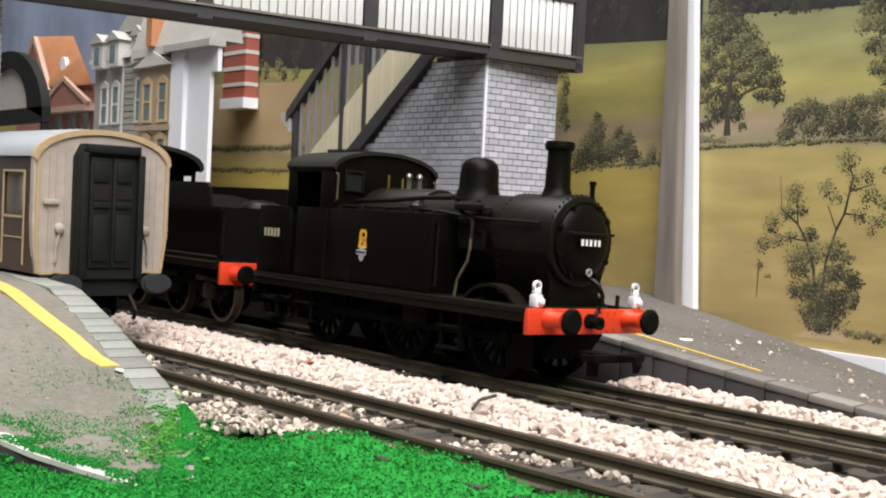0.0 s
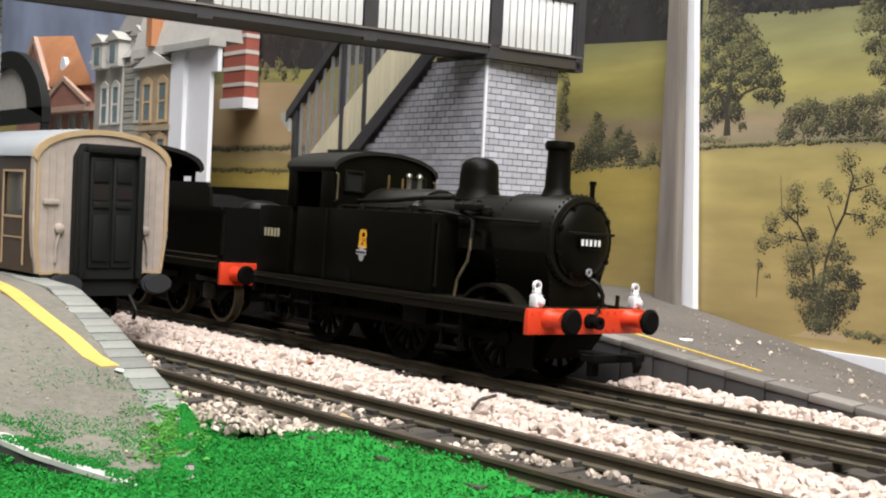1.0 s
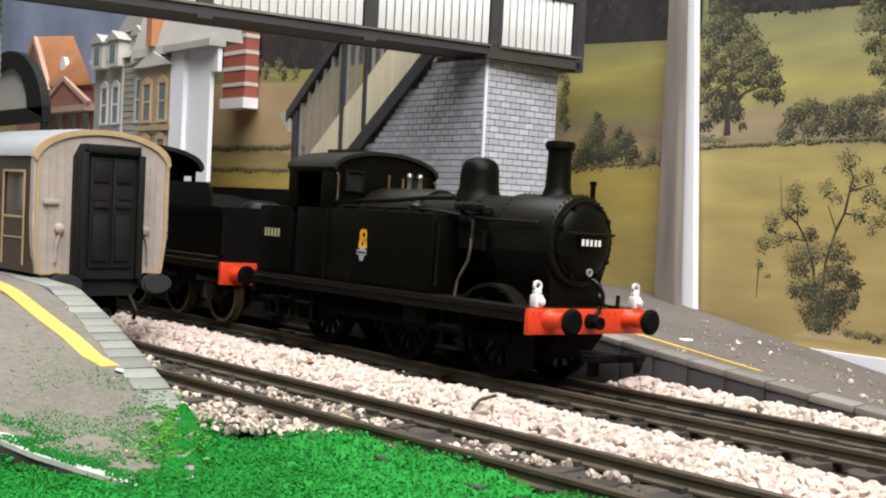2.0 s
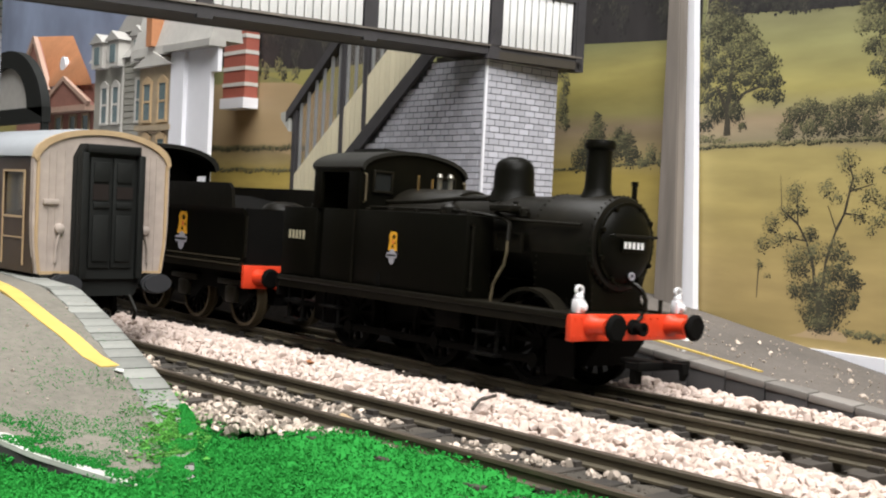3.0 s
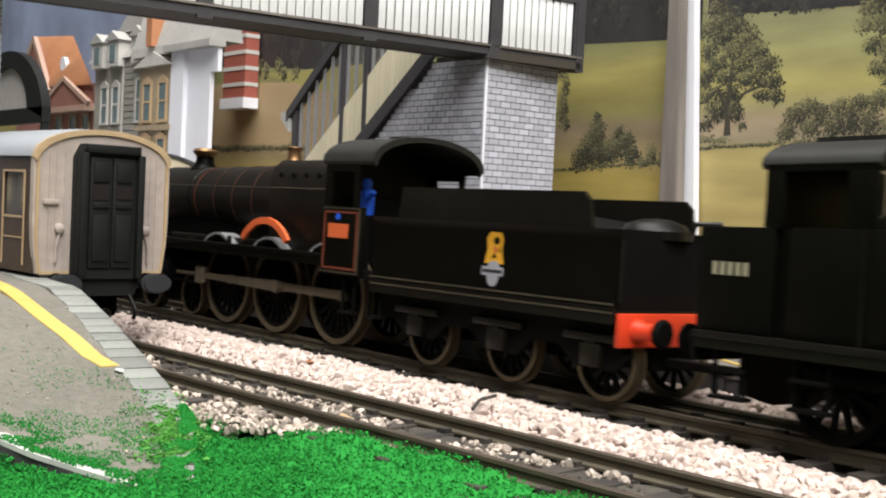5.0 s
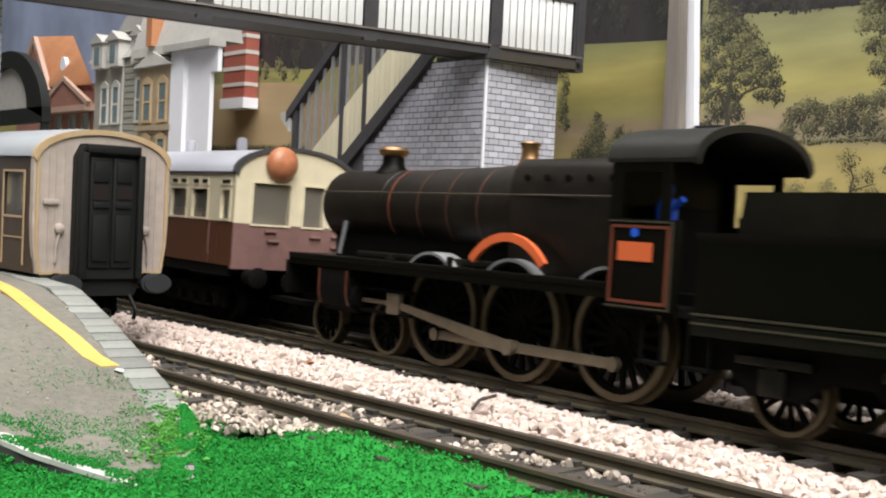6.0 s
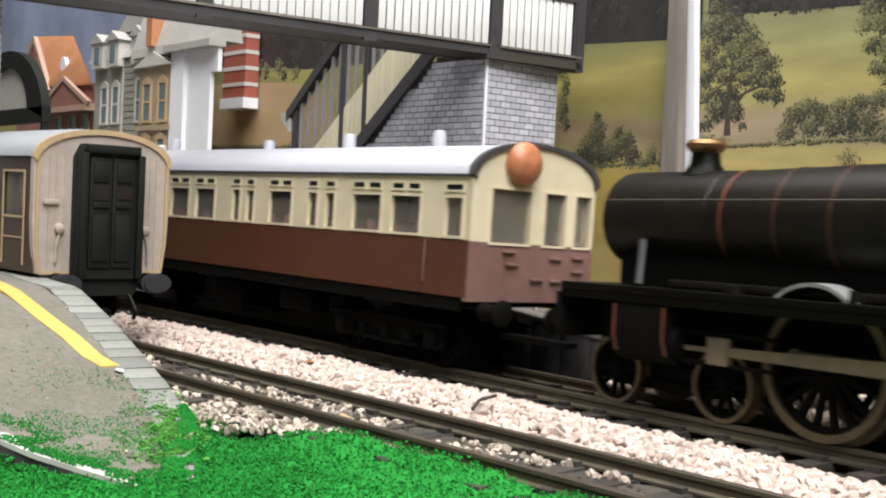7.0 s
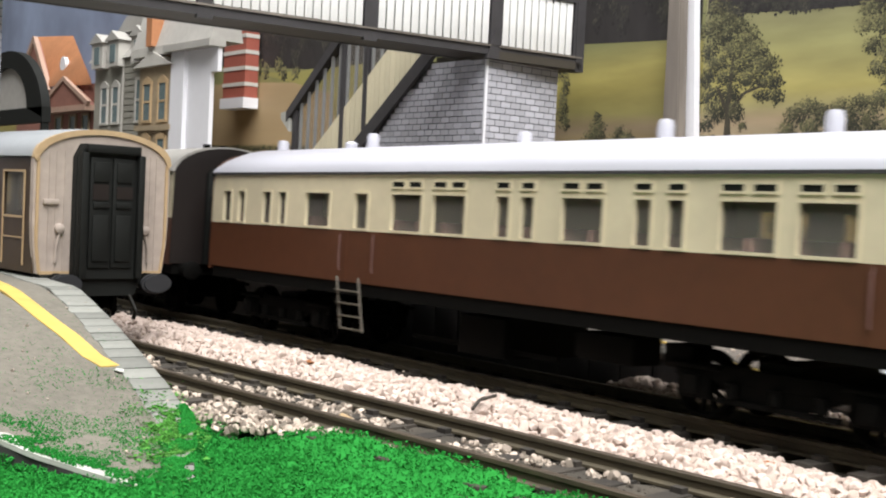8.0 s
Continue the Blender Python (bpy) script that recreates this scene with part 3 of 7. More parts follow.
# ---- litter: leaves, twigs, chips ----
def make_litter():
    rng = random.Random(11)
    leafm = material("dead_leaf", (0.3, 0.11, 0.03), 0.7, 0, 0.3, 400, 80, 0.2)
    chipm = material("white_chip", (0.75, 0.74, 0.7), 0.6, 0, 0.1, 400, 80, 0.1)
    for x, y, z, s, m, nm, lb in ((-58, -30, -0.2, 2.6, leafm, "dead_leaf", "small curled brown leaf lying on pale ballast"), (55, -24, -0.2, 2.2, leafm, "dead_leaf", "small curled brown leaf lying on pale ballast"),
                                  (-88, -88.5, 12.2, 2.6, leafm, "dead_leaf", "curled brown leaf fragment on the yellow line"), (-22, 52, 5.8, 2.2, chipm, "paper_chip", "white paper chip on dark platform tarmac"),
                                  (-10, 35, 5.4, 1.6, chipm, "paper_chip", "white paper chip on dark platform tarmac"), (-62, 70, 9.6, 2.4, leafm, "dead_leaf", "small brown leaf on dark platform tarmac"),
                                  (-120, -80, 12.2, 1.4, chipm, "paper_chip", "white paper chip on the platform"), (-30, -86, 4.8, 1.2, chipm, "paper_chip", "white paper chip on the platform ramp")):
        bm = B()
        n = 7
        top = [bm.verts.new((s * math.cos(i * 6.28 / n) * rng.uniform(0.7, 1), 0.5 * s * math.sin(i * 6.28 / n), 0.3 * rng.random())) for i in range(n)]
        bot = [bm.verts.new(v.co - Vector((0, 0, 0.25))) for v in top]
        bm.faces.new(top)
        bm.faces.new(bot[::-1])
        for i in range(n):
            bm.faces.new((top[i], bot[i], bot[(i + 1) % n], top[(i + 1) % n]))
        ob = solid(nm, bm, m, lb, "leaf" if nm == "dead_leaf" else "paper")
        ob.matrix_basis = P(x, y, z, 0, 0, rng.uniform(0, 180))
    for pts, lb in (([(5, -38, 0.6), (1, -33, 1.1), (-2, -29, 0.8)], "dark dry twig across pale ballast"), ([(1, -33, 1.1), (1.5, -29.5, 1.8)], "short dark twig on pale ballast")):
        bm = B()
        tube(bm, pts, 0.32, 6)
        solid("twig", bm, SLEEPER, lb, "twig")
    bm = B()
    tube(bm, [(-9, -55, -1.7), (0, -58, -1.5)], 0.6, 6)
    solid("twig", bm, TAN, "tan wooden splinter lying between the rails", "twig")
    pl = []
    for i in range(420):
        x = rng.uniform(-60, 75)
        y = rng.uniform(fp_edge(x) + 2, 100)
        pl.append((x, y, max(-5, fp_z(x, y)) + 0.2, rng.uniform(0.4, 1.0) if rng.random() < 0.12 + max(0, x) * 0.004 else rng.uniform(0.12, 0.35)))
    for i in range(90):
        x = rng.uniform(-150, 0)
        y = rng.uniform(np_back(x) + 4, np_edge(x))
        pl.append((x, y, np_z(x) + 0.15, rng.uniform(0.15, 0.4)))
    stones("grit", pl, STONE2, "scattered pale grit on the platforms", "gravel")


# ---- footbridge ----
def bricks(parent, face, u0, u1, z0, z1, place, keep=lambda u, z: True, length=4.1, course=1.92):
    """Bricks in stretcher bond on an upright face; place(u, z) gives the pose."""
    meshes = {}
    z, r = z0, 0
    while z < z1 - 0.5:
        u = u0 - (length / 2 if r % 2 else 0)
        while u < u1 - 0.2:
            a, b = max(u, u0), min(u + length, u1)
            if b - a > 0.7 and keep((a + b) / 2, z + course / 2):
                key = round(b - a, 1)
                if key not in meshes:
                    bm = B()
                    box(bm, -key / 2 + 0.13, key / 2 - 0.13, -0.35, 0.3, 0.14, course - 0.14)
                    meshes[key] = mesh_of("brick", bm, BRICKF, 0, True)
                o = new("brick", meshes[key])
                o.parent = parent
                o.matrix_basis = place((a + b) / 2, z)
            u += length
        z, r = z + course, r + 1


BR = math.degrees(math.atan2(-110 + 124, 62 + 60))  # the bridge is a little off square


def footbridge():
    t = thing("footbridge", "model station footbridge, white boarded parapet on grey brick piers", "bridge")
    # far pier and the wall below the stairs
    x0, y0, zt = -110.0, 62.0, 80.0

    def stair_z(x):
        return 87 + (x + 135) * 0.76
    pier = boxpart("pier", MORTAR, t, x0 - 27, x0 - 0.3, y0 + 0.3, y0 + 30, 0, zt, label="grey printed brick pier")
    bricks(pier, "x", 0, 30, 33, zt, lambda u, z: P(x0 - 0.2, y0 + u, z, 0, 0, 90))
    bm = B()
    prism(bm, [(x0 - 27, 0), (x0 - 27, zt), (x0 - 27 - 78, zt - 78 * 0.76), (x0 - 27 - 78, 0)], "xz", y0 + 0.3, y0 + 26)
    wall = part("stair_wall", bm, MORTAR, t, "grey brick wall below the stairs")
    bricks(wall, "y", 0, 62, 34, zt, lambda u, z: P(x0 - u, y0 + 0.2, z), keep=lambda u, z: z < stair_z(x0 - u) - 6.5)
    bm = B()
    box(bm, x0 - 0.5, x0 + 0.3, y0 - 0.3, y0 + 0.5, 0, zt, 0.1)
    part("quoin", bm, CARDW, t, "pale card corner edge")
    # near pier
    bm = B()
    box(bm, -170, -136, -104, -72.5, 13.5, 80)
    near = part("pier", bm, MORTAR, t, "grey printed brick pier")
    bricks(near, "x", 12, 31.5, 14.3, 80, lambda u, z: P(-135.9, -104 + u, z, 0, 0, 90))
    # span: local frame with u along the bridge, from the near end to the far end
    span = new("span")
    span.parent = t
    span.matrix_basis = P(-124, -60, 0, 0, 0, 90 - BR)
    L = math.hypot(14, 122)

    def sp(name, mat, *a, label=""):
        bm = B()
        box(bm, *a)
        return part(name, bm, mat, span, label)
    # span frame: x along the bridge, y to its left (away down the line), z up
    sp("girder", TIMBER2, -70, L + 34, -1.2, 15.4, 81.0, 82.4, label="dark underside of the deck")
    sp("girder_face", TIMBER, -70, L + 34, -2.0, -0.6, 80.8, 83.2, label="dark brown side girder")
    sp("girder_flange", POSTW, -70, L + 34.4, -2.6, 0.4, 83.2, 83.7, label="thin pale flange")
    sp("girder_face", TIMBER, -70, L + 34, 14, 15.4, 80.8, 83.6)
    sp("deck", TIMBER2, -70, L + 34, 0, 14, 83.3, 83.9)
    sp("pier_head", TIMBER2, L - 1, L + 34.4, -2.4, 27, 79.6, 82.0, label="dark timber pier head")
    bm = B()
    box(bm, -1.12, 1.12, -0.4, 0.4, 0, 16.5, 0.12)
    board = mesh_of("board", bm, BOARD)
    posts = [-64, -15.5, 33, 81.5, L + 1.5, L + 33.2]
    for a, b in zip(posts, posts[1:]):
        u = a + 3.6
        n = max(1, round((b - a - 4.6) / 2.65))
        for k in range(n):
            o = new("board", board)
            o.parent = span
            o.matrix_basis = P(a + 2.3 + (b - a - 4.6) * (k + 0.5) / n, -1.2, 84.0)
            o2 = new("board", board)
            o2.parent = span
            o2.matrix_basis = P(a + 2.3 + (b - a - 4.6) * (k + 0.5) / n, 14.6, 84.0)
    for q in posts:
        sp("post", TIMBER, q - 2.1, q + 2.1, -2.1, -0.2, 80, 106, label="dark parapet post")
    sp("backing", BUFGREY, -66, L + 33, -0.75, -0.35, 84, 100.4)
    sp("top_rail", TIMBER, -70, L + 35, -2.2, 0.3, 100.3, 102.4, label="dark parapet top rail")
    sp("end_post", TIMBER, L + 32, L + 35.2, -2.4, 1.4, 79, 112, label="dark end post")
    bm = B()
    prism(bm, [(L - 2, 79.6), (L + 2.5, 79.6), (L + 2.5, 84), (L + 0.8, 88)], "xz", -2.6, -1.0)
    part("bracket", bm, TIMBER, span, "curved dark bracket")
    # stairs going down along the platform
    st = new("stairs")
    st.parent = t
    ya, yb = y0 - 0.9, y0 - 0.1
    bm = B()

    def sl(x):
        return 87 + (x + 135) * 0.76
    prism(bm, [(-130, sl(-130)), (-130, sl(-130) - 5.6), (-217, sl(-217) - 5.6), (-217, sl(-217))], "xz", ya - 0.8, yb)
    part("stringer", bm, TIMBER, st, "dark sloping stair stringer")
    u = -134.0
    bm = B()
    prism(bm, [(-1.25, 0), (1.25, 1.9), (1.25, 19.4), (-1.25, 17.5)], "xz", -0.3, 0.3)
    cb = mesh_of("board", bm, CBOARD)
    while u > -215:
        o = new("board", cb)
        o.parent = st
        o.matrix_basis = P(u, ya, sl(u) - 1.1)
        u -= 2.75
    for x in (-171, -184.5, -215.5):
        bm = B()
        box(bm, x - 1.1, x + 1.1, ya - 0.6, yb + 0.6, max(12, sl(x)), 100 if x > -210 else 68)
        part("post", bm, TIMBER, st, "dark stair post")
    bm = B()
    prism(bm, [(-150, 120), (-150, 125), (-220, 67.5), (-220, 63.5)], "xz", ya - 1.4, yb + 1.2)
    part("roof_rail", bm, TIMBER, st, "dark sloping roof edge of the stairs")
    each("glazing_bar", GREYLINE, st, [(x - 0.4, x + 0.4, ya - 0.2, yb, sl(x) + 17, 67 + (x + 220) * 0.82) for x in (-158 - k * 4.9 for k in range(12))], "thin pale glazing bar")
    bm = B()
    prism(bm, [(-150, sl(-150) + 17), (-150, 120), (-216, 68), (-216, sl(-216) + 17)], "xz", yb + 0.3, yb + 0.6)
    part("pane", bm, PANE, st, "clear stair glazing")
    bm = B()
    prism(bm, [(-218, 60), (-224, 65), (-224, 67), (-218, 68)], "xz", ya - 1.2, yb + 1)
    part("finial", bm, PAPER, st, "pale eave end")
    for i in range(22):
        x = -140 - i * 3.4
        boxpart("step", TIMBER2, st, x - 3.4, x, y0 + 0.5, y0 + 24, sl(x) - 6, sl(x) - 2)
    return t


make_ground()


# ---- rolling stock: built in the train's own frame; x runs along the train from the leading buffers ----
MOVERS = []   # (thing, reference x, half wheelbase)
WHEELS = []   # (wheelset, x, radius, phase)
RODS = []     # (rod, x, z, crank radius, phase, wheel radius)


def vehicle(name, label, cat, ref, half, lag=0.0):
    """A rail vehicle; lag: slack in the coupling, by which it hangs back."""
    t = thing(name, label, cat)
    OX[0] = ref
    MOVERS.append((t, ref - lag, half))
    return t


def wheelset(parent, x, r, spokes, tyre=TYRE, width=2.2, phase=0.0, crank=0.0, y=8.6):
    """One axle with its two wheels; the axle lies along y through the origin."""
    w = new("wheel")
    w.parent = parent
    keep, OX[0] = OX[0], 0.0
    w.matrix_basis = P(x - keep, 0, r)
    for s in (-1, 1):
        bm = B()
        ring(bm, r * 0.885, r, s * (y - width / 2), s * (y + width / 2), (0, 0, 0), "y", 36)
        ring(bm, r * 0.86, r * 1.07, s * (y - width / 2 - 0.5), s * (y - width / 2), (0, 0, 0), "y", 36)
        part("tyre", bm, tyre, w, "worn metal tyre")
        bm = B()
        lathe(bm, [(r * 0.2, s * (y - 0.8)), (r * 0.2, s * (y + 0.9))], (0, 0, 0), "y", 14)
        ring(bm, r * 0.8, r * 0.9, s * (y - 0.7), s * (y + 0.6), (0, 0, 0), "y", 32)
        for k in range(spokes):
            a = 2 * math.pi * k / spokes
            c, q = math.cos(a), math.sin(a)
            h = 0.035 * r + 0.1
            vs = [(d * c - e * q, yy, d * q + e * c) for yy in (s * (y - 0.4), s * (y + 0.4)) for d, e in ((0.15 * r, -h), (0.82 * r, -h), (0.82 * r, h), (0.15 * r, h))]
            v = [bm.verts.new(p) for p in vs]
            for f in ((0, 1, 2, 3), (7, 6, 5, 4), (0, 4, 5, 1), (2, 6, 7, 3)):
                bm.faces.new([v[i] for i in f])
        if crank:
            box(bm, -crank - 1.4, 1.0, s * (y + 0.5) - 0.4, s * (y + 0.5) + 0.4, -1.2, 1.2, 0.2)
        part("spokes", bm, SOOT, w, "black spoked wheel centre")
    bm = B()
    lathe(bm, [(1.0, -y), (1.0, y)], (0, 0, 0), "y", 10)
    part("axle", bm, SOOT, w)
    OX[0] = keep
    WHEELS.append((w, x - keep, r, phase))
    return w


def buffer(parent, x, d, y, z, body=BUFRED, head=SOOT, rh=2.6):
    bm = B()
    lathe(bm, [(2.1, x), (2.1, x + 0.6 * d), (1.6, x + 1.4 * d), (1.6, x + 4.2 * d)], (0, y, z), "x", 18)
    s = part("buffer", bm, body, parent)
    bm = B()
    lathe(bm, [(0.9, x + 4.0 * d), (0.9, x + 5.6 * d), (rh, x + 5.8 * d), (rh * 1.0, x + 6.4 * d), (rh * 0.8, x + 6.8 * d)], (0, y, z), "x", 22)
    part("buffer_head", bm, head, s, "round dark buffer head")


def emblem(parent, x, y, z, w, h, side=-1):
    """A transfer in plain shapes: a yellow figure over a pale wheel, a striped band and a small shield."""
    def at(k):
        return y + k * side

    def lay(name, mat, polys, k, under, lab=""):
        bm = B()
        for pts in polys:
            prism(bm, [(x + a * w, z + b * h) for a, b in pts], "xz", at(k - 0.1), at(k))
        return part(name, bm, mat, under, lab)

    def disc(cx, cz, rx, rz, a0=0.0, a1=360.0, n=14):
        return [(cx + rx * math.cos(radians(a0 + (a1 - a0) * i / n)), cz + rz * math.sin(radians(a0 + (a1 - a0) * i / n))) for i in range(n if a1 - a0 == 360 else n + 1)]
    e = lay("emblem", EMBY, [[(-0.42, -0.08), (-0.3, 0.2), (-0.36, 0.38), (-0.2, 0.5), (0.3, 0.49), (0.4, 0.36), (0.36, 0.18), (0.46, -0.08)]], 0.1, parent, "yellow and pale painted emblem")
    lay("emblem_mark", BLACK, [disc(0.12, 0.34, 0.15, 0.07), [(-0.1, 0.02), (0.14, 0.02), (0.04, 0.12)], [(0.2, 0.14), (0.3, 0.12), (0.3, 0.24)]], 0.16, e)
    lay("emblem_tongue", EMBR, [[(-0.02, 0.14), (0.16, 0.12), (0.12, 0.22), (0.0, 0.24)]], 0.16, e)
    lay("emblem_wheel", EMBW, [disc(0.02, -0.16, 0.28, 0.13, 0, 180), disc(0.0, -0.3, 0.27, 0.2, 180, 360)], 0.17, e)
    lay("emblem_band", EMBW, [[(-0.52, -0.3), (0.48, -0.3), (0.5, -0.14), (-0.5, -0.14)]], 0.22, e)
    lay("emblem_line", BUFGREY, [[(-0.46, -0.25), (0.44, -0.25), (0.44, -0.19), (-0.46, -0.19)]], 0.26, e)


def number_bars(parent, mat, at, step, w, h, n, plane="xz", depth=0.15, lab=""):
    """A running number as plain upright bars."""
    bm = B()
    for k in range(n):
        u = (k - (n - 1) / 2) * step
        if plane == "xz":
            box(bm, at[0] + u - w / 2, at[0] + u + w / 2, at[1] - depth, at[1], at[2] - h / 2, at[2] + h / 2)
        else:
            box(bm, at[0], at[0] + depth, at[1] + u - w / 2, at[1] + u + w / 2, at[2] - h / 2, at[2] + h / 2)
    part("running_number", bm, mat, parent, lab)


def rivets(bm, pts, r=0.16, axis="y"):
    for p in pts:
        box(bm, p[0] - r, p[0] + r, p[1] - r, p[1] + r, p[2] - r, p[2] + r)


def tank_engine():
    t = vehicle("tank_locomotive", "black model six-coupled tank locomotive with red buffer beam", "locomotive", -58, 33)
    cz, r = 28.8, 9.35
    # footplate and frames
    bm = B()
    box(bm, -105.5, -6.9, -17, 17, 14.6, 15.7, 0.15)
    box(bm, -105.5, -6.9, -16.6, -15.9, 12.9, 14.7)
    box(bm, -105.5, -6.9, 15.9, 16.6, 12.9, 14.7)
    part("footplate", bm, BLACK2, t, "black footplate with valance")
    bm = B()
    prism(bm, [(-104, 14.6), (-104, 5), (-97, 4), (-88, 8), (-80, 5), (-70, 8), (-56, 8), (-48, 5), (-38, 8), (-26, 8), (-20, 5), (-12, 5), (-8, 10), (-8, 14.6)], "xz", -6.4, 6.4)
    part("frame", bm, SOOT, t, "sooty main frames")
    # boiler
    bm = B()
    lathe(bm, [(r - 0.5, -76), (r - 0.5, -26), (r + 0.05, -25.9), (r + 0.05, -10.2), (r - 0.3, -9.6), (r - 1.4, -9.3)], (0, 0, cz), "x", 48)
    part("boiler", bm, BLACK2, t, "weathered black boiler and smokebox")
    for x in (-40, -55, -70):
        bm = B()
        ring(bm, r - 0.5, r - 0.3, x - 0.5, x + 0.5, (0, 0, cz), "x", 48)
        part("boiler_band", bm, BLACK2, t)
    bm = B()
    lathe(bm, [(7.6, -9.3), (7.6, -8.9), (7.0, -8.3), (5.2, -7.6), (2.6, -7.2), (0.1, -7.1)], (0, 0, cz), "x", 40)
    ring(bm, 7.5, 8.1, -9.4, -8.8, (0, 0, cz), "x", 40)
    door = part("smokebox_door", bm, BLACK, t, "domed black smokebox door")
    bm = B()
    tube(bm, [(-7.4, -6.5, cz + 1.6), (-6.4, -6.2, cz + 1.7), (-6.2, 5.8, cz + 1.7), (-7.4, 6.3, cz + 1.6)], 0.28)
    part("handrail", bm, BLACK2, door, "black door handrail")
    bm = B()
    for a in (35, 65, 120, 160, 200, 240, 300, 330):
        lathe(bm, [(0.5, -8.9), (0.5, -8.2)], (0, 7.7 * math.cos(radians(a)), cz + 7.7 * math.sin(radians(a))), "x", 8)
    lathe(bm, [(0.8, -7.6), (0.8, -6.4)], (0, 0, cz), "x", 10)
    part("door_clamps", bm, BLACK, door)
    bm = B()
    box(bm, -7.2, -6.5, -3.6, 3.6, cz - 1.4, cz + 1.2, 0.1)
    plate = part("name_plate", bm, BLACK, door, "black smokebox plate")
    number_bars(plate, WHITE, (-6.5, -0.6, cz - 0.1), 1.22, 0.62, 1.3, 5, "yz", lab="white running number as plain bars")
    bm = B()
    ring(bm, 0.5, 0.8, -7.7, -7.3, (0, 0.6, cz - 6), "x", 16)
    part("shed_plate", bm, EMBW, door, "small oval pale plate")
    bm = B()
    rivets(bm, [(-10 - 0, (r + 0.05) * math.cos(a), cz + (r + 0.05) * math.sin(a)) for a in np.linspace(0, 2 * math.pi, 44)])
    rivets(bm, [(-25, (r + 0.05) * math.cos(a), cz + (r + 0.05) * math.sin(a)) for a in np.linspace(0, 2 * math.pi, 44)])
    part("rivets", bm, BLACK2, t)
    # saddle and smokebox wrapper down to the footplate
    bm = B()
    prism(bm, [(-r + 0.2, cz - 1), (-r + 0.4, cz - 4), (-7.6, cz - 8), (-7.0, 15.6), (7.0, 15.6), (7.6, cz - 8), (r - 0.4, cz - 4), (r - 0.2, cz - 1)], "yz", -25.5, -10.5)
    part("saddle", bm, BLACK, t, "black smokebox saddle")
    bm = B()
    rivets(bm, [(-10.4, s * (7.2 + 0.02 * k), 16.5 + k * 1.3) for s in (-1, 1) for k in range(8)])
    rivets(bm, [(-24.5 + k * 1.6, -7.2 - 0.0, 17) for k in range(9)])
    rivets(bm, [(-24.0, -r + 0.15 + 0.1, 17 + k * 1.4) for k in range(8)])
    part("rivets", bm, BLACK2, t)
    # chimney, dome
    bm = B()
    lathe(bm, [(4.2, 36.9), (3.2, 38.0), (2.65, 39.6), (2.45, 46.4), (2.5, 47.0), (3.05, 47.5), (3.15, 48.2), (2.9, 49.0), (2.2, 49.1), (2.0, 45)], (-17.2, 0, 0), "z", 32)
    part("chimney", bm, BLACK, t, "tall black lipped chimney")
    bm = B()
    lathe(bm, [(5.6, 36.2), (4.9, 37.6), (4.4, 39.2), (4.3, 42.6), (4.0, 44.2), (3.1, 45.2), (1.6, 45.8), (0.1, 45.9)], (-41.2, 0, 0), "z", 32)
    part("dome", bm, BLACK, t, "rounded black steam dome")
    bm = B()
    lathe(bm, [(0.55, 37), (0.55, 40.3), (0.75, 40.4), (0.7, 41.2)], (-10.8, 3.6, 0), "z", 10)
    part("lamp_iron", bm, BLACK, t)
    # side tanks
    for s in (-1, 1):
        bm = B()
        box(bm, -76, -37.4, min(s * 8.6, s * 16), max(s * 8.6, s * 16), 15.7, 32.7, 0.25)
        part("side_tank", bm, BLACK, t, "flat black side tank")
        bm = B()
        tube(bm, [(-36.6, s * 14.8, 17.5), (-36.6, s * 14.8, 31)], 0.3)
        box(bm, -37.3, -36.3, s * 14.8 - 0.3, s * 14.8 + 0.3, 17.2, 17.8)
        box(bm, -37.3, -36.3, s * 14.8 - 0.3, s * 14.8 + 0.3, 30.4, 31)
        part("handrail", bm, BLACK2, t, "black tank handrail")
        bm = B()
        box(bm, -105.9, -91.5, min(s * 0.5, s * 16), max(s * 0.5, s * 16), 15.7, 32.6, 0.25)
        box(bm, -91.6, -88.6, min(s * 13, s * 14.6), max(s * 13, s * 14.6), 15.7, 32.2)
        box(bm, -88.7, -75.9, min(s * 14.9, s * 15.96), max(s * 14.9, s * 15.96), 15.7, 32.66, 0.2)
        part("bunker_side", bm, BLACK, t, "black cab side and bunker")
        emblem(t, -61.3, s * 16.02, 24.6, 3.6, 7.2, s)
    number_bars(t, CREAMNO, (-99.5, -16.0, 25.9), 1.5, 0.8, 2.1, 5, "xz", lab="cream running number as plain bars")
    bm = B()
    box(bm, -76.2, -75.8, -16.25, -15.9, 15.7, 32.7)
    part("tank_strap", bm, BLACK2, t)
    # A raised black plate paints the shade inside the notch; no hole is cut.
    boxpart("sand_hole", SOOT, t, -66.6, -65.2, -16.06, -15.9, 15.8, 19.0, label="black plate standing in for the shade in the tank-foot notch")
    # cab: open sides above the waist, arched roof, spectacle plates
    for s in (-1, 1):
        bm = B()
        for a, b in ((-93.6, -90.4), (-79.4, -74.8)):
            box(bm, a, b, min(s * 14.9, s * 15.9), max(s * 14.9, s * 15.9), 32.6, 42.6, 0.12)
        box(bm, -93.6, -74.8, min(s * 14.9, s * 15.9), max(s * 14.9, s * 15.9), 41.2, 42.9, 0.12)
        part("cab_side", bm, BLACK, t, "black cab side with open cut-out")
    n = 16
    arc = [(16.05 * math.cos(math.pi * i / n), 42.4 + 4.7 * math.sin(math.pi * i / n)) for i in range(n + 1)]
    bm = B()
    prism(bm, arc + [(x * 0.96, z - 0.8) for x, z in arc[::-1]], "yz", -94.6, -74.2)
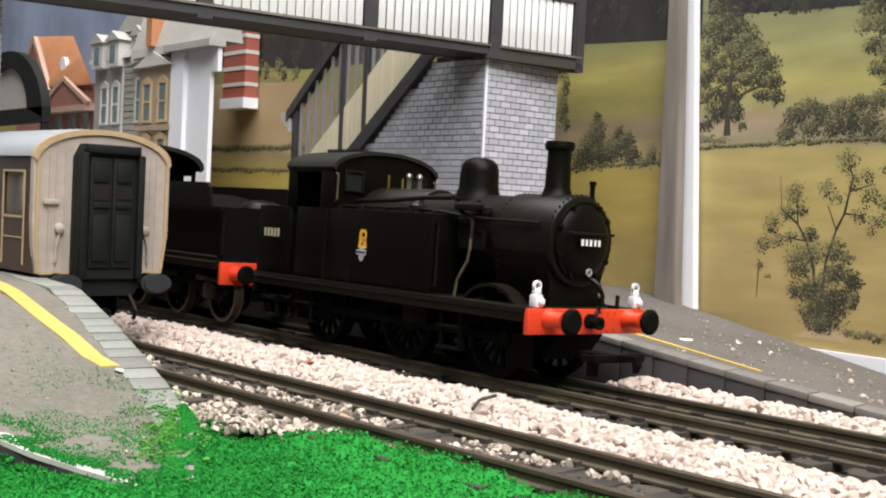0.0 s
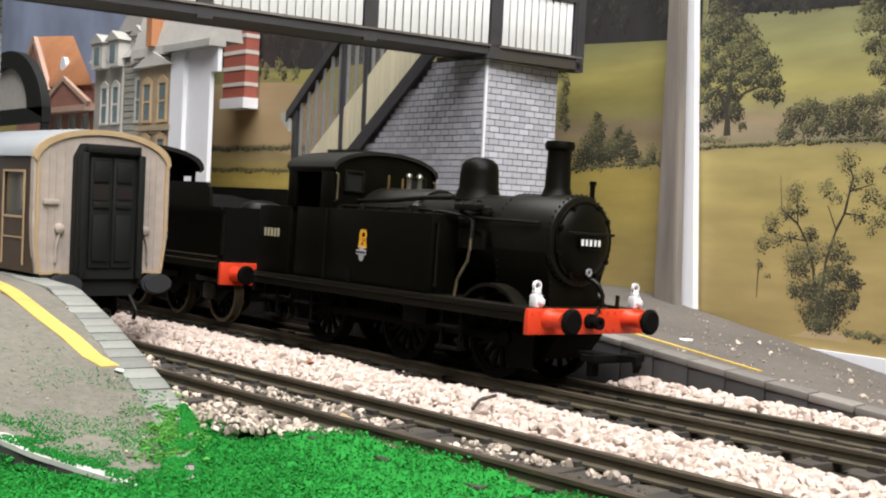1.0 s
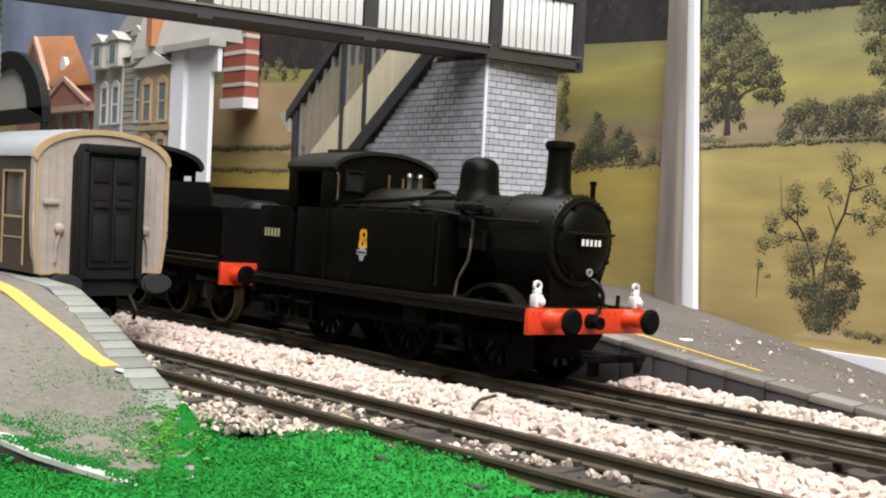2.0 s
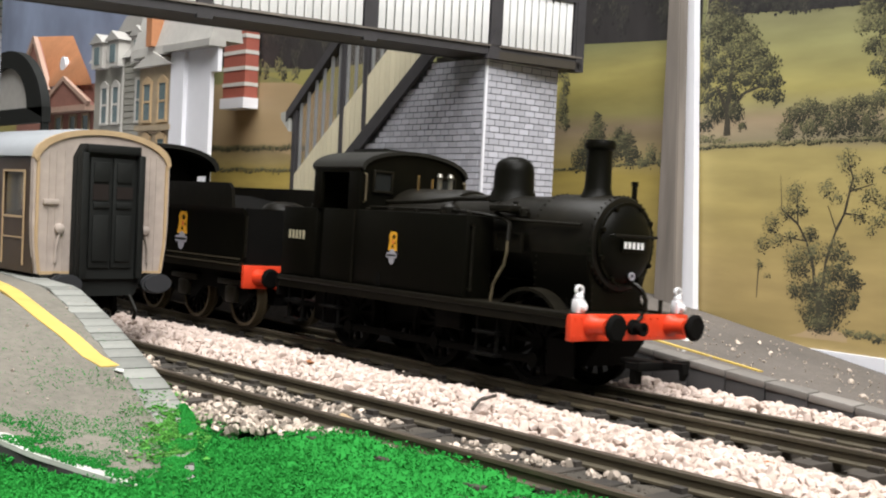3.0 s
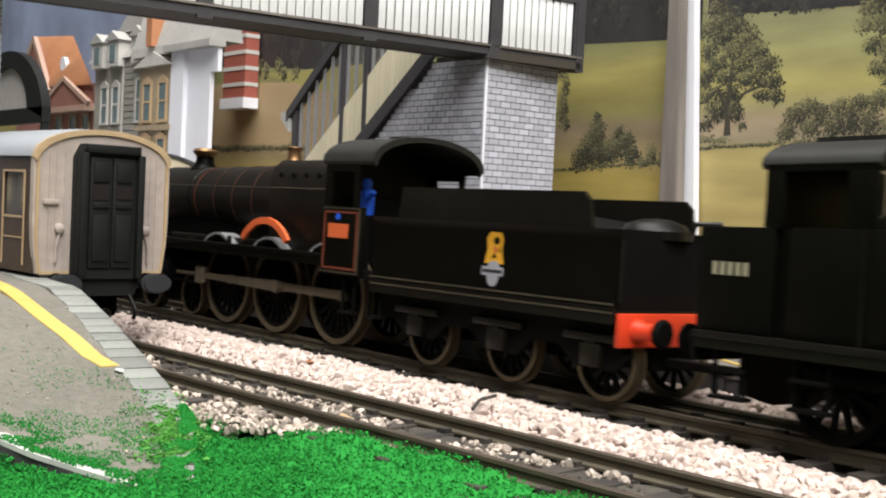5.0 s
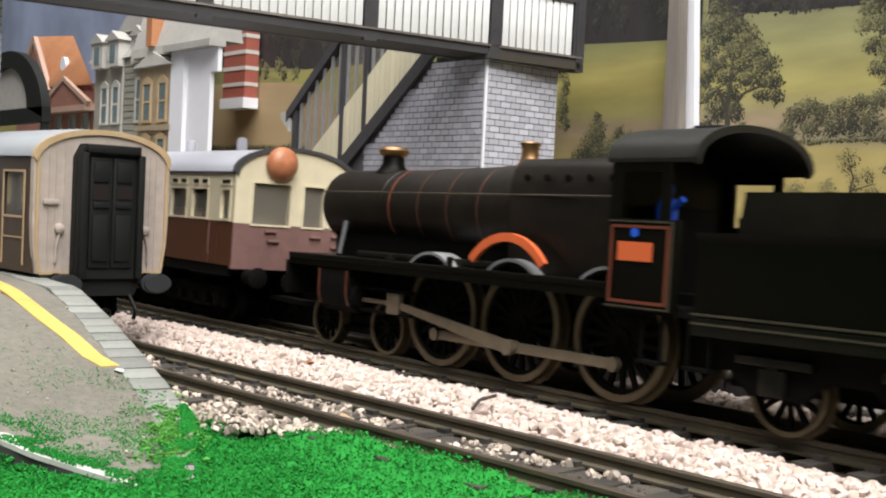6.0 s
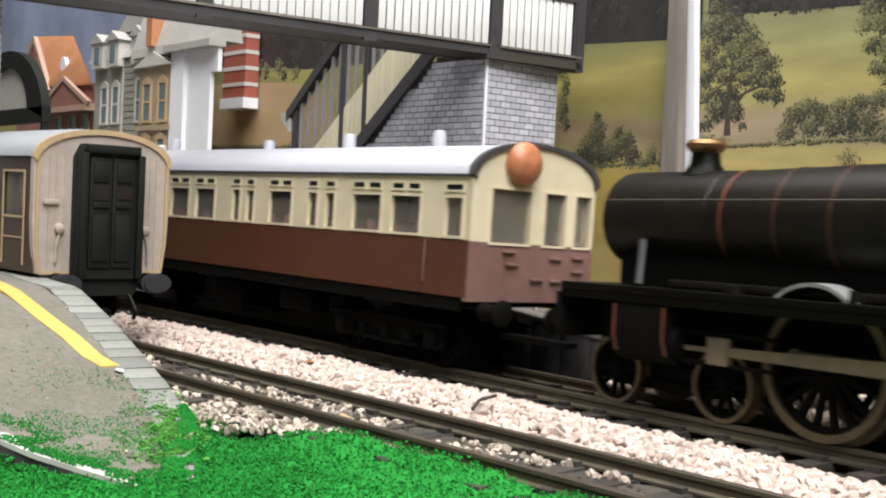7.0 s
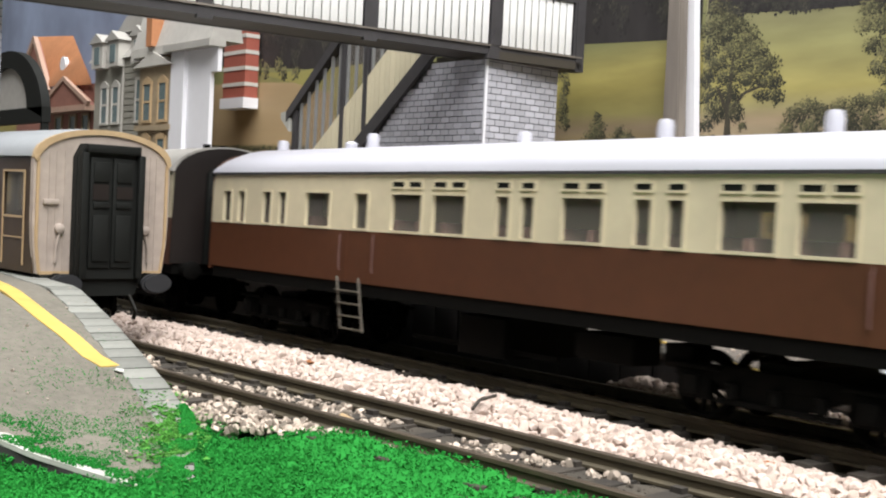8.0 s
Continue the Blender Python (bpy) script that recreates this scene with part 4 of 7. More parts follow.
    prism(bm, [(6, 46.6), (6, 47.5), (-6, 47.5), (-6, 46.6)], "yz", -92, -80)
    part("cab_roof", bm, ROOFBLK, t, "arched dark cab roof with a ventilator")
    for x in (-75.4, -93.4):
        bm = B()
        prism(bm, [(15.6, 30)] + [(a * 0.95, z - 0.4) for a, z in arc] + [(-15.6, 30)], "yz", x - 0.3, x + 0.3)
        part("spectacle_plate", bm, BLACK, t, "black cab end plate")
    for y in (-9.6, 9.6):
        bm = B()
        for q in ((-2.9, -2.3, -2.2, 2.2), (2.3, 2.9, -2.2, 2.2), (-2.9, 2.9, 2.0, 2.6), (-2.9, 2.9, -2.6, -2.0)):
            box(bm, -75.05, -74.4, y + q[0], y + q[1], 39.4 + q[2], 39.4 + q[3], 0.08)
        sp = part("window_rim", bm, BLACK2, t, "square cab window rim")
        bm = B()
        box(bm, -75.02, -74.8, y - 2.3, y + 2.3, 37.4, 41.4)
        part("pane", bm, GANG, sp)
    for y in (-14.9, 14.9):
        bm = B()
        tube(bm, [(-74.6, y, 34.4), (-73.9, y, 34.8), (-73.9, y, 40.6), (-74.6, y, 41.0)], 0.28, 6)
        part("handrail", bm, TYRE, t, "dull metal cab handrail")
    bm = B()
    lathe(bm, [(r - 0.6, -74.2), (r + 0.4, -74), (r + 0.4, -54), (r + 0.1, -53.4), (r - 0.6, -53.2)], (0, 0, cz), "x", 44)
    part("firebox", bm, BLACK2, t, "raised black firebox casing")
    for z in (17.6, 19.2, 22.4, 25.6):
        bm = B()
        rivets(bm, [(-24.2 + k * 1.5, -(7.15 + 0.14 * max(0, z - 19)), z) for k in range(9)], 0.14)
        part("rivets", bm, BLACK2, t)
    bm = B()
    for q in ((-35, -27, 29.4, 29.8), (-35, -27, 25.8, 26.2), (-35, -34.5, 25.8, 29.8), (-27.5, -27, 25.8, 29.8)):
        box(bm, q[0], q[1], -10.4, -9.9, q[2], q[3])
    box(bm, -34.5, -27.5, -10.1, -9.2, 26, 29.6)
    part("sand_box_cover", bm, BLACK2, t, "small framed black cover on the boiler side")
    bm = B()
    tube(bm, [(-34, -8.2, 34.2), (-30, -8.4, 34.0), (-27.4, -8.6, 33.6)], 0.55, 8)
    lathe(bm, [(0.8, 33.4), (0.8, 35.2), (0.45, 35.6), (0.6, 36.0)], (-31.6, -8.3, 0), "z", 12)
    lathe(bm, [(1.0, 33.2), (1.0, 34.6), (0.5, 34.9)], (-28.6, -8.6, 0), "z", 12)
    part("clack_valve", bm, BLACK2, t, "black boiler feed fitting")
    bm = B()
    for k in range(5):
        box(bm, -73 + k * 8.6, -72 + k * 8.6, -15.4, -14.4, 32.6, 33.3, 0.15)
    part("tank_fittings", bm, BLACK2, t)
    bm = B()
    for y in (-1.6, 1.6):
        lathe(bm, [(1.3, 36.6), (1.2, 37.6), (0.6, 38.2), (0.55, 40.8), (0.8, 41.2), (0.55, 42)], (-64, y, 0), "z", 16)
    part("safety_valve", bm, STEEL, t, "pair of small dull metal safety valves")
    bm = B()
    tube(bm, [(-70, -3, 38), (-70, -3, 41.5)], 0.4)
    tube(bm, [(-71, 2, 38), (-71, 2, 41)], 0.4)
    part("whistle", bm, BRASS, t, "brass whistle")
    # pipes and fittings on top and in front of the tanks
    bm = B()
    tube(bm, [(-74, -13.4, 33.4), (-60, -13.6, 33.5), (-45, -13.2, 33.6), (-38, -12.5, 33.2), (-34, -10.2, 32.6), (-26, -9.7, 32.2), (-12, -9.6, 32)], 0.35)
    tube(bm, [(-72, -10, 34.8), (-58, -10.2, 35.3), (-48, -9.4, 36.2), (-40, -8.4, 36.4)], 0.55)
    tube(bm, [(-36, -9.4, 33.6), (-30.5, -10.6, 31.4), (-30, -11.4, 28)], 0.5)
    lathe(bm, [(2.0, 32.6), (2.0, 34.2), (1.4, 34.8)], (-47, -12.4, 0), "z", 16)
    box(bm, -36.5, -30, -11.2, -8.0, 33.8, 35.2, 0.3)
    tube(bm, [(-68, 12, 33), (-45, 12.6, 33.4), (-36, 11, 33.4)], 0.4)
    part("pipework", bm, BLACK2, t, "weathered pipes along the boiler")
    bm = B()
    tube(bm, [(-30, -11.4, 28.2), (-29.9, -11.6, 25.5), (-30.3, -11.8, 23), (-31.4, -12.2, 21), (-32.2, -12.6, 19), (-32.5, -12.8, 15.7)], 0.34)
    part("pipe", bm, TYRE, t, "bare metal pipe")
    for s in (-1, 1):
        bm = B()
        arc_band(bm, (-22, 9), 9.6, 10.3, 35, 145, min(s * 9.4, s * 13), max(s * 9.4, s * 13))
        part("splasher", bm, BLACK2, t, "black curved splasher")
    # front end
    bm = B()
    box(bm, -7.3, -6.1, -17, 17, 10.6, 15.6, 0.15)
    beam = part("buffer_beam", bm, BUFRED, t, "bright red riveted buffer beam")
    bm = B()
    rivets(bm, [(-6.1, y, z) for y in (-16, -14.2, -7.6, -5.6, -3.6, 3.6, 5.6, 7.6, 14.4, 16) for z in (11.4, 14.8)], 0.18)
    part("rivets", bm, BUFRED, beam)
    for y in (-11.5, 11.5):
        buffer(t, -6.2, 1, y, 13.6)
    bm = B()
    lathe(bm, [(1.5, -6.2), (1.5, -5.2), (0.9, -5.0), (0.9, -3.4)], (0, 0, 13.2), "x", 14)
    ring(bm, 0.6, 1.3, -3.8, -3.0, (0, 0, 13.0), "x", 14)
    part("draw_hook", bm, SOOT, t, "black draw hook")
    for y in (-13.8, 15.2):
        bm = B()
        box(bm, -8.4, -6.6, y - 1.05, y + 1.05, 15.7, 18.2, 0.25)
        lathe(bm, [(0.9, 18.2), (0.9, 18.9), (0.6, 19.3)], (-7.5, y, 0), "z", 14)
        lathe(bm, [(0.7, -6.7), (0.75, -6.1), (0.45, -5.8)], (0, y + 0.3, 16.9), "x", 14)
        ring(bm, 0.65, 1.05, -7.8, -7.2, (0, y, 19.9), "x", 16)
        part("headlamp", bm, SILVER, t, "silver-white locomotive lamp")
    bm = B()
    tube(bm, [(-8.2, 1.5, 21.4), (-7.2, 1.8, 21.2), (-6.2, 2.4, 20.2), (-5.6, 3.0, 18.4), (-5.6, 2.9, 16.6), (-5.9, 2.4, 15.2), (-6.2, 1.6, 14.4)], 0.5)
    tube(bm, [(-6.8, 9, 15.6), (-6.8, 9, 18.4)], 0.45)
    box(bm, -9, -7, 8.4, 9.6, 15.6, 16.2)
    part("brake_pipe", bm, BLACK2, t, "black flexible brake pipe")
    bm = B()
    prism(bm, [(-20, 15.6), (-10, 15.6), (-14, 18.2), (-18, 19.2)], "xz", 9.8, 10.4)
    part("splasher_end", bm, BLACK2, t)
    # coupling
    bm = B()
    box(bm, -7, 2.2, -1.8, 1.8, 6.2, 7.4, 0.2)
    box(bm, 1.6, 2.6, -7.4, 7.4, 6.0, 7.6, 0.2)
    box(bm, -1, 2.4, -7.4, -6.4, 6.2, 7.4)
    box(bm, -1, 2.4, 6.4, 7.4, 6.2, 7.4)
    prism(bm, [(2, 7.6), (7, 7.8), (7.4, 6), (6.6, 4.6), (6.2, 6.6), (2, 6.4)], "xz", -0.8, 0.8)
    box(bm, -5, -3.6, -1, 1, 2.5, 6.5)
    part("coupling", bm, SOOT, t, "black tension-lock coupling hook")
    # steps
    for x in (-99, -30, -84):
        each("step_tread", SOOT, t, [(x - 3.4, x + 3.4, -16.4, -13.8, z, z + 0.6) for z in (9.4, 5.0)], "black footstep")
        each("step_hanger", SOOT, t, [(x + d, x + d + 0.6, -15.6, -15.0, 5.0, 14.7) for d in (-3.2, 2.6)])
    each("sand_box", SOOT, t, [(-48, -40, -13.8, -12.6, 9, 14.6)], "", 0.2)
    each("guard_iron", SOOT, t, [(-18, -11, -10.5, -9.9, 3, 10)])
    for x in (-22.0, -52.0, -83.5):
        wheelset(t, x, 8.7, 14, SOOT, crank=3.6, y=8.4)
    rod = new("coupling_rod", None)
    rod.parent = t
    bm = B()
    keep, OX[0] = OX[0], 0
    box(bm, -31.5, 30, -10.9, -10.2, -0.8, 0.8, 0.15)
    for x in (-31.5, 0, 30):
        lathe(bm, [(1.5, -11.2), (1.5, -10.0)], (x, 0, 0), "y", 14)
    part("rod", bm, SOOT, rod, "dark coupling rod")
    OX[0] = keep
    RODS.append((rod, -52.0 - keep, 8.7, 3.6, math.pi, 8.7))
    # rear end
    bm = B()
    box(bm, -106.4, -105.4, -16.6, 16.6, 10.6, 15.6, 0.15)
    part("buffer_beam", bm, SOOT, t, "black rear buffer beam")
    for y in (-11.5, 11.5):
        buffer(t, -106.2, -0.75, y, 13.6, SOOT)
    return t


def tender():
    t = vehicle("locomotive_tender", "black model tender with yellow emblem and red rear beam", "tender", -160, 26)
    x0, x1 = -196.5, -124.5
    bm = B()
    box(bm, x0, x1, -16, 16, 15.6, 17.2, 0.2)
    box(bm, x0, x1, -16.4, -15.6, 14.6, 17.4)
    box(bm, x0, x1, 15.6, 16.4, 14.6, 17.4)
    part("footplate", bm, BLACK2, t, "black footplate with raised lining")
    bm = B()
    for z in (17.9, 16.4):
        box(bm, x0, x1, -16.65, -16.35, z, z + 0.35)
    part("lining", bm, DIMLINE, t, "thin dulled lining")
    for s in (-1, 1):
        bm = B()
        sec = [(s * 14.6, 17), (s * 15.8, 17), (s * 15.8, 29.2), (s * 16.3, 30.6), (s * 16.8, 31.4), (s * 16.2, 31.4), (s * 14.6, 30)]
        prism(bm, sec, "yz", x0, x1)
        part("side", bm, BLACK, t, "flat black tender side with flared top")
        emblem(t, -156.6, s * 15.84, 24.2, 6.2, 10.8, s)
        bm = B()
        prism(bm, [(-189, 31.2), (-188, 38.1), (-134.5, 38.0), (-132.8, 36.5), (-131.8, 31.2)], "xz", s * 14.2 if s > 0 else -15.2, s * 15.2 if s > 0 else -14.2)
        part("coal_rail", bm, BLACK2, t, "raised black coal side")
        bm = B()
        tube(bm, [(-124.0, s * 15.2, 18.5), (-124.0, s * 15.2, 29.5)], 0.35)
        part("handrail", bm, BLACK2, t)
    bm = B()
    box(bm, x1 - 0.8, x1, -15, 15, 17, 31.4)
    box(bm, x0, x1 - 0.5, -15, 15, 26, 28)
    prism(bm, [(-190, 28), (-190, 34), (-170, 35.5), (-150, 33.5), (-134, 30), (-134, 28)], "xz", -14, 14)
    part("tank", bm, SOOT, t, "black tank and coal space")
    bm = B()
    lathe(bm, [(6.4, 30), (6.4, 31.6), (5.4, 32.9), (2.6, 33.8), (0.1, 34)], (-129.5, 0, 0), "z", 28)
    part("water_filler", bm, BLACK2, t, "domed grey-black water filler")
    bm = B()
    tube(bm, [(-124.5, 4, 30), (-124.0, 5, 33.4), (-120.4, 8, 33.6)], 0.5)
    part("pipe", bm, BLACK2, t)
    bm = B()
    prism(bm, [(x0, 15.6), (x0, 9)] + [(x, z) for c in (-181.4, -155.8, -130.5) for x, z in ((c - 9, 9.5), (c - 5, 6), (c + 5, 6), (c + 9, 9.5))] + [(x1 + 0.5, 9), (x1 + 0.5, 15.6)], "xz", -13.6, -12.6)
    part("frame", bm, SOOT, t, "sooty outside frame")
    bm = B()
    prism(bm, [(x0, 15.6), (x0, 6), (x1, 6), (x1, 15.6)], "xz", -5, 6)
    part("frame", bm, SOOT, t)
    for c in (-181.4, -155.8, -130.5):
        bm = B()
        box(bm, c - 2.4, c + 2.4, -15.2, -13.2, 6.4, 10.6, 0.3)
        box(bm, c - 7, c + 7, -15.0, -13.6, 11.0, 12.4, 0.2)
        box(bm, c - 1, c + 1, -15, -13.6, 10, 12)
        part("axlebox", bm, BLACK2, t, "black axlebox and spring")
        wheelset(t, c, 7.2, 12, TYRE, width=1.8, y=9.6)
    bm = B()
    box(bm, -123.9, -122.7, -16, 16, 10.6, 16.6, 0.15)
    part("buffer_beam", bm, BUFRED, t, "bright red buffer beam")
    for y in (-11.5, 11.5):
        buffer(t, -122.8, 0.95, y, 13.6)
    bm = B()
    box(bm, x1, -110, -2, 2, 7, 8.4)
    part("coupling", bm, SOOT, t, "black coupling bar")
    return t


def mixed_engine():
    t = vehicle("tender_locomotive", "weathered black model ten-wheel locomotive with orange nameplate arch", "locomotive", -232, 40)
    cz = 34.2
    bm = B()
    lathe(bm, [(7.2, -319.4), (8.7, -318.8), (8.9, -317.8), (8.9, -295.2), (8.75, -295), (9.9, -247.5)], (0, 0, cz), "x", 48)
    part("boiler", bm, BROWNBLK, t, "weathered brownish black tapered boiler")
    bm = B()
    lathe(bm, [(0.1, -321.4), (3, -321.0), (6.4, -320.0), (7.0, -319.2)], (0, 0, cz), "x", 36)
    box(bm, -322.4, -321.0, -0.5, 0.5, cz - 2.4, cz + 2.4, 0.1)
    part("smokebox_door", bm, BLACK2, t, "black domed smokebox door")
    for x, r, m in ((-291.5, 9.1, LINE_O), (-280.5, 9.36, FAINTBAND), (-270, 9.6, FAINTBAND), (-259.6, 9.84, FAINTBAND), (-248.6, 10.1, FAINTBAND)):
        bm = B()
        ring(bm, r - 0.5, r - 0.12, x - 0.25, x + 0.25, (0, 0, cz), "x", 48)
        part("boiler_band", bm, m, t, "thin boiler band")
    bm = B()
    sec = [(-10.6, 21.5), (-11.4, 30), (-11.4, 39), (-10.4, 42.6), (-8, 44.6), (0, 45.3), (8, 44.6), (10.4, 42.6), (11.4, 39), (11.4, 30), (10.6, 21.5)]
    prism(bm, sec, "yz", -247.6, -215.5)
    part("firebox", bm, BROWNBLK, t, "weathered square-shouldered firebox")
    for k in range(5):
        bm = B()
        lathe(bm, [(0.7, -11.5), (0.7, -10.4)], (-243 + k * 5.6, 0, 40.6), "y", 10)
        part("washout_plug", bm, SOOT, t)
    bm = B()
    tube(bm, [(-317.4, -9.3, cz + 3), (-300, -9.8, cz + 3), (-250, -11.2, cz + 3), (-217, -12.2, cz + 3)], 0.2)
    part("handrail", bm, DIMLINE, t, "thin dull metal handrail")
    bm = B()
    lathe(bm, [(4.4, 42.2), (3.4, 43.4), (2.8, 44.4), (2.6, 46.6)], (-302.3, 0, 0), "z", 30)
    ch = part("chimney", bm, BLACK, t, "black chimney")
    bm = B()
    lathe(bm, [(2.6, 46.3), (3.0, 46.7), (3.7, 47.4), (3.8, 47.9), (3.2, 48.6), (2.4, 48.7), (2.2, 46.6)], (-302.3, 0, 0), "z", 30)
    part("cap", bm, COPPER, ch, "dull copper chimney cap")
    bm = B()
    lathe(bm, [(3.2, 43.4), (2.3, 44.6), (1.9, 46), (1.8, 47.6), (2.3, 48.6), (2.0, 48.9), (1.2, 48.9)], (-254.5, 0, 0), "z", 26)
    part("safety_valve_cover", bm, COPPER, t, "dull brass safety valve cover")
    # running plate
    bm = B()
    box(bm, -321, -214, -16.4, 16.4, 20.6, 21.8, 0.15)
    box(bm, -321, -214, -16.2, -15.4, 19.0, 20.8)
    part("running_plate", bm, BLACK, t, "black running plate")
    for c in (-269.6, -244.2, -218.6):
        bm = B()
        arc_band(bm, (c, 14.6), 9.3, 9.9, 46, 134, -13.4, -8.4, 16)
        part("splasher", bm, GREYLINE, t, "pale splasher edge")
        bm = B()
        prism(bm, [(c + 9.3 * math.cos(radians(a)), 14.6 + 9.3 * math.sin(radians(a))) for a in range(46, 136, 8)], "xz", -9.2, -8.6)
        part("splasher_face", bm, SOOT, t)
    bm = B()
    arc_band(bm, (-244.5, 15.6), 12.2, 13.9, 38, 142, -14.6, -13.6, 24)
    part("nameplate", bm, ORANGE, t, "orange-red curved nameplate arch")
    each("toe_board", BLACK2, t, [(-300, -248, -11, -9, 21.8, 23.4)], "", 0.3)
    for pts, rr in (([(-284, -13, 21.8), (-284, -13, 23.2)], 1.3), ([(-262, -14, 21.8), (-262, -14, 23.8)], 0.7)):
        bm = B()
        tube(bm, pts, rr)
        part("oil_pot", bm, BLACK2, t)
    bm = B()
    tube(bm, [(-308.5, -8.5, 30), (-306, -11.8, 22)], 0.7)
    part("steam_pipe", bm, BUFGREY, t, "grey outside steam pipe")
    # cab
    for s in (-1, 1):
        a, b = min(s * 15.5, s * 16.4), max(s * 15.5, s * 16.4)
        bm = B()
        box(bm, -216, -200.5, a, b, 17.6, 33.2, 0.2)
        part("cab_side", bm, BLACK, t, "black cab side sheet")
        each("cab_post", BLACK, t, [(-216, -213.6, a, b, 33.2, 41.4), (-204.8, -203.2, a, b, 33.2, 41.4)], "black cab window post")
        each("cab_cornice", BLACK, t, [(-216, -203.2, a, b, 41.4, 44.2)], "black strip over the cab window")
        y = s * 16.4
        lo, hi = min(y, y + 0.25 * s), max(y, y + 0.25 * s)
        bm = B()
        for q in ((-215.4, -202.4, 31.6, 32.1), (-215.4, -202.4, 18.6, 19.1), (-215.4, -214.9, 18.6, 32.1), (-202.9, -202.4, 18.6, 32.1)):
            box(bm, q[0], q[1], lo, hi, q[2], q[3])
        part("lining", bm, LINE_O, t, "orange panel lining")
        bm = B()
        for q in ((-216, -201.8, 32.6, 32.9), (-202.0, -201.7, 18, 32.9), (-216, -201.8, 17.8, 18.1)):
            box(bm, q[0], q[1], lo, hi, q[2], q[3])
        part("lining", bm, DIMLINE, t, "dull panel lining")
        bm = B()
        box(bm, -213.6, -206.0, lo, hi + (0.2 if s > 0 else 0), 25.9, 29.2)
        part("cab_plate", bm, ORANGE, t, "orange rectangular cab plate")
        bm = B()
        lathe(bm, [(0.8, lo), (0.8, hi)], (-210, 0, 30.8), "y", 14)
        part("blue_spot", bm, BLUEFIG, t, "small blue route disc")
    n = 14
    arc = [(17.0 * math.cos(math.pi * i / n), 43.6 + 6.6 * math.sin(math.pi * i / n) ** 0.9) for i in range(n + 1)]
    bm = B()
    prism(bm, arc + [(x * 0.96, z - 0.7) for x, z in arc[::-1]], "yz", -217.0, -197.6)
    prism(bm, [(x, z + 0.25) for x, z in arc] + [(x * 0.93, z - 1.0) for x, z in arc[::-1]], "yz", -198.6, -197.4)
    box(bm, -209, -203, -4, 4, 49.8, 50.6, 0.3)
    part("cab_roof", bm, ROOFBLK, t, "arched dark cab roof")
    bm = B()
    prism(bm, [(16, 21)] + [(a * 0.95, z - 0.4) for a, z in arc] + [(-16, 21)], "yz", -216, -215.4)
    part("cab_front", bm, BLACK, t, "black cab front plate")
    bm = B()
    box(bm, -216, -194, -15.5, 15.5, 17, 18.6)
    box(bm, -215, -212, -9, 9, 18.6, 36, 0.8)
    part("backhead", bm, SOOT, t, "dark cab floor and backhead")
    bm = B()
    lathe(bm, [(1.2, 18.6), (1.4, 24), (1.8, 31.6)], (-209.5, -9, 0), "z", 14)
    part("figurine_base", bm, SOOT, t, "dark lower half of the model figure")
    bm = B()
    lathe(bm, [(1.8, 31.6), (1.9, 33), (2.0, 35.6), (1.4, 37.2), (0.8, 37.5), (1.1, 38.4), (1.1, 39.4), (0.6, 40.2)], (-209.5, -9, 0), "z", 14)
    tube(bm, [(-208.8, -10, 36.4), (-206.6, -10.8, 35.4), (-204.4, -11, 37)], 0.65)
    part("figurine", bm, BLUEFIG, t, "plain blue model figure in the cab")
    # frames, cylinder, front
    bm = B()
    box(bm, -320, -200, -6.2, 6.2, 8, 20.6)
    box(bm, -316, -216, -6.0, 6.0, 20.6, 27.5)
    part("frame", bm, SOOT, t, "sooty frames")
    for s in (-1, 1):
        bm = B()
        sec = [(7.5, 20.4), (15.4, 20.4), (16.0, 18.5), (16.0, 13.0), (15.0, 10.2), (12.6, 8.8), (10.2, 9.6), (7.5, 12)]
        prism(bm, [(s * a, b) for a, b in sec], "yz", -308.4, -295.4)
        lathe(bm, [(3.0, -309.4), (3.2, -309), (3.2, -295), (2.6, -294.4), (0.8, -294.2)], (0, s * 12.2, 13.0), "x", 24)
        cy = part("cylinder", bm, SOOT, t, "dark boxy outside cylinder")
        for x in (-307.4, -296.2):
            bm = B()
            prism(bm, [(s * (15.9 + d), z) for d, z in ((0.2, 18.6), (0.2, 13), (-0.8, 10.4), (-1.1, 10.6), (-0.1, 13.2), (-0.1, 18.6))], "yz", x - 0.25, x + 0.25)
            part("cylinder_band", bm, LINE_O, cy, "orange lining")
        each("slide_bar", SOOT, t, [(-295, -276, s * 12.2 - 0.5, s * 12.2 + 0.5, z, z + 0.7) for z in (14.6, 9.6)], "dark slide bar")
    bm = B()
    box(bm, -322.2, -321, -16.4, 16.4, 11.6, 19.8, 0.15)
    part("buffer_beam", bm, SOOT, t, "dark front beam")
    for y in (-11.5, 11.5):
        buffer(t, -322, -0.9, y, 13.6, SOOT)
    bm = B()
    box(bm, -318, -284, -7, 7, 4.2, 8, 0.3)
    box(bm, -314, -288, -8.0, -7.2, 3.6, 5.2)
    part("bogie_frame", bm, SOOT, t, "black bogie frame")
    for x in (-313.0, -288.6):
        wheelset(t, x, 6.2, 10, TYRE, y=8.2)
    for x in (-269.2, -244.8, -218.2):
        wheelset(t, x, 11.3, 18, TYRE, crank=4.4, y=8.4)
    keep, OX[0] = OX[0], 0
    rod = new("coupling_rod", None)
    rod.parent = t
    bm = B()
    box(bm, -24.4, 26.6, -11.2, -10.4, -1.0, 1.0, 0.15)
    for x in (-24.4, 0, 26.6):
        lathe(bm, [(1.35, -11.6), (1.35, -10.2)], (x, 0, 0), "y", 16)
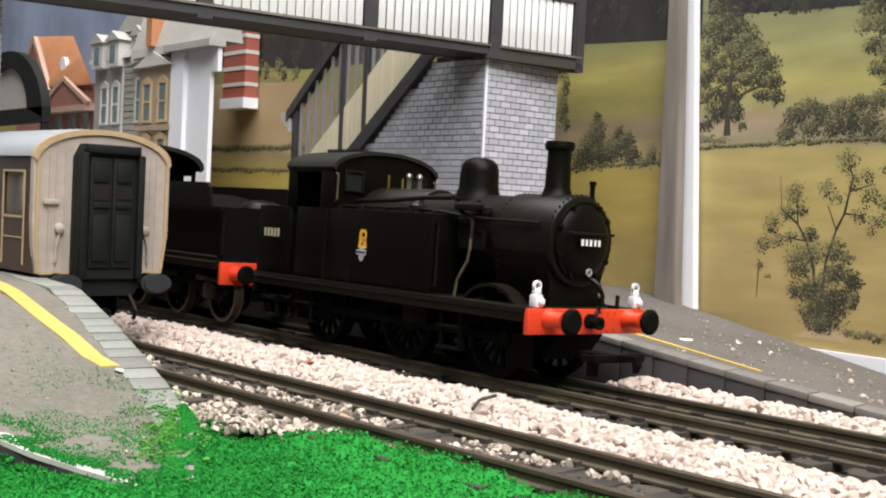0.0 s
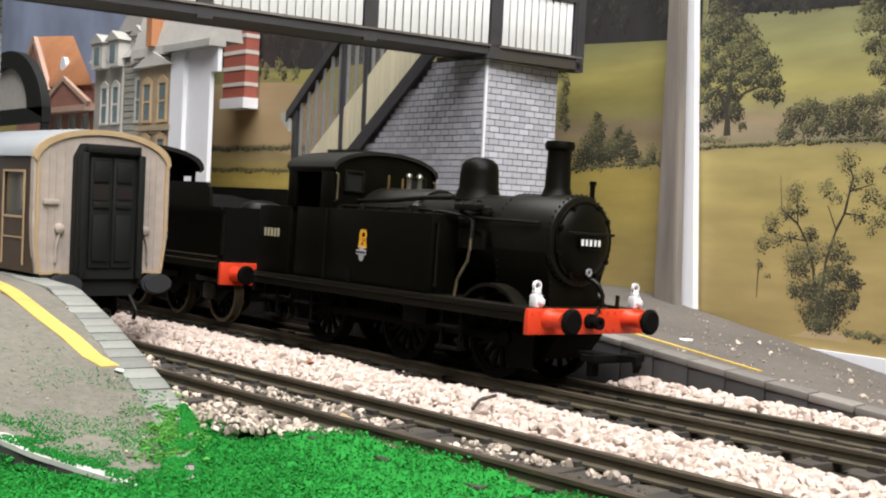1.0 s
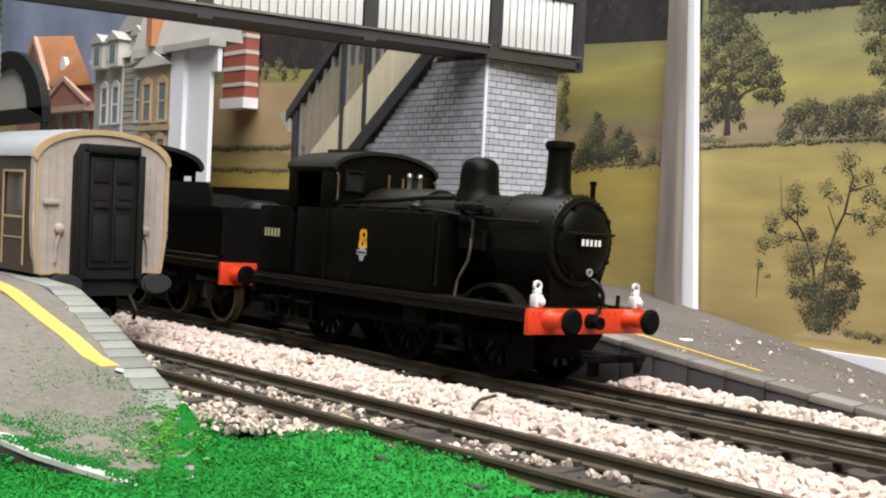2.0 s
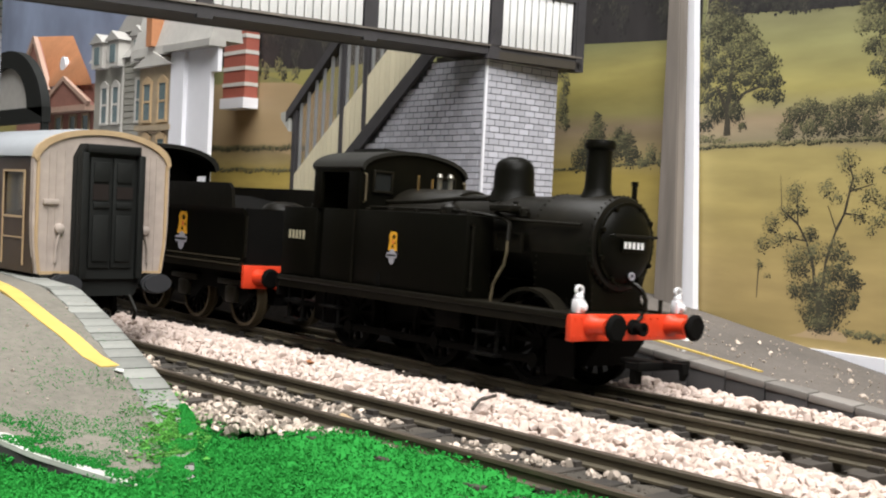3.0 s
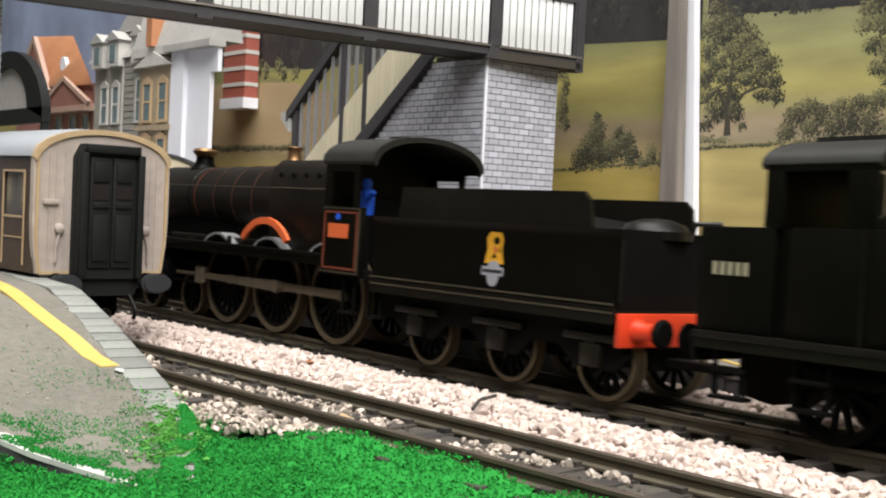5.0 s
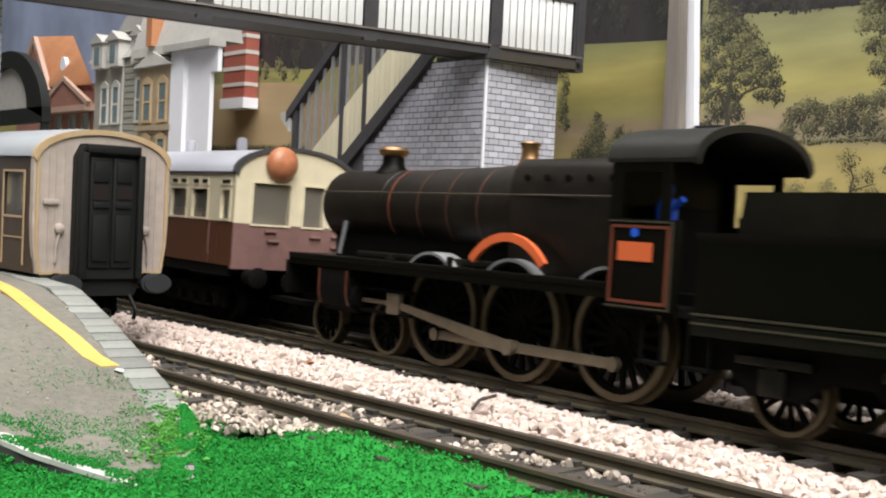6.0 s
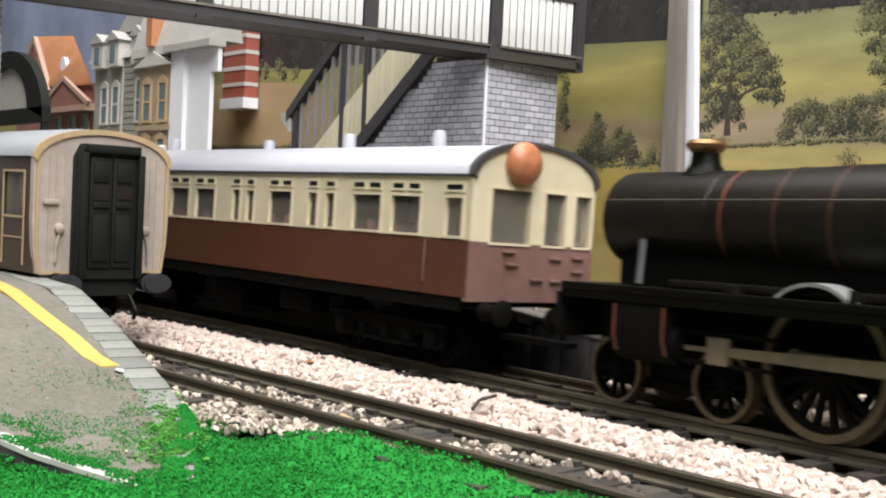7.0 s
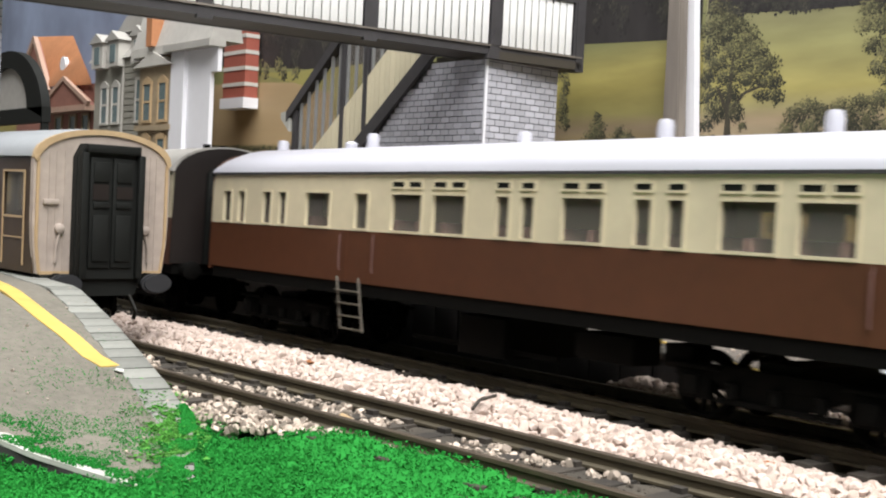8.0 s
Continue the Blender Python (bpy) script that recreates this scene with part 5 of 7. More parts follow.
    part("rod", bm, RODSTEEL, rod, "worn brownish steel coupling rod")
    RODS.append((rod, -244.8 - keep, 11.3, 4.4, 0.0, 11.3))
    con = new("connecting_rod", None)
    con.parent = t
    bm = B()
    prism(bm, [(-38, -0.7), (-38, 0.7), (0, 1.35), (0, -1.35)], "xz", -12.7, -11.9)
    for x, r in ((0, 1.6), (-38, 1.0)):
        lathe(bm, [(r, -13), (r, -11.6)], (x, 0, 0), "y", 16)
    part("rod", bm, RODSTEEL, con, "worn brownish steel connecting rod")
    RODS.append((con, -244.8 - keep, 11.3, 4.4, "con", 11.3))
    cross = new("crosshead", None)
    cross.parent = t
    bm = B()
    box(bm, -2.2, 2.2, -13.2, -11.4, -2.3, 2.3, 0.3)
    tube(bm, [(0, -12.2, 0), (-14, -12.2, 0)], 0.5)
    part("crosshead_block", bm, RODSTEEL, cross, "metal crosshead")
    RODS.append((cross, -244.8 - keep, 11.3, 4.4, "cross", 11.3))
    OX[0] = keep
    for x in (-206, -196):
        bm = B()
        box(bm, x - 2.6, x + 2.6, -16, -13.6, 8.6, 9.2)
        box(bm, x - 2.4, x - 1.9, -15.4, -14.8, 8.6, 17.6)
        box(bm, x + 1.9, x + 2.4, -15.4, -14.8, 8.6, 17.6)
        part("step", bm, SOOT, t)
    return t


def bogie(t, x, half=13.0, mat=SOOT):
    bm = B()
    for s in (-1, 1):
        box(bm, x - half - 4, x + half + 4, s * 11.6 - 0.6, s * 11.6 + 0.6, 7.0, 9.6, 0.2)
        prism(bm, [(x - half + 3, 7.2), (x - 5, 4.2), (x + 5, 4.2), (x + half - 3, 7.2)], "xz", s * 11.6 - 0.5, s * 11.6 + 0.5)
        for d in (-half, half):
            box(bm, x + d - 3.2, x + d + 3.2, s * 11.7 - 0.7, s * 11.7 + 0.7, 3.6, 8.4, 0.4)
            box(bm, x + d - 1.5, x + d + 1.5, s * 12.8 - 0.9, s * 12.8 + 0.9, 4.4, 7.6, 0.3)
            box(bm, x + d - 5.2, x + d + 5.2, s * 12.4 - 0.5, s * 12.4 + 0.5, 8.6, 9.3, 0.2)
        for d in (-half / 2, 0, half / 2):
            lathe(bm, [(1.0, 4.6), (1.2, 5.4), (1.0, 6.2), (1.2, 7.0)], (x + d, s * 12.6, 0), "z", 10)
        box(bm, x - half * 0.7, x + half * 0.7, s * 12.4 - 0.5, s * 12.4 + 0.5, 3.6, 4.4)
    box(bm, x - 4, x + 4, -11, 11, 6, 11)
    part("bogie_frame", bm, mat, t, "dark moulded bogie frame")
    for d in (-half, half):
        wheelset(t, x + d, 5.6, 10, SOOT, y=8.4)


def autocoach():
    t = vehicle("auto_coach", "cream and chocolate model railway coach with white roof", "coach", -420, 90, 2.3)
    xa, xb, ya, yb = -552.5, -344.6, -16.9, 19.6
    yc = (ya + yb) / 2
    # windows along the side: start, end (floor of the lights at one height)
    wins = [(-546, -542), (-538.1, -534.8), (-525.7, -521.8), (-518, -514.6), (-505.6, -495.4), (-485.1, -480.1), (-471.3, -460.8), (-457, -446.7), (-437.3, -433.7),
            (-430.3, -426.9), (-419.5, -409.5), (-402.2, -398.6), (-395, -391.6), (-384.4, -374), (-370.2, -360.4), (-352.2, -347.0)]
    z0, z1 = 28.2, 36.0
    for s, y in ((-1, ya), (1, yb)):
        i = y + 0.9 * -s
        lo, hi = min(y, i), max(y, i)
        bm = B()
        box(bm, xa, xb, lo, hi, 15.9, 27.6)
        part("lower_side", bm, BROWN, t, "chocolate brown lower body side")
        bm = B()
        box(bm, xa, xb, lo, hi, 27.6, z0)
        box(bm, xa, xb, lo, hi, z1, 40.6)
        edges = [xa] + [v for w in wins for v in w] + [xb]
        for a, b in zip(edges[::2], edges[1::2]):
            box(bm, a, b, lo, hi, z0, z1)
        part("upper_side", bm, CREAM, t, "cream upper body side")
        for a, b in wins:
            bm = B()
            o0, o1 = min(y, y + 0.25 * s), max(y, y + 0.25 * s)
            for q in ((a - 0.5, b + 0.5, z0 - 0.5, z0), (a - 0.5, b + 0.5, z1, z1 + 0.4), (a - 0.5, a, z0, z1), (b, b + 0.5, z0, z1)):
                box(bm, q[0], q[1], o0, o1, q[2], q[3])
            part("window_frame", bm, CREAM, t, "raised cream window surround")
        for a, b in wins:
            bm = B()
            box(bm, a - 0.2, b + 0.2, y - s * 0.7 - 0.1, y - s * 0.7 + 0.1, z0 - 0.2, z1 + 0.2)
            part("pane", bm, PANE, t)
        # ventilator lights
        for a, b in wins:
            spans = [(a, b)] if b - a < 6 else [(a + 0.2, (a + b) / 2 - 0.9), ((a + b) / 2 + 0.9, b - 0.2)]
            for c, d in spans:
                if (c + d) / 2 < -480:
                    continue
                bm = B()
                box(bm, c, d, min(y, y + 0.06 * s), max(y, y + 0.06 * s), 37.6, 38.7)
                v = part("vent_light", bm, GANG, t, "small dark ventilator")
                bm = B()
                for q in ((c - 0.4, d + 0.4, 38.7, 39.1), (c - 0.4, d + 0.4, 37.2, 37.6), (c - 0.4, c, 37.6, 38.7), (d, d + 0.4, 37.6, 38.7)):
                    box(bm, q[0], q[1], min(y, y + 0.3 * s), max(y, y + 0.3 * s), q[2], q[3])
                part("vent_rim", bm, CREAM, v)
        bm = B()
        box(bm, xa - 0.3, xb + 0.3, min(y, y + 0.5 * s), max(y, y + 0.5 * s), 40.3, 40.9)
        part("gutter", bm, TIMBER, t, "thin dark gutter")
        # doors, ridges
        each("door_edge", BROWN, t, [(x - 0.2, x + 0.2, min(y, y + 0.15 * s), max(y, y + 0.15 * s), 16.0, 27.6) for x in (-487.5, -478.5, -358.5, -353.5)])
        for x in (-489.5, -476.6, -357.5):
            bm = B()
            tube(bm, [(x, y + s * 0.2, 27), (x, y + s * 0.6, 26.4), (x, y + s * 0.6, 19), (x, y + s * 0.2, 18.4)], 0.2, 6)
            part("grab_rail", bm, MAUVE, t, "thin grab rail")
        bm = B()
        box(bm, xa + 2, xb - 2, min(y * 0.92, y * 0.98), max(y * 0.92, y * 0.98), 13.0, 15.9)
        part("solebar", bm, SOOT, t, "black solebar")
    # folding steps below the door
    bm = B()
    for x in (-489.5, -481):
        tube(bm, [(x, ya - 0.8, 17), (x + 3.6, ya - 1.6, 6.4), (x + 3.8, ya - 1.6, 5.2)], 0.25, 6)
    for k in range(4):
        z = 14 - k * 2.8
        x = -489.5 + (17 - z) * 0.33
        box(bm, x, x + 8.5, ya - 1.9, ya - 1.2, z - 0.15, z + 0.15)
    part("folding_step", bm, STEPM, t, "dull wire folding steps")
    # roof
    n = 18
    w = (yb - ya) / 2 + 0.5
    arc = [(yc + w * math.cos(math.pi * i / n), 40.6 + 7.7 * math.sin(math.pi * i / n) ** 0.95) for i in range(n + 1)]
    bm = B()
    rows = []
    for x, k in ((xa - 0.6, 0.1), (xa + 0.5, 0.62), (xa + 3, 0.86), (xa + 7, 1.0), (xb - 1.6, 1.0), (xb - 0.95, 0.98)):
        rows.append([bm.verts.new((x, y, 40.6 + (z - 40.6) * k)) for y, z in arc])
    for p, q in zip(rows, rows[1:]):
        for i in range(n):
            bm.faces.new((p[i], p[i + 1], q[i + 1], q[i]))
    for r in (rows[0], rows[-1]):
        bm.faces.new(r)
    bm.faces.new([bm.verts.new((x, y, 40.5)) for x, y in ((xa, ya), (xb, ya), (xb, yb), (xa, yb))])
    part("roof", bm, ROOFW, t, "glossy white arched roof")
    for x, h in ((-546, 2.4), (-513, 1.4), (-503.6, 3.2), (-448.8, 2.0), (-411, 3.2), (-376, 3.4)):
        bm = B()
        lathe(bm, [(1.6, 46.4), (1.6, 48.6 + h * 0.7), (1.3, 48.6 + h), (0.4, 48.8 + h)], (x, yc - 1, 0), "z", 16)
        part("roof_vent", bm, ROOFW, t, "stubby white roof ventilator")
    # driving end
    xf = xb
    fw = [(-11.6, -0.4), (4.0, 10.2), (13.4, 18.2)]
    bm = B()
    f0, f1 = 27.4, 38.4
    each("pillar", CREAM, t, [(xf - 0.9, xf + 0.4, a, b, f0, f1) for a, b in ((ya, fw[0][0]), (fw[0][1], fw[1][0]), (fw[1][1], fw[2][0]), (fw[2][1], yb))], "cream window pillar")
    low = [p for p in arc]
    prism(bm, [(yb, f1)] + [(y * 0.985 + 0.02 * yc, z - 0.5) for y, z in low] + [(ya, f1)], "yz", xf - 0.9, xf + 0.4)
    part("end_upper", bm, CREAM, t, "cream coach end with three windows")
    for a, b in fw:
        bm = B()
        box(bm, xf - 0.5, xf - 0.2, a, b, f0, f1)
        part("pane", bm, PANE, t)
        bm = B()
        for q in ((a - 0.5, a, f0, f1 + 0.4), (b, b + 0.5, f0, f1 + 0.4), (a, b, f1, f1 + 0.4), (a - 0.5, b + 0.5, f0 - 0.5, f0)):
            box(bm, xf + 0.3, xf + 0.7, q[0], q[1], q[2], q[3])
        part("window_frame", bm, CREAM, t)
    bm = B()
    box(bm, xf - 0.9, xf + 0.4, ya, 4.6, 15.2, f0)
    part("end_lower", bm, MAUVE, t, "faded mauve-brown lower end panel")
    bm = B()
    box(bm, xf - 0.9, xf + 0.42, 4.6, yb, 15.2, f0)
    part("end_lower", bm, MAUVE, t, "faded mauve-brown lower end panel")
    each("lamp_bracket", MAUVE, t, [(xf + 0.4, xf + 1.2, y - 1.8, y + 1.8, z - 0.3, z + 0.3) for y, z in ((-5, 23), (-6, 25.6), (8, 24.6), (8.4, 19.8), (15, 25), (15, 22), (13, 17.6), (2.6, 20))], "small raised bracket", 0.1)
    bm = B()
    ro = [(y, z) for y, z in arc]
    prism(bm, [(yc + (y - yc) * 1.02, z + 0.35) for y, z in ro] + [(yc + (y - yc) * 0.95, z - 0.6) for y, z in ro[::-1]], "yz", xf - 0.4, xf + 1.0)
    part("roof_edge", bm, TIMBER, t, "dark curved roof edge moulding")
    bm = B()
    lathe(bm, [(4.4, xf + 0.4), (4.6, xf + 1.2), (4.4, xf + 2.2), (3.6, xf + 3.2), (2.2, xf + 3.9), (0.1, xf + 4.2)], (0, -4.0, 44.0), "x", 32)
    part("warning_disc", bm, DISC, t, "domed terracotta disc on the coach end")
    bm = B()
    prism(bm, [(yb, f1)] + [(y * 0.98, z - 0.7) for y, z in arc] + [(ya, f1), (ya, 15), (yb, 15)], "yz", xa, xa + 0.8)
    part("rear_end", bm, BROWN, t, "chocolate rear coach end")
    bm = B()
    box(bm, xa + 1, xb - 1, ya + 1, yb - 1, 14, 16)
    part("floor", bm, SOOT, t)
    each("seat", MAUVE, t, [(x - 1, x + 1, a, b, 15, 30.5) for x in (-540 + k * 8.4 for k in range(22)) if not (-492 < x < -474 or x > -362) for a, b in ((ya + 2, yc - 3), (yc + 3, yb - 2))], "dull seat back", 0.4)
    each("partition", CREAM, t, [(x - 0.4, x + 0.4, ya + 1, yb - 1, 15, 40) for x in (-441, -408, -357, -490)], "thin partition")
    for y in (-11.5, 13):
        buffer(t, xf, 0.9, y, 13.2, SOOT, SOOT, 2.8)
    each("equipment_box", SOOT, t, [(-452, -438, -12, 12, 4, 12), (-418, -404, -13, -5, 7, 12), (-398, -392, -12, -6, 8, 12)], "black underframe box", 0.3)
    each("truss_rod", SOOT, t, [(-470, -425, -10.2, -9.4, 5, 6)])
    bm = B()
    box(bm, xf, xf + 1, yb - 3.5, yb - 0.5, 13, 19.5, 0.2)
    box(bm, xf - 4, xf + 14, -2, 2, 7, 8.2)
    part("coupling", bm, SOOT, t)
    bogie(t, -375, 16.1)
    bogie(t, -520, 16.1)
    return t


def second_coach():
    t = vehicle("coach", "dark-ended model coach with grey roof coupled behind", "coach", -660, 70, 2.3)
    xf, xa = -563.5, -760
    n = 14
    arc = [(17.2 * math.cos(math.pi * i / n), 40.6 + 8.0 * math.sin(math.pi * i / n)) for i in range(n + 1)]
    bm = B()
    prism(bm, arc, "yz", xa, xf + 0.3)
    part("roof", bm, SLATE, t, "grey arched roof")
    bm = B()
    prism(bm, [(16.4, 15), (16.4, 40.6)] + [(a * 0.95, z - 0.5) for a, z in arc] + [(-16.4, 40.6), (-16.4, 15)], "yz", xf, xf + 0.6)
    part("end", bm, DARKEND, t, "dark maroon coach end")
    bm = B()
    for y in (-6, 6):
        box(bm, xf + 0.6, xf + 2.4, y - 1.2, y + 1.2, 15, 41, 0.3)
    box(bm, xf + 0.6, xf + 2.6, -6.6, 6.6, 40, 42, 0.3)
    part("gangway", bm, GANG, t, "black gangway frame")
    for s in (-1, 1):
        a, b = min(s * 15.6, s * 16.5), max(s * 15.6, s * 16.5)
        bm = B()
        box(bm, xa, xf, a, b, 14.6, 27.6)
        part("lower_side", bm, BROWN, t, "chocolate lower side")
        bm = B()
        box(bm, xa, xf, a, b, 36, 40.6)
        box(bm, xa, xf, a, b, 27.6, 28.4)
        for k in range(14):
            x = xf - 0.1 - k * 14.6
            box(bm, x - 5, x, a, b, 28.4, 36)
        part("upper_side", bm, CREAM, t, "cream upper side")
        for k in range(13):
            x = xf - 5.1 - k * 14.6
            bm = B()
            box(bm, x - 9.6, x, s * 15.8 - 0.1, s * 15.8 + 0.1, 28.4, 36)
            part("pane", bm, PANE, t)
    bm = B()
    box(bm, xa, xf, -15.5, 15.5, 12, 15)
    for y in (-9, 9):
        lathe(bm, [(1.0, 48), (1.2, 49.5)], (xf - 12, y * 0.3, 0), "z", 10)
    part("underframe", bm, SOOT, t, "black underframe")
    for y in (-11.5, 11.5):
        buffer(t, xf, 0.8, y, 13.4, SOOT, SOOT, 2.6)
    bogie(t, -592)
    bogie(t, -725)
    OX[0] = 0
    return t


# ---- standing coach on the near track: origin on the rail line below its end ----
def standing_coach():
    t = thing("coach", "pale wooden model coach with charcoal gangway on the near track", "coach")
    OX[0] = 0.0
    n = 16
    w = 16.8
    arc = [(w * math.cos(math.pi * i / n), 41.0 + 7.2 * math.sin(math.pi * i / n) ** 0.9) for i in range(n + 1)]
    body = [(w - 1.2, 15.5), (w - 0.3, 22), (w, 28), (w, 41)] + arc[1:-1] + [(-w, 41), (-w, 28), (-w + 0.3, 22), (-w + 1.2, 15.5)]
    bm = B()
    prism(bm, body, "yz", -1.6, 0)
    part("end", bm, TEAK, t, "pale pinkish wooden coach end")
    bm = B()
    prism(bm, [(y * 1.01, z + 0.3) for y, z in arc] + [(y * 0.95, z - 0.9) for y, z in arc[::-1]], "yz", -1.0, 0.5)
    part("roof_edge", bm, TAN, t, "tan curved end moulding")
    bm = B()
    for s in (-1, 1):
        box(bm, -1, 0.5, min(s * 16.2, s * 15.6), max(s * 16.2, s * 15.6), 24, 41)
        tube(bm, [(0.2, s * 15.0, 15.6), (0.2, s * 15.8, 22), (0.2, s * 16, 26)], 0.4, 6)
        box(bm, -0.6, 0.4, min(s * 15, s * 8), max(s * 15, s * 8), 15.3, 16.0)
    part("corner_beading", bm, TAN, t, "tan corner beading")
    bm = B()
    for s in (-1, 1):
        for y in (11.6, 13.2, 9.6):
            box(bm, 0, 0.2, s * y - 0.1, s * y + 0.1, 16, 43)
    part("panel_joints", bm, TEAK, t)
    bm = B()
    for s in (-1, 1):
        lathe(bm, [(1.2, 0), (1.1, 0.9), (0.4, 1.3)], (0, s * 10.6, 25.6), "x", 14)
        tube(bm, [(0.5, s * 10.6, 25), (0.6, s * 11.4, 21), (0.4, s * 11.4, 18)], 0.3, 6)
    box(bm, 0, 0.8, -14.6, -11.0, 31, 32.2, 0.2)
    part("lamp_bracket", bm, TEAK, t, "moulded bracket and pipe")
    # gangway
    g = [(7.8, 14.5), (7.8, 42), (6.2, 45), (-6.2, 45), (-7.8, 42), (-7.8, 14.5)]
    bm = B()
    prism(bm, g, "yz", 0, 2.0)
    prism(bm, [(y * 0.97, z) for y, z in g], "yz", 2.0, 2.4)
    prism(bm, g, "yz", 2.4, 3.6)
    part("gangway", bm, GANG, t, "charcoal corridor gangway")
    bm = B()
    for a, b, c, d in ((-7.8, -6.2, 14.6, 43), (6.2, 7.8, 14.6, 43), (-6.6, 6.6, 43, 45)):
        box(bm, 3.6, 5.0, a, b, c, d, 0.3)
    part("gangway_rim", bm, GANG, t)
    bm = B()
    box(bm, 3.6, 4.1, -5.4, -0.2, 17, 42, 0.15)
    box(bm, 3.6, 4.1, 0.2, 5.4, 17, 42, 0.15)
    for s in (-1, 1):
        for z0, z1 in ((18.5, 29), (30.6, 32), (36.5, 41)):
            box(bm, 4.1, 4.5, s * 2.8 - 1.9, s * 2.8 + 1.9, z0, z1, 0.15)
    door = part("gangway_door", bm, GANG, t, "black panelled gangway door")
    bm = B()
    box(bm, 4.05, 4.3, -4.8, -1.0, 32.4, 36)
    box(bm, 4.05, 4.3, 1.0, 5.0, 32.8, 35.6)
    part("window", bm, DARKEND, door, "small dark door window")
    bm = B()
    prism(bm, [(-9, 14.6), (9, 14.6), (7, 10.5), (-7, 10.5)], "yz", 0, 2.6)
    box(bm, -4, 0.4, -15, 15, 12, 15.4, 0.2)
    part("headstock", bm, GANG, t, "black headstock")
    for s in (-1, 1):
        bm = B()
        lathe(bm, [(2.0, 0), (2.0, 2.5), (1.2, 2.7), (1.2, 5)], (0, s * 11.2, 13.6), "x", 18)
        b = part("buffer", bm, SOOT, t)
        bm = B()
        # wide oval head
        pts = [(s * 11.2 + 3.9 * math.cos(a), 13.4 + 2.4 * math.sin(a)) for a in np.linspace(0, 2 * math.pi, 28)[:-1]]
        prism(bm, pts, "yz", 5, 5.8)
        prism(bm, [(s * 11.2 + (y - s * 11.2) * 0.85, 13.4 + (z - 13.4) * 0.85) for y, z in pts], "yz", 5.8, 6.3)
        part("buffer_head", bm, BUFGREY, b, "wide dark grey oval buffer head")
    # roof and sides
    bm = B()
    rows = []
    for x, k in ((-230, 1), (-14, 1), (-8, 0.99), (-3, 0.97), (-0.6, 0.95)):
        rows.append([bm.verts.new((x, y * 1.0, 41.2 + (z - 41) * k + 0.4)) for y, z in arc])
    for p, q in zip(rows, rows[1:]):
        for i in range(n):
            bm.faces.new((p[i], p[i + 1], q[i + 1], q[i]))
    bm.faces.new(rows[-1])
    part("roof", bm, ROOFG, t, "pale grey arched roof")
    bm = B()
    tube(bm, [(-60, -14.4, 44.6), (-16, -14.4, 44.6), (-12, -14.2, 44.2), (-9, -15.4, 42)], 0.4, 6)
    part("roof_conduit", bm, GANG, t, "thin dark roof pipe")
    for s in (-1, 1):
        a, b = min(s * 15.2, s * 16.1), max(s * 15.2, s * 16.1)
        bm = B()
        box(bm, -230, -1.2, a, b, 15.5, 28)
        box(bm, -230, -1.2, a, b, 38, 41.2)
        for k in range(14):
            x = -1.2 - k * 16.4
            box(bm, x - 4.5, x, a, b, 28, 38)
        part("side", bm, COACHBR, t, "brown panelled coach side")
        bm = B()
        for k in range(14):
            x = -5.7 - k * 16.4
            y0, y1 = min(s * 16.1, s * 16.35), max(s * 16.1, s * 16.35)
            for q in ((x - 12, x, 27.6, 28.1), (x - 12, x, 38, 38.5), (x - 12, x - 11.5, 17, 38), (x - 0.5, x, 17, 38), (x - 12, x, 23, 23.3)):
                box(bm, q[0], q[1], y0, y1, q[2], q[3])
        part("beading", bm, TAN, t, "thin tan beading")
        for k in range(13):
            x = -5.7 - k * 16.4
            bm = B()
            box(bm, x - 11.9, x, s * 15.5 - 0.1, s * 15.5 + 0.1, 28, 38)
            part("pane", bm, PANE, t)
    bm = B()
    box(bm, -228, -3, -14.5, 14.5, 12.5, 15.6)
    box(bm, -140, -100, -13, 13, 5, 12.5)
    part("underframe", bm, SOOT, t, "black underframe")
    save = len(WHEELS)
    bogie(t, -32)
    bogie(t, -195)
    del WHEELS[save:]
    bm = B()
    tube(bm, [(2, 6, 11), (4, 7, 7), (3, 7, 5)], 0.5, 6)
    ring(bm, 1.0, 1.4, 4.5, 5.2, (0, -1, 6.5), "x", 14)
    part("coupling", bm, BLACK2, t, "black coupling hose")
    t.matrix_basis = P(-104, near_y(-104) + 1.2, 0, 0, 0, math.degrees(math.atan(0.072)))
    return t


# ---- buildings behind ----
def hbox(t, name, mat, *a, label=""):
    bm = B()
    box(bm, *a)
    return part(name, bm, mat, t, label)


def sash(t, x, z, w, h, y, arched=False, trim=HOUSETRIM):
    """A window on a face towards the tracks."""
    bm = B()
    for q in ((x - w / 2 - 1.1, x - w / 2, z, z + h), (x + w / 2, x + w / 2 + 1.1, z, z + h), (x - w / 2 - 1.6, x + w / 2 + 1.6, z - 1.2, z), (x - w / 2 - 1.3, x + w / 2 + 1.3, z + h, z + h + 1.3)):
        box(bm, q[0], q[1], y - 0.9, y, q[2], q[3])
    if arched:
        prism(bm, [(x - w / 2 - 1.2, z + h + 1.2), (x + w / 2 + 1.2, z + h + 1.2), (x + w / 4, z + h + 3), (x, z + h + 3.6), (x - w / 4, z + h + 3)], "xz", y - 0.9, y)
    box(bm, x - w / 2, x + w / 2, y - 0.6, y - 0.1, z + h * 0.48, z + h * 0.54)
    f = part("window", bm, trim, t, "pale sash window")
    bm = B()
    box(bm, x - w / 2, x + w / 2, y - 0.35, y - 0.1, z, z + h)
    part("pane", bm, HWIN, f)


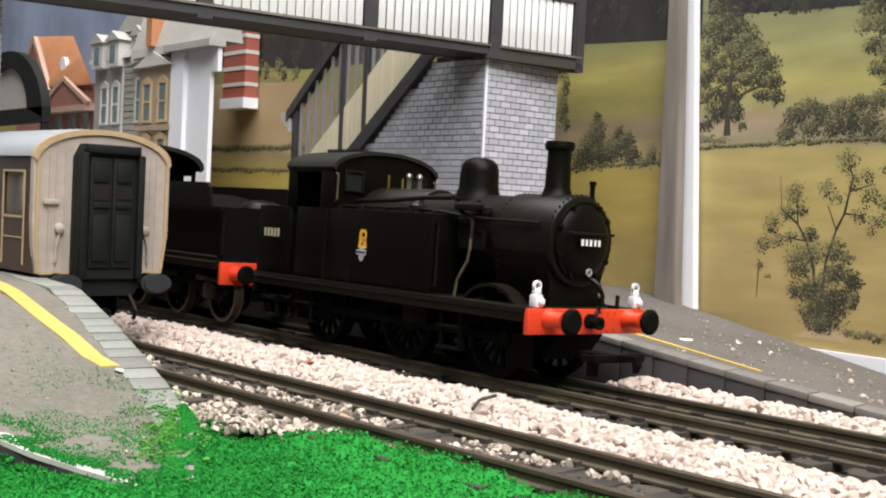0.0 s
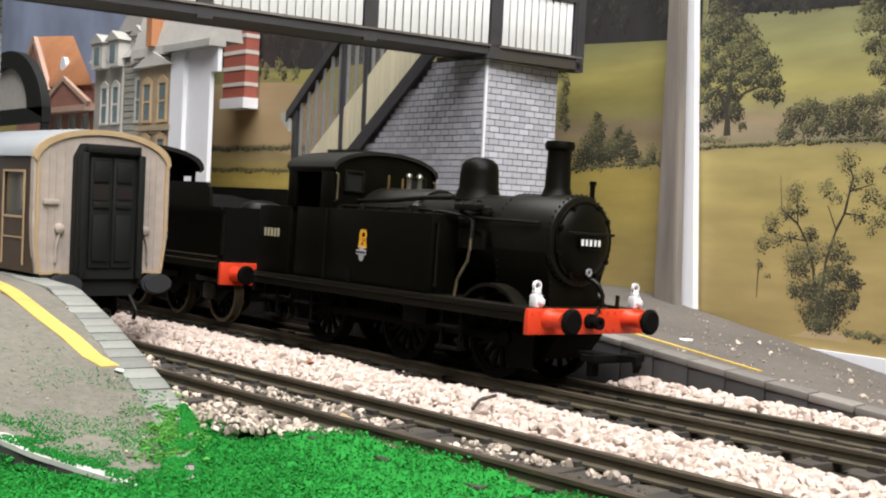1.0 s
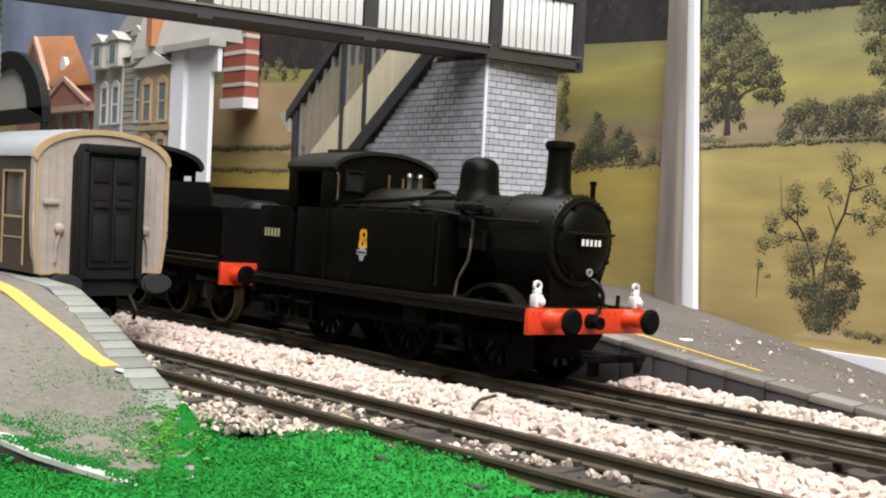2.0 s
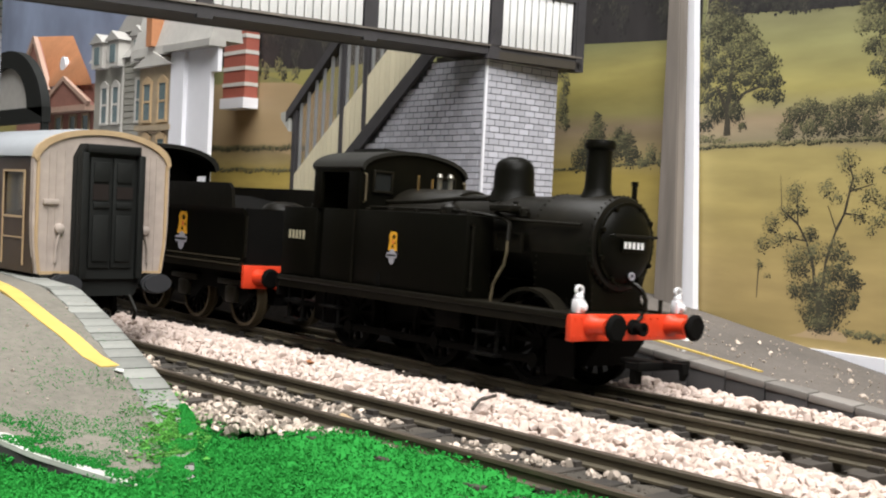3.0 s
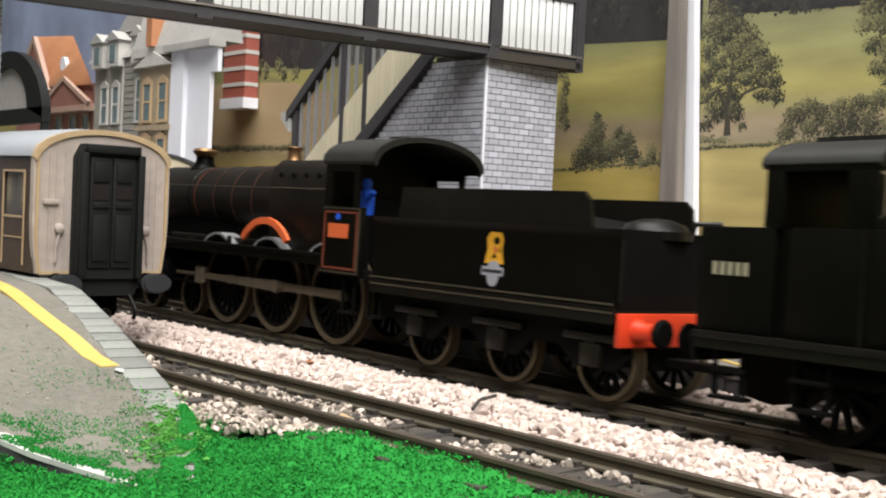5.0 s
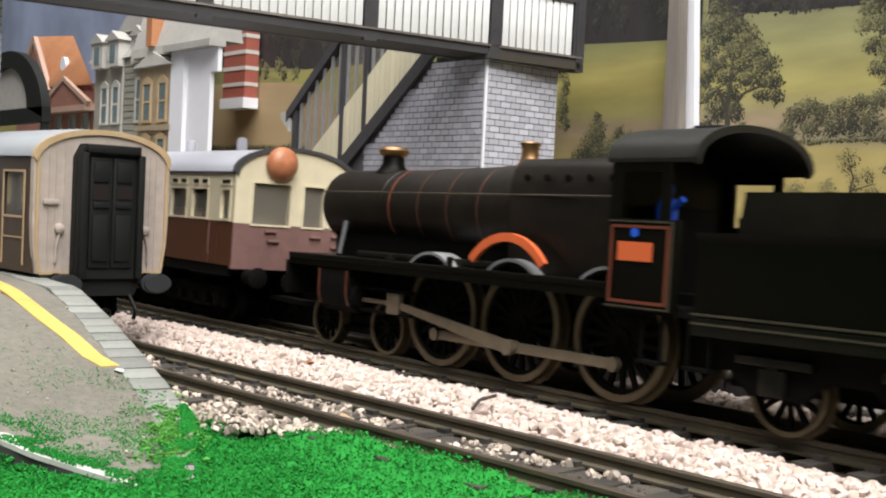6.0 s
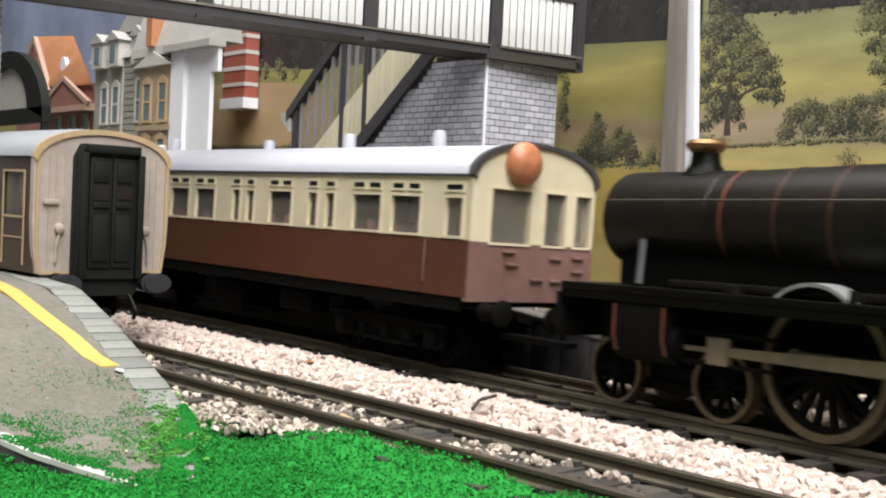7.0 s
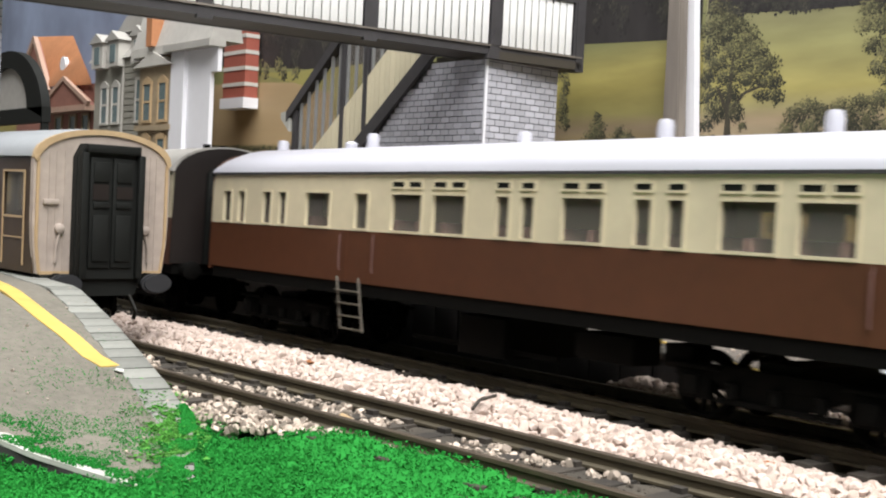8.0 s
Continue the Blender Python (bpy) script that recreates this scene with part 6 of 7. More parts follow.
def red_house():
    t = thing("house", "low-relief red brick model house with orange tiled roof", "house", "houses behind the station")
    OX[0] = 0
    hbox(t, "wall", HOUSERED, -566, -446, 78, 108, 0, 92, label="printed red brick wall")
    bm = B()
    lo = [bm.verts.new(p) for p in ((-512, 76, 93), (-446, 76, 91), (-523, 95, 124), (-590, 95, 129))]
    up = [bm.verts.new(v.co + Vector((0, 0, 2))) for v in lo]
    bm.faces.new(lo)
    bm.faces.new(up[::-1])
    for i in range(4):
        bm.faces.new((lo[i], up[i], up[(i + 1) % 4], lo[(i + 1) % 4]))
    part("roof", bm, ROOFTILE, t, "orange tiled roof")
    bm = B()
    prism(bm, [(-566, 90), (-535, 122), (-533, 122), (-510, 92), (-512, 90)], "xz", 76.5, 79)
    part("gable", bm, HOUSERED, t, "red gable")
    bm = B()
    prism(bm, [(-569, 90), (-535, 124), (-533, 124), (-534, 121), (-566, 90)], "xz", 75, 77.5)
    prism(bm, [(-533, 124), (-506, 91), (-509, 91), (-535, 121)], "xz", 75, 77.5)
    part("bargeboard", bm, BARGE, t, "dull pinkish bargeboards")
    bm = B()
    prism(bm, [(-508, 80), (-474, 94), (-443, 80)], "xz", 72, 77.8)
    part("porch_gable", bm, HOUSERED, t, "low red gable")
    bm = B()
    prism(bm, [(-510, 79.5), (-474, 94), (-474, 96.5), (-512, 81.5)], "xz", 71, 73)
    prism(bm, [(-474, 94), (-440, 79.5), (-438, 81.5), (-474, 96.5)], "xz", 71, 73)
    box(bm, -509, -441, 71, 78, 77, 80)
    part("bargeboard", bm, BARGE, t, "dull pinkish bargeboards")
    bm = B()
    lathe(bm, [(4.2, -1.5), (4.2, 0.5), (3.2, 1.2)], (-500, 82, 106), "y", 18)
    part("roof_patch", bm, CARDW, t, "white spot on the roof")
    for x in (-495, -474, -456):
        sash(t, x, 58, 8, 17, 78, trim=HOUSESTONE)
    return t


def grey_house():
    t = thing("house", "low-relief grey-green boarded model house with pale bay and slate roof", "house", "houses behind the station")
    OX[0] = 0
    hbox(t, "wall", HOUSEGRN, -441, -372, 76, 90, 0, 104, label="grey-green boarded wall")
    each("board", HOUSEGRN, t, [(-405, -372, 75.6, 76, 40 + 3.2 * k, 42.6 + 3.2 * k) for k in range(20)])
    hbox(t, "corner_board", HOUSETRIM, -405.5, -403.5, 75.2, 76, 0, 104)
    bm = B()
    prism(bm, [(74, 102), (86, 118), (106, 118), (108, 102)], "yz", -446, -370)
    part("roof", bm, SLATE, t, "pale mansard roof")
    bm = B()
    prism(bm, [(-420, 116), (-408, 124), (-384, 124), (-374, 116)], "xz", 78, 104)
    part("roof_top", bm, SLATE, t)
    for x in (-430, -410, -381):
        hbox(t, "dormer", HOUSETRIM, x - 7, x + 7, 72, 82, 98, 112, label="pale dormer")
        bm = B()
        prism(bm, [(x - 9, 111), (x, 116), (x + 9, 111)], "xz", 71, 84)
        part("dormer_roof", bm, SLATE, t)
        hbox(t, "pane", HWIN, x - 3, x + 3, 71.6, 72, 100, 109)
    for x in (-427, -413):
        sash(t, x, 70, 7, 18, 76, True)
    sash(t, -383, 70, 8, 20, 75.6)
    # stone bay
    hbox(t, "bay", HOUSESTONE, -372, -337, 70, 78, 0, 96, label="buff stone bay with paired arched windows")
    for z in (69, 43):
        for x in (-362.5, -346):
            sash(t, x, z, 7.4, 17, 70, True, TAN)
        hbox(t, "sill", HOUSESTONE, -373.5, -335.5, 68.5, 70, z - 5, z - 2.5)
    bm = B()
    prism(bm, [(-375, 94), (-354, 101), (-334, 94)], "xz", 67.5, 72)
    part("pediment", bm, HOUSETRIM, t, "pale pediment")
    hbox(t, "cornice", HOUSETRIM, -376, -334, 68, 74, 99, 103)
    bm = B()
    prism(bm, [(68, 102), (74, 122), (80, 122), (84, 102)], "yz", -378, -298)
    part("roof", bm, SLATE, t, "pale slate mansard")
    hbox(t, "gable_strip", ROOFTILE, -358, -352, 66, 74, 103, 122, label="orange strip")
    # plain card end
    hbox(t, "card_end", CARDW, -337, -324, 69, 73, 0, 99, label="plain white card return")
    hbox(t, "card_back", CARDW, -324.2, -302.5, 71, 73, 0, 88.5, label="plain white card flap")
    hbox(t, "card_back", CARDW, -324.2, -296, 71, 73, 88.5, 99)
    hbox(t, "card_cornice", SLATE, -340, -295, 66, 74, 99, 102)
    return t


def chimney_stack():
    t = thing("chimney_stack", "red chimney stack with white bands fixed to the backscene", "chimney")
    OX[0] = 0
    hbox(t, "shaft", CHIMRED, -352, -331, 104, 111, 80, 130, label="red brick shaft")
    for k in range(5):
        z = 87.5 + k * 7.6
        hbox(t, "band", HOUSETRIM, -352.3, -330.7, 103.7, 111, z, z + 1.8, label="white band")
    hbox(t, "base", CARDW, -353, -330, 103, 111, 77, 82, label="white base")
    return t


def arch_canopy():
    t = thing("arched_canopy", "dark arched model canopy end behind the coach", "canopy")
    OX[0] = 0
    bm = B()
    c = (-410, 66)
    n = 20
    out = [(c[0] + 50 * math.cos(math.pi * i / n), c[1] + 33 * math.sin(math.pi * i / n)) for i in range(n + 1)]
    inn = [(c[0] + 30 * math.cos(math.pi * i / n), c[1] + 20 * math.sin(math.pi * i / n) + 5) for i in range(n + 1)]
    prism(bm, out + inn[::-1], "xz", 19, 23)
    box(bm, c[0] - 50, c[0] + 50, 19, 23, 64, 71)
    part("arch", bm, GANG, t, "dark arched end screen")
    bm = B()
    prism(bm, inn, "xz", 21, 21.4)
    part("pane", bm, SLATE, t, "dusty grey glazing")
    each("column", GANG, t, [(x - 1.5, x + 1.5, 19.5, 22.5, 12, 66) for x in (-458, -362)], "dark column")
    return t


# ---- printed backscene: a flat sheet with flat printed shapes on it ----
def printed(name, pts, mat, lay, parent):
    bm = B()
    prism(bm, pts, "xz", 112.0 - 0.1 * lay, 112.04)
    return part(name, bm, mat, parent)


TONES = {}


def tones():
    """Printed leaf colours, from deep shade to lit tops, and those of the far wood."""
    if not TONES:
        for k, c in enumerate(((0.034, 0.034, 0.022), (0.068, 0.066, 0.037), (0.125, 0.12, 0.062), (0.22, 0.205, 0.1))):
            TONES[k] = material("printed_leaf_tone", c, 0.6, 0, 0.4, 500, 120, 0.0, island=0.3)
        for k, c in enumerate(((0.027, 0.025, 0.025), (0.036, 0.033, 0.032), (0.047, 0.044, 0.039), (0.062, 0.059, 0.046))):
            TONES["wood", k] = material("printed_wood_tone", c, 0.6, 0, 0.4, 500, 120, 0.0, island=0.3)
    return TONES


def foliage(name, clumps, parent, seed, size=0.55, dens=1.0, lit=0.0, tall=1.0, key=None):
    """Printed foliage: clumps of small flat leaf blots, lit from the upper left. clumps: x, z, half width, half height."""
    rng = np.random.default_rng(seed)
    V, F = [[] for _ in range(4)], [[] for _ in range(4)]
    for x, z, rx, rz in clumps:
        n = int(dens * 4.6 * rx * rz / (size * size)) + 6
        own = lit + rng.uniform(-0.3, 0.35)
        for _ in range(n):
            a, d = rng.uniform(0, 6.283), rng.random() ** 0.55 * rng.uniform(0.6, 1.3)
            u, v = d * math.cos(a), d * math.sin(a)
            light = 0.75 * v - 0.5 * u + rng.normal(0, 0.34) + own
            k = 0 if light < -0.25 else 1 if light < 0.2 else 2 if light < 0.65 else 3
            sz, m = size * rng.uniform(0.4, 1.1) * (1.15 if k == 0 else 1.0), 6
            y = 111.955 - 0.012 * k - rng.uniform(0, 0.011)
            px_, pz_, o = x + u * rx, z + v * rz, len(V[k])
            for q in range(m):
                b = 6.283 * q / m
                V[k].append((px_ + sz * rng.uniform(0.5, 1.1) * math.cos(b), y, pz_ + sz * tall * rng.uniform(0.45, 1.0) * math.sin(b)))
            F[k].append(tuple(range(o, o + m)))
    for k in range(4):
        if F[k]:
            me = bpy.data.meshes.new(name)
            me.from_pydata((np.array(V[k]) * MM).tolist(), [], F[k])
            me.materials.append(tones()[(key, k) if key else k])
            ob = new(name, me)
            ob.parent = parent


def limbs(parent, mat, lines):
    """Printed boughs: thin tapering strokes. lines: (start, end, half width at the start)."""
    bm = B()
    for n, ((xa, za), (xb, zb), w) in enumerate(lines):
        d = Vector((zb - za, xa - xb)).normalized()
        y = 111.94 - 0.0004 * n
        bm.faces.new([bm.verts.new((x, y, z)) for x, z in ((xa - w * d.x, za - w * d.y), (xa + w * d.x, za + w * d.y), (xb + 0.6 * w * d.x, zb + 0.6 * w * d.y), (xb - 0.6 * w * d.x, zb - 0.6 * w * d.y))])
    part("trunk_print", bm, mat, parent)


def landscape(name, stops, low, high):
    """Printed fields: colours by height, with long streaks and a soft warp."""
    m = bpy.data.materials.new(name)
    m.use_nodes = True
    nt = m.node_tree
    b = nt.nodes["Principled BSDF"]
    b.inputs["Roughness"].default_value = 0.6
    co, sep = nt.nodes.new("ShaderNodeTexCoord"), nt.nodes.new("ShaderNodeSeparateXYZ")
    nt.links.new(co.outputs["Object"], sep.inputs[0])
    last = sep.outputs["Z"]
    mp = nt.nodes.new("ShaderNodeMapping")
    mp.inputs["Scale"].default_value = (0.22, 1, 1)
    nt.links.new(co.outputs["Object"], mp.inputs["Vector"])

    def wave(scale, detail):
        n = nt.nodes.new("ShaderNodeTexNoise")
        n.inputs["Scale"].default_value, n.inputs["Detail"].default_value = scale, detail
        nt.links.new(mp.outputs[0], n.inputs["Vector"])
        return n.outputs["Fac"]

    def maths(op, a, x):
        n = nt.nodes.new("ShaderNodeMath")
        n.operation = op
        nt.links.new(a, n.inputs[0])
        if isinstance(x, float):
            n.inputs[1].default_value = x
        else:
            nt.links.new(x, n.inputs[1])
        return n.outputs[0]
    warp = maths("MULTIPLY", maths("SUBTRACT", wave(45.0, 2), 0.5), 0.016)
    h = maths("MULTIPLY", maths("SUBTRACT", maths("ADD", last, warp), low * MM), 1.0 / ((high - low) * MM))
    ramp = nt.nodes.new("ShaderNodeValToRGB")
    el = ramp.color_ramp.elements
    while len(el) < len(stops):
        el.new(0.5)
    for e, (z, c) in zip(el, stops):
        e.position, e.color = (z - low) / (high - low), (1.18 * c[0], 1.15 * c[1], 1.36 * c[2], 1)
    nt.links.new(h, ramp.inputs[0])
    mix = nt.nodes.new("ShaderNodeMix")
    mix.data_type, mix.blend_type = "RGBA", "MULTIPLY"
    mix.inputs[0].default_value = 1.0
    tone = nt.nodes.new("ShaderNodeMapRange")
    tone.inputs[1].default_value, tone.inputs[2].default_value, tone.inputs[3].default_value, tone.inputs[4].default_value = 0.3, 0.7, 0.84, 1.14
    nt.links.new(wave(160.0, 5), tone.inputs[0])
    nt.links.new(ramp.outputs[0], mix.inputs[6])
    nt.links.new(tone.outputs[0], mix.inputs[7])
    nt.links.new(mix.outputs[2], b.inputs["Base Color"])
    return m


def make_backscene():
    st = (0.12, 1.0, 1.0)
    gold, gold2, tan = (0.36, 0.29, 0.09), (0.31, 0.235, 0.08), (0.36, 0.28, 0.15)
    left = landscape("printed_west_fields", [(0, gold2), (28, (0.29, 0.225, 0.06)), (47, (0.36, 0.28, 0.06)), (53, (0.3, 0.24, 0.09)), (62, (0.22, 0.17, 0.09)), (68, (0.22, 0.2, 0.06)), (76, (0.27, 0.235, 0.06)), (81, (0.35, 0.31, 0.085)), (91, (0.2, 0.205, 0.075))], 0.0, 100.0)
    right = landscape("printed_east_fields", [(0, gold2), (18, (0.34, 0.26, 0.09)), (36, gold), (54, (0.37, 0.31, 0.1)), (58, (0.26, 0.225, 0.12)), (62, tan), (68, (0.31, 0.28, 0.11)), (74, (0.37, 0.33, 0.095)), (86, (0.275, 0.27, 0.1)), (95, (0.24, 0.235, 0.1))], 0.0, 100.0)
    field3 = material("printed_tan_field", (0.44, 0.32, 0.18), 0.6, 0, 0.2, 90, 25, 0.0, stretch=st)
    green = material("printed_green_field", (0.36, 0.33, 0.11), 0.6, 0, 0.3, 60, 22, 0.0, stretch=st)
    wood = material("printed_dark_wood", (0.036, 0.032, 0.032), 0.6, 0, 0.5, 160, 50, 0.0, stretch=(1.0, 1.0, 0.35))
    sky = material("printed_sky", (0.26, 0.31, 0.44), 0.6, 0, 0.5, 30, 9, 0.0)
    bark = material("printed_bark", (0.055, 0.047, 0.032), 0.6, 0, 0.3, 300, 80, 0.0)
    t = thing("printed_backscene", "printed paper backscene of golden fields, woods and trees", "backscene")
    OX[0] = 0
    bm = B()
    box(bm, -1000, -69.0, 112, 114, -5, 190)
    part("sheet", bm, left, t, "printed landscape sheet")
    bm = B()
    box(bm, -68.8, 330, 112, 114, 0.2, 190)
    part("sheet", bm, right, t, "printed landscape sheet")
    bm = B()
    box(bm, -1000, 400, 114, 116, -6, 195)
    part("backing", bm, CARDW, t, "white backing board")
    bm = B()
    box(bm, -62, 330, 110.6, 111.9, -6, 0.8)
    part("skirting", bm, STRIPW, t, "white strip along the foot of the sheet")
    printed("sky_print", [(-1000, 95), (-430, 100), (-430, 190), (-1000, 190)], sky, 0.3, t)
    printed("wood_print", [(-430, 104), (-337, 97.5), (-291, 93.5), (-125, 91.3), (-84, 89.5), (-70, 89.2), (-70, 190), (-430, 190)], wood, 0.3, t)
    printed("field_print", [(-420, 60), (-334, 60), (-297, 54.5), (-260, 57), (-270, 82), (-300, 88), (-337, 90), (-420, 92)], field3, 0.3, t)
    printed("field_print", [(-340, 95.5), (-315, 93.5), (-291, 93), (-240, 93), (-240, 80), (-281, 84), (-300, 88)], green, 0.45, t)
    printed("wood_print", [(-68, 96), (-53, 94.9), (-36, 93.9), (-18.7, 93.4), (330, 96), (330, 190), (-68, 190)], wood, 0.3, t)
    rng = random.Random(77)
    # the far wood: upright dark crowns, with a paler ragged edge
    foliage("wood_edge_print", [(x + rng.uniform(-2, 2), rng.uniform(96, 112), 3.4, 5) for x in range(-345, -262, 4)], t, 101, 0.9, 0.5, 0.1, 1.5, "wood")
    foliage("wood_edge_print", [(x + rng.uniform(-2, 2), 97 + rng.uniform(0, 10), 2.2, 4.5) for x in range(-128, -72, 3)], t, 102, 0.7, 0.5, 0.1, 1.5, "wood")
    foliage("wood_edge_print", [(x, 96.2 - 0.04 * (x + 68) + rng.uniform(0, 3), 1.6, 2) for x in range(-66, 6, 2)], t, 103, 0.5, 0.7, 0.1, 1.3, "wood")
    foliage("bush_print", [(-331, 97, 2.6, 3.4), (-325, 95, 3, 4), (-314, 96.5, 3, 4), (-309, 92.5, 3, 3), (-299, 92, 3, 3)], t, 16, 0.8, 0.9, 0.2)
    foliage("hedge_print", [(x, 58.5 + 0.4 * math.sin(x), 3.4, 1.5) for x in range(-410, -285, 5)], t, 5, 0.5, 0.8, -0.1)
    foliage("hedge_print", [(x, 48 + 0.4 * math.sin(x), 3.4, 1.3) for x in range(-410, -285, 5)], t, 6, 0.5, 0.6, 0.1)
    # hedge trees of the west sheet
    foliage("hedge_print", [(-113, 56, 4.5, 6.5), (-110.5, 61, 3.6, 5.5), (-108, 54, 5, 4.5), (-111, 66.5, 1.6, 2.2), (-103, 56, 4.6, 4.8), (-97.5, 57, 4, 4.6), (-95, 53.5, 3.8, 3.2), (-118, 53, 3.6, 4), (-101, 61, 2.4, 2.4)], t, 3, 0.4, 0.9, -0.2)
    foliage("hedge_print", [(-87, 54, 2, 3.6), (-90, 51.6, 2.4, 1.8), (-82, 52.5, 2.6, 2.4), (-76, 52, 3, 2)], t, 15, 0.5, 0.9, 0.1)
    foliage("tree_print", [(-127, 70, 2.4, 6), (-126, 78, 2, 4), (-129, 84, 3, 4), (-125, 65, 1.6, 3)], t, 14, 0.42, 0.8, 0.0)
    foliage("field_edge_print", [(x, 50.8 + 0.06 * (x + 100), 3, 0.5) for x in range(-132, -70, 4)], t, 62, 0.45, 0.7, 0.3)
    # large oak: boughs of leaves with gaps, over a short trunk
    limbs(t, bark, [((-58.6, 59.5), (-58.8, 66), 1.3), ((-58.8, 66), (-53, 72), 0.7), ((-58.8, 66), (-63, 74), 0.8), ((-53, 72), (-46, 74), 0.5), ((-58.8, 66), (-58, 82), 0.8)])
    foliage("oak_print", [(-64, 97, 4.6, 2.6), (-60, 94, 5, 3), (-66, 91, 5, 3), (-56.5, 91, 4.4, 2.6), (-62, 88, 4.6, 2.6), (-53, 88, 4.2, 2.8), (-67, 84.5, 3.2, 2.8), (-57.5, 84.5, 5, 2.6), (-50, 83.5, 4.6, 3), (-63.5, 81, 4.4, 2.4), (-54.5, 80, 4.6, 2.4), (-46.5, 79.5, 4.4, 3)], t, 21, 0.4, 0.9, -0.22)
    foliage("oak_print", [(-67, 77, 3.4, 3), (-60, 76.5, 4.6, 2.4), (-51.5, 75.5, 4.8, 2.6), (-44.5, 74.5, 4, 2.4), (-65.5, 71.5, 4, 3), (-58, 71.5, 4.2, 3), (-47, 70.8, 3, 1.8), (-42.2, 70.2, 2.6, 2.4), (-62.5, 66.5, 4.6, 3.2), (-56, 66, 3, 3), (-66.5, 62.6, 3, 2), (-53.4, 62.2, 1.6, 1.4)], t, 22, 0.4, 0.9, -0.4)
    foliage("bush_print", [(-66, 58.6, 3.6, 1.4), (-61, 58.2, 3, 0.9)], t, 23, 0.45, 0.8, 0.4)
    # bushes in a row, tree at the side
    foliage("bush_print", [(-38.5, 60.5, 3.2, 3), (-35.5, 64.5, 4, 3), (-31.5, 66.8, 3.6, 2.6), (-31, 61, 3.4, 3), (-27.5, 64.5, 3, 3), (-24, 62, 3.6, 4), (-22, 66.5, 2.8, 2.4), (-18.6, 62.5, 3.4, 4.4), (-16.5, 67.5, 3, 2.6), (-13, 62, 3, 4.6), (-11, 68, 3, 2.6), (-7, 61, 3.4, 4)], t, 41, 0.36, 0.9, -0.25)
    foliage("field_edge_print", [(x, 56.2 + 0.03 * (x + 66) + 0.3 * math.sin(x * 0.7), 3, 0.55) for x in range(-66, 20, 4)], t, 61, 0.4, 0.8, 0.1)
    foliage("tree_print", [(-14, 93, 4, 4), (-16, 88, 3, 2.4), (-10, 88, 4, 3.4), (-13.5, 82.5, 3, 2.4), (-8, 81, 4, 3.4), (-12, 76.5, 3, 2.2), (-7, 73.5, 4, 3.4), (-10.5, 69, 2, 1.6), (-4, 66, 4, 4), (-3, 88, 4, 5), (-2, 78, 4, 5)], t, 60, 0.42, 0.85, 0.15)
    # airy small tree before the gold field
    limbs(t, bark, [((-24.2, 6), (-26, 16), 0.8), ((-26, 16), (-27.7, 24), 0.6), ((-27.7, 24), (-30, 30), 0.5), ((-30, 30), (-33, 34.6), 0.4), ((-33, 34.6), (-38.4, 38.5), 0.35), ((-24.5, 12), (-23.7, 24.5), 0.6), ((-23.7, 24.5), (-21.1, 33.4), 0.45), ((-21.1, 33.4), (-18.9, 38), 0.45), ((-18.9, 38), (-17, 47.6), 0.4), ((-17, 47.6), (-19, 53), 0.25), ((-18.9, 38), (-13, 37.5), 0.25)])
    limbs(t, bark, [((-17.6, 44), (-11, 46), 0.22), ((-30, 30), (-38, 31), 0.2), ((-45, 24), (-45.2, 13), 0.22), ((-33, 34.6), (-33.6, 44), 0.22), ((-21.1, 33.4), (-24, 40), 0.2), ((-38.4, 38.5), (-39.4, 48), 0.12)])
    foliage("tree_print", [(-24, 11, 7, 4.6), (-24, 7.6, 4.6, 2.6), (-21, 15, 6, 3.4), (-28, 16.5, 4, 3), (-15.5, 20, 3.4, 3), (-14.6, 14.6, 1.6, 2.4), (-20.5, 22, 4, 2.6)], t, 70, 0.34, 0.9, -0.4)
    foliage("tree_print", [(-32, 23.5, 4.4, 5), (-27, 27, 3, 3), (-21, 28, 3.4, 3.4), (-17.4, 26, 2, 1.8), (-33, 16, 2, 2.4), (-29, 32, 2.6, 2.4), (-24, 20, 3, 2)], t, 71, 0.32, 0.55, 0.0)
    foliage("tree_print", [(-34.4, 43, 3.2, 4), (-36.5, 37.5, 3, 2.2), (-41.5, 34, 3.2, 3), (-44, 28.6, 2.6, 2.6), (-39.5, 29.5, 3, 2), (-44.6, 22.6, 1.8, 1.4), (-42, 19.5, 1, 1), (-35, 31, 2.4, 2), (-32, 38.5, 2.4, 2)], t, 72, 0.3, 0.36, 0.25)
    foliage("tree_print", [(-18.7, 52, 3, 3.4), (-24.6, 44.5, 2.6, 2.6), (-21, 42, 2.4, 1.8), (-13, 48, 2, 2), (-11.3, 42.6, 3, 3), (-14.5, 37.5, 2.6, 2.2), (-9, 36.6, 2.6, 2.2), (-7, 41, 2.4, 2.6), (-11, 33.5, 1.6, 1.6), (-8, 50, 1.4, 1.2), (-16.5, 46, 2, 2.4)], t, 73, 0.3, 0.36, 0.2)
    printed("path_print", [(-34, 3.4), (-30, 4.6), (-27, 6.4), (-24, 6), (-20, 6.6), (-16, 5.4), (-16, 3.6)], field3, 0.3, t)
    foliage("undergrowth_print", [(x, 6 + 0.6 * math.sin(x), 2, 1.1) for x in range(-16, 30, 3)], t, 90, 0.4, 0.8, 0.35)
    return t


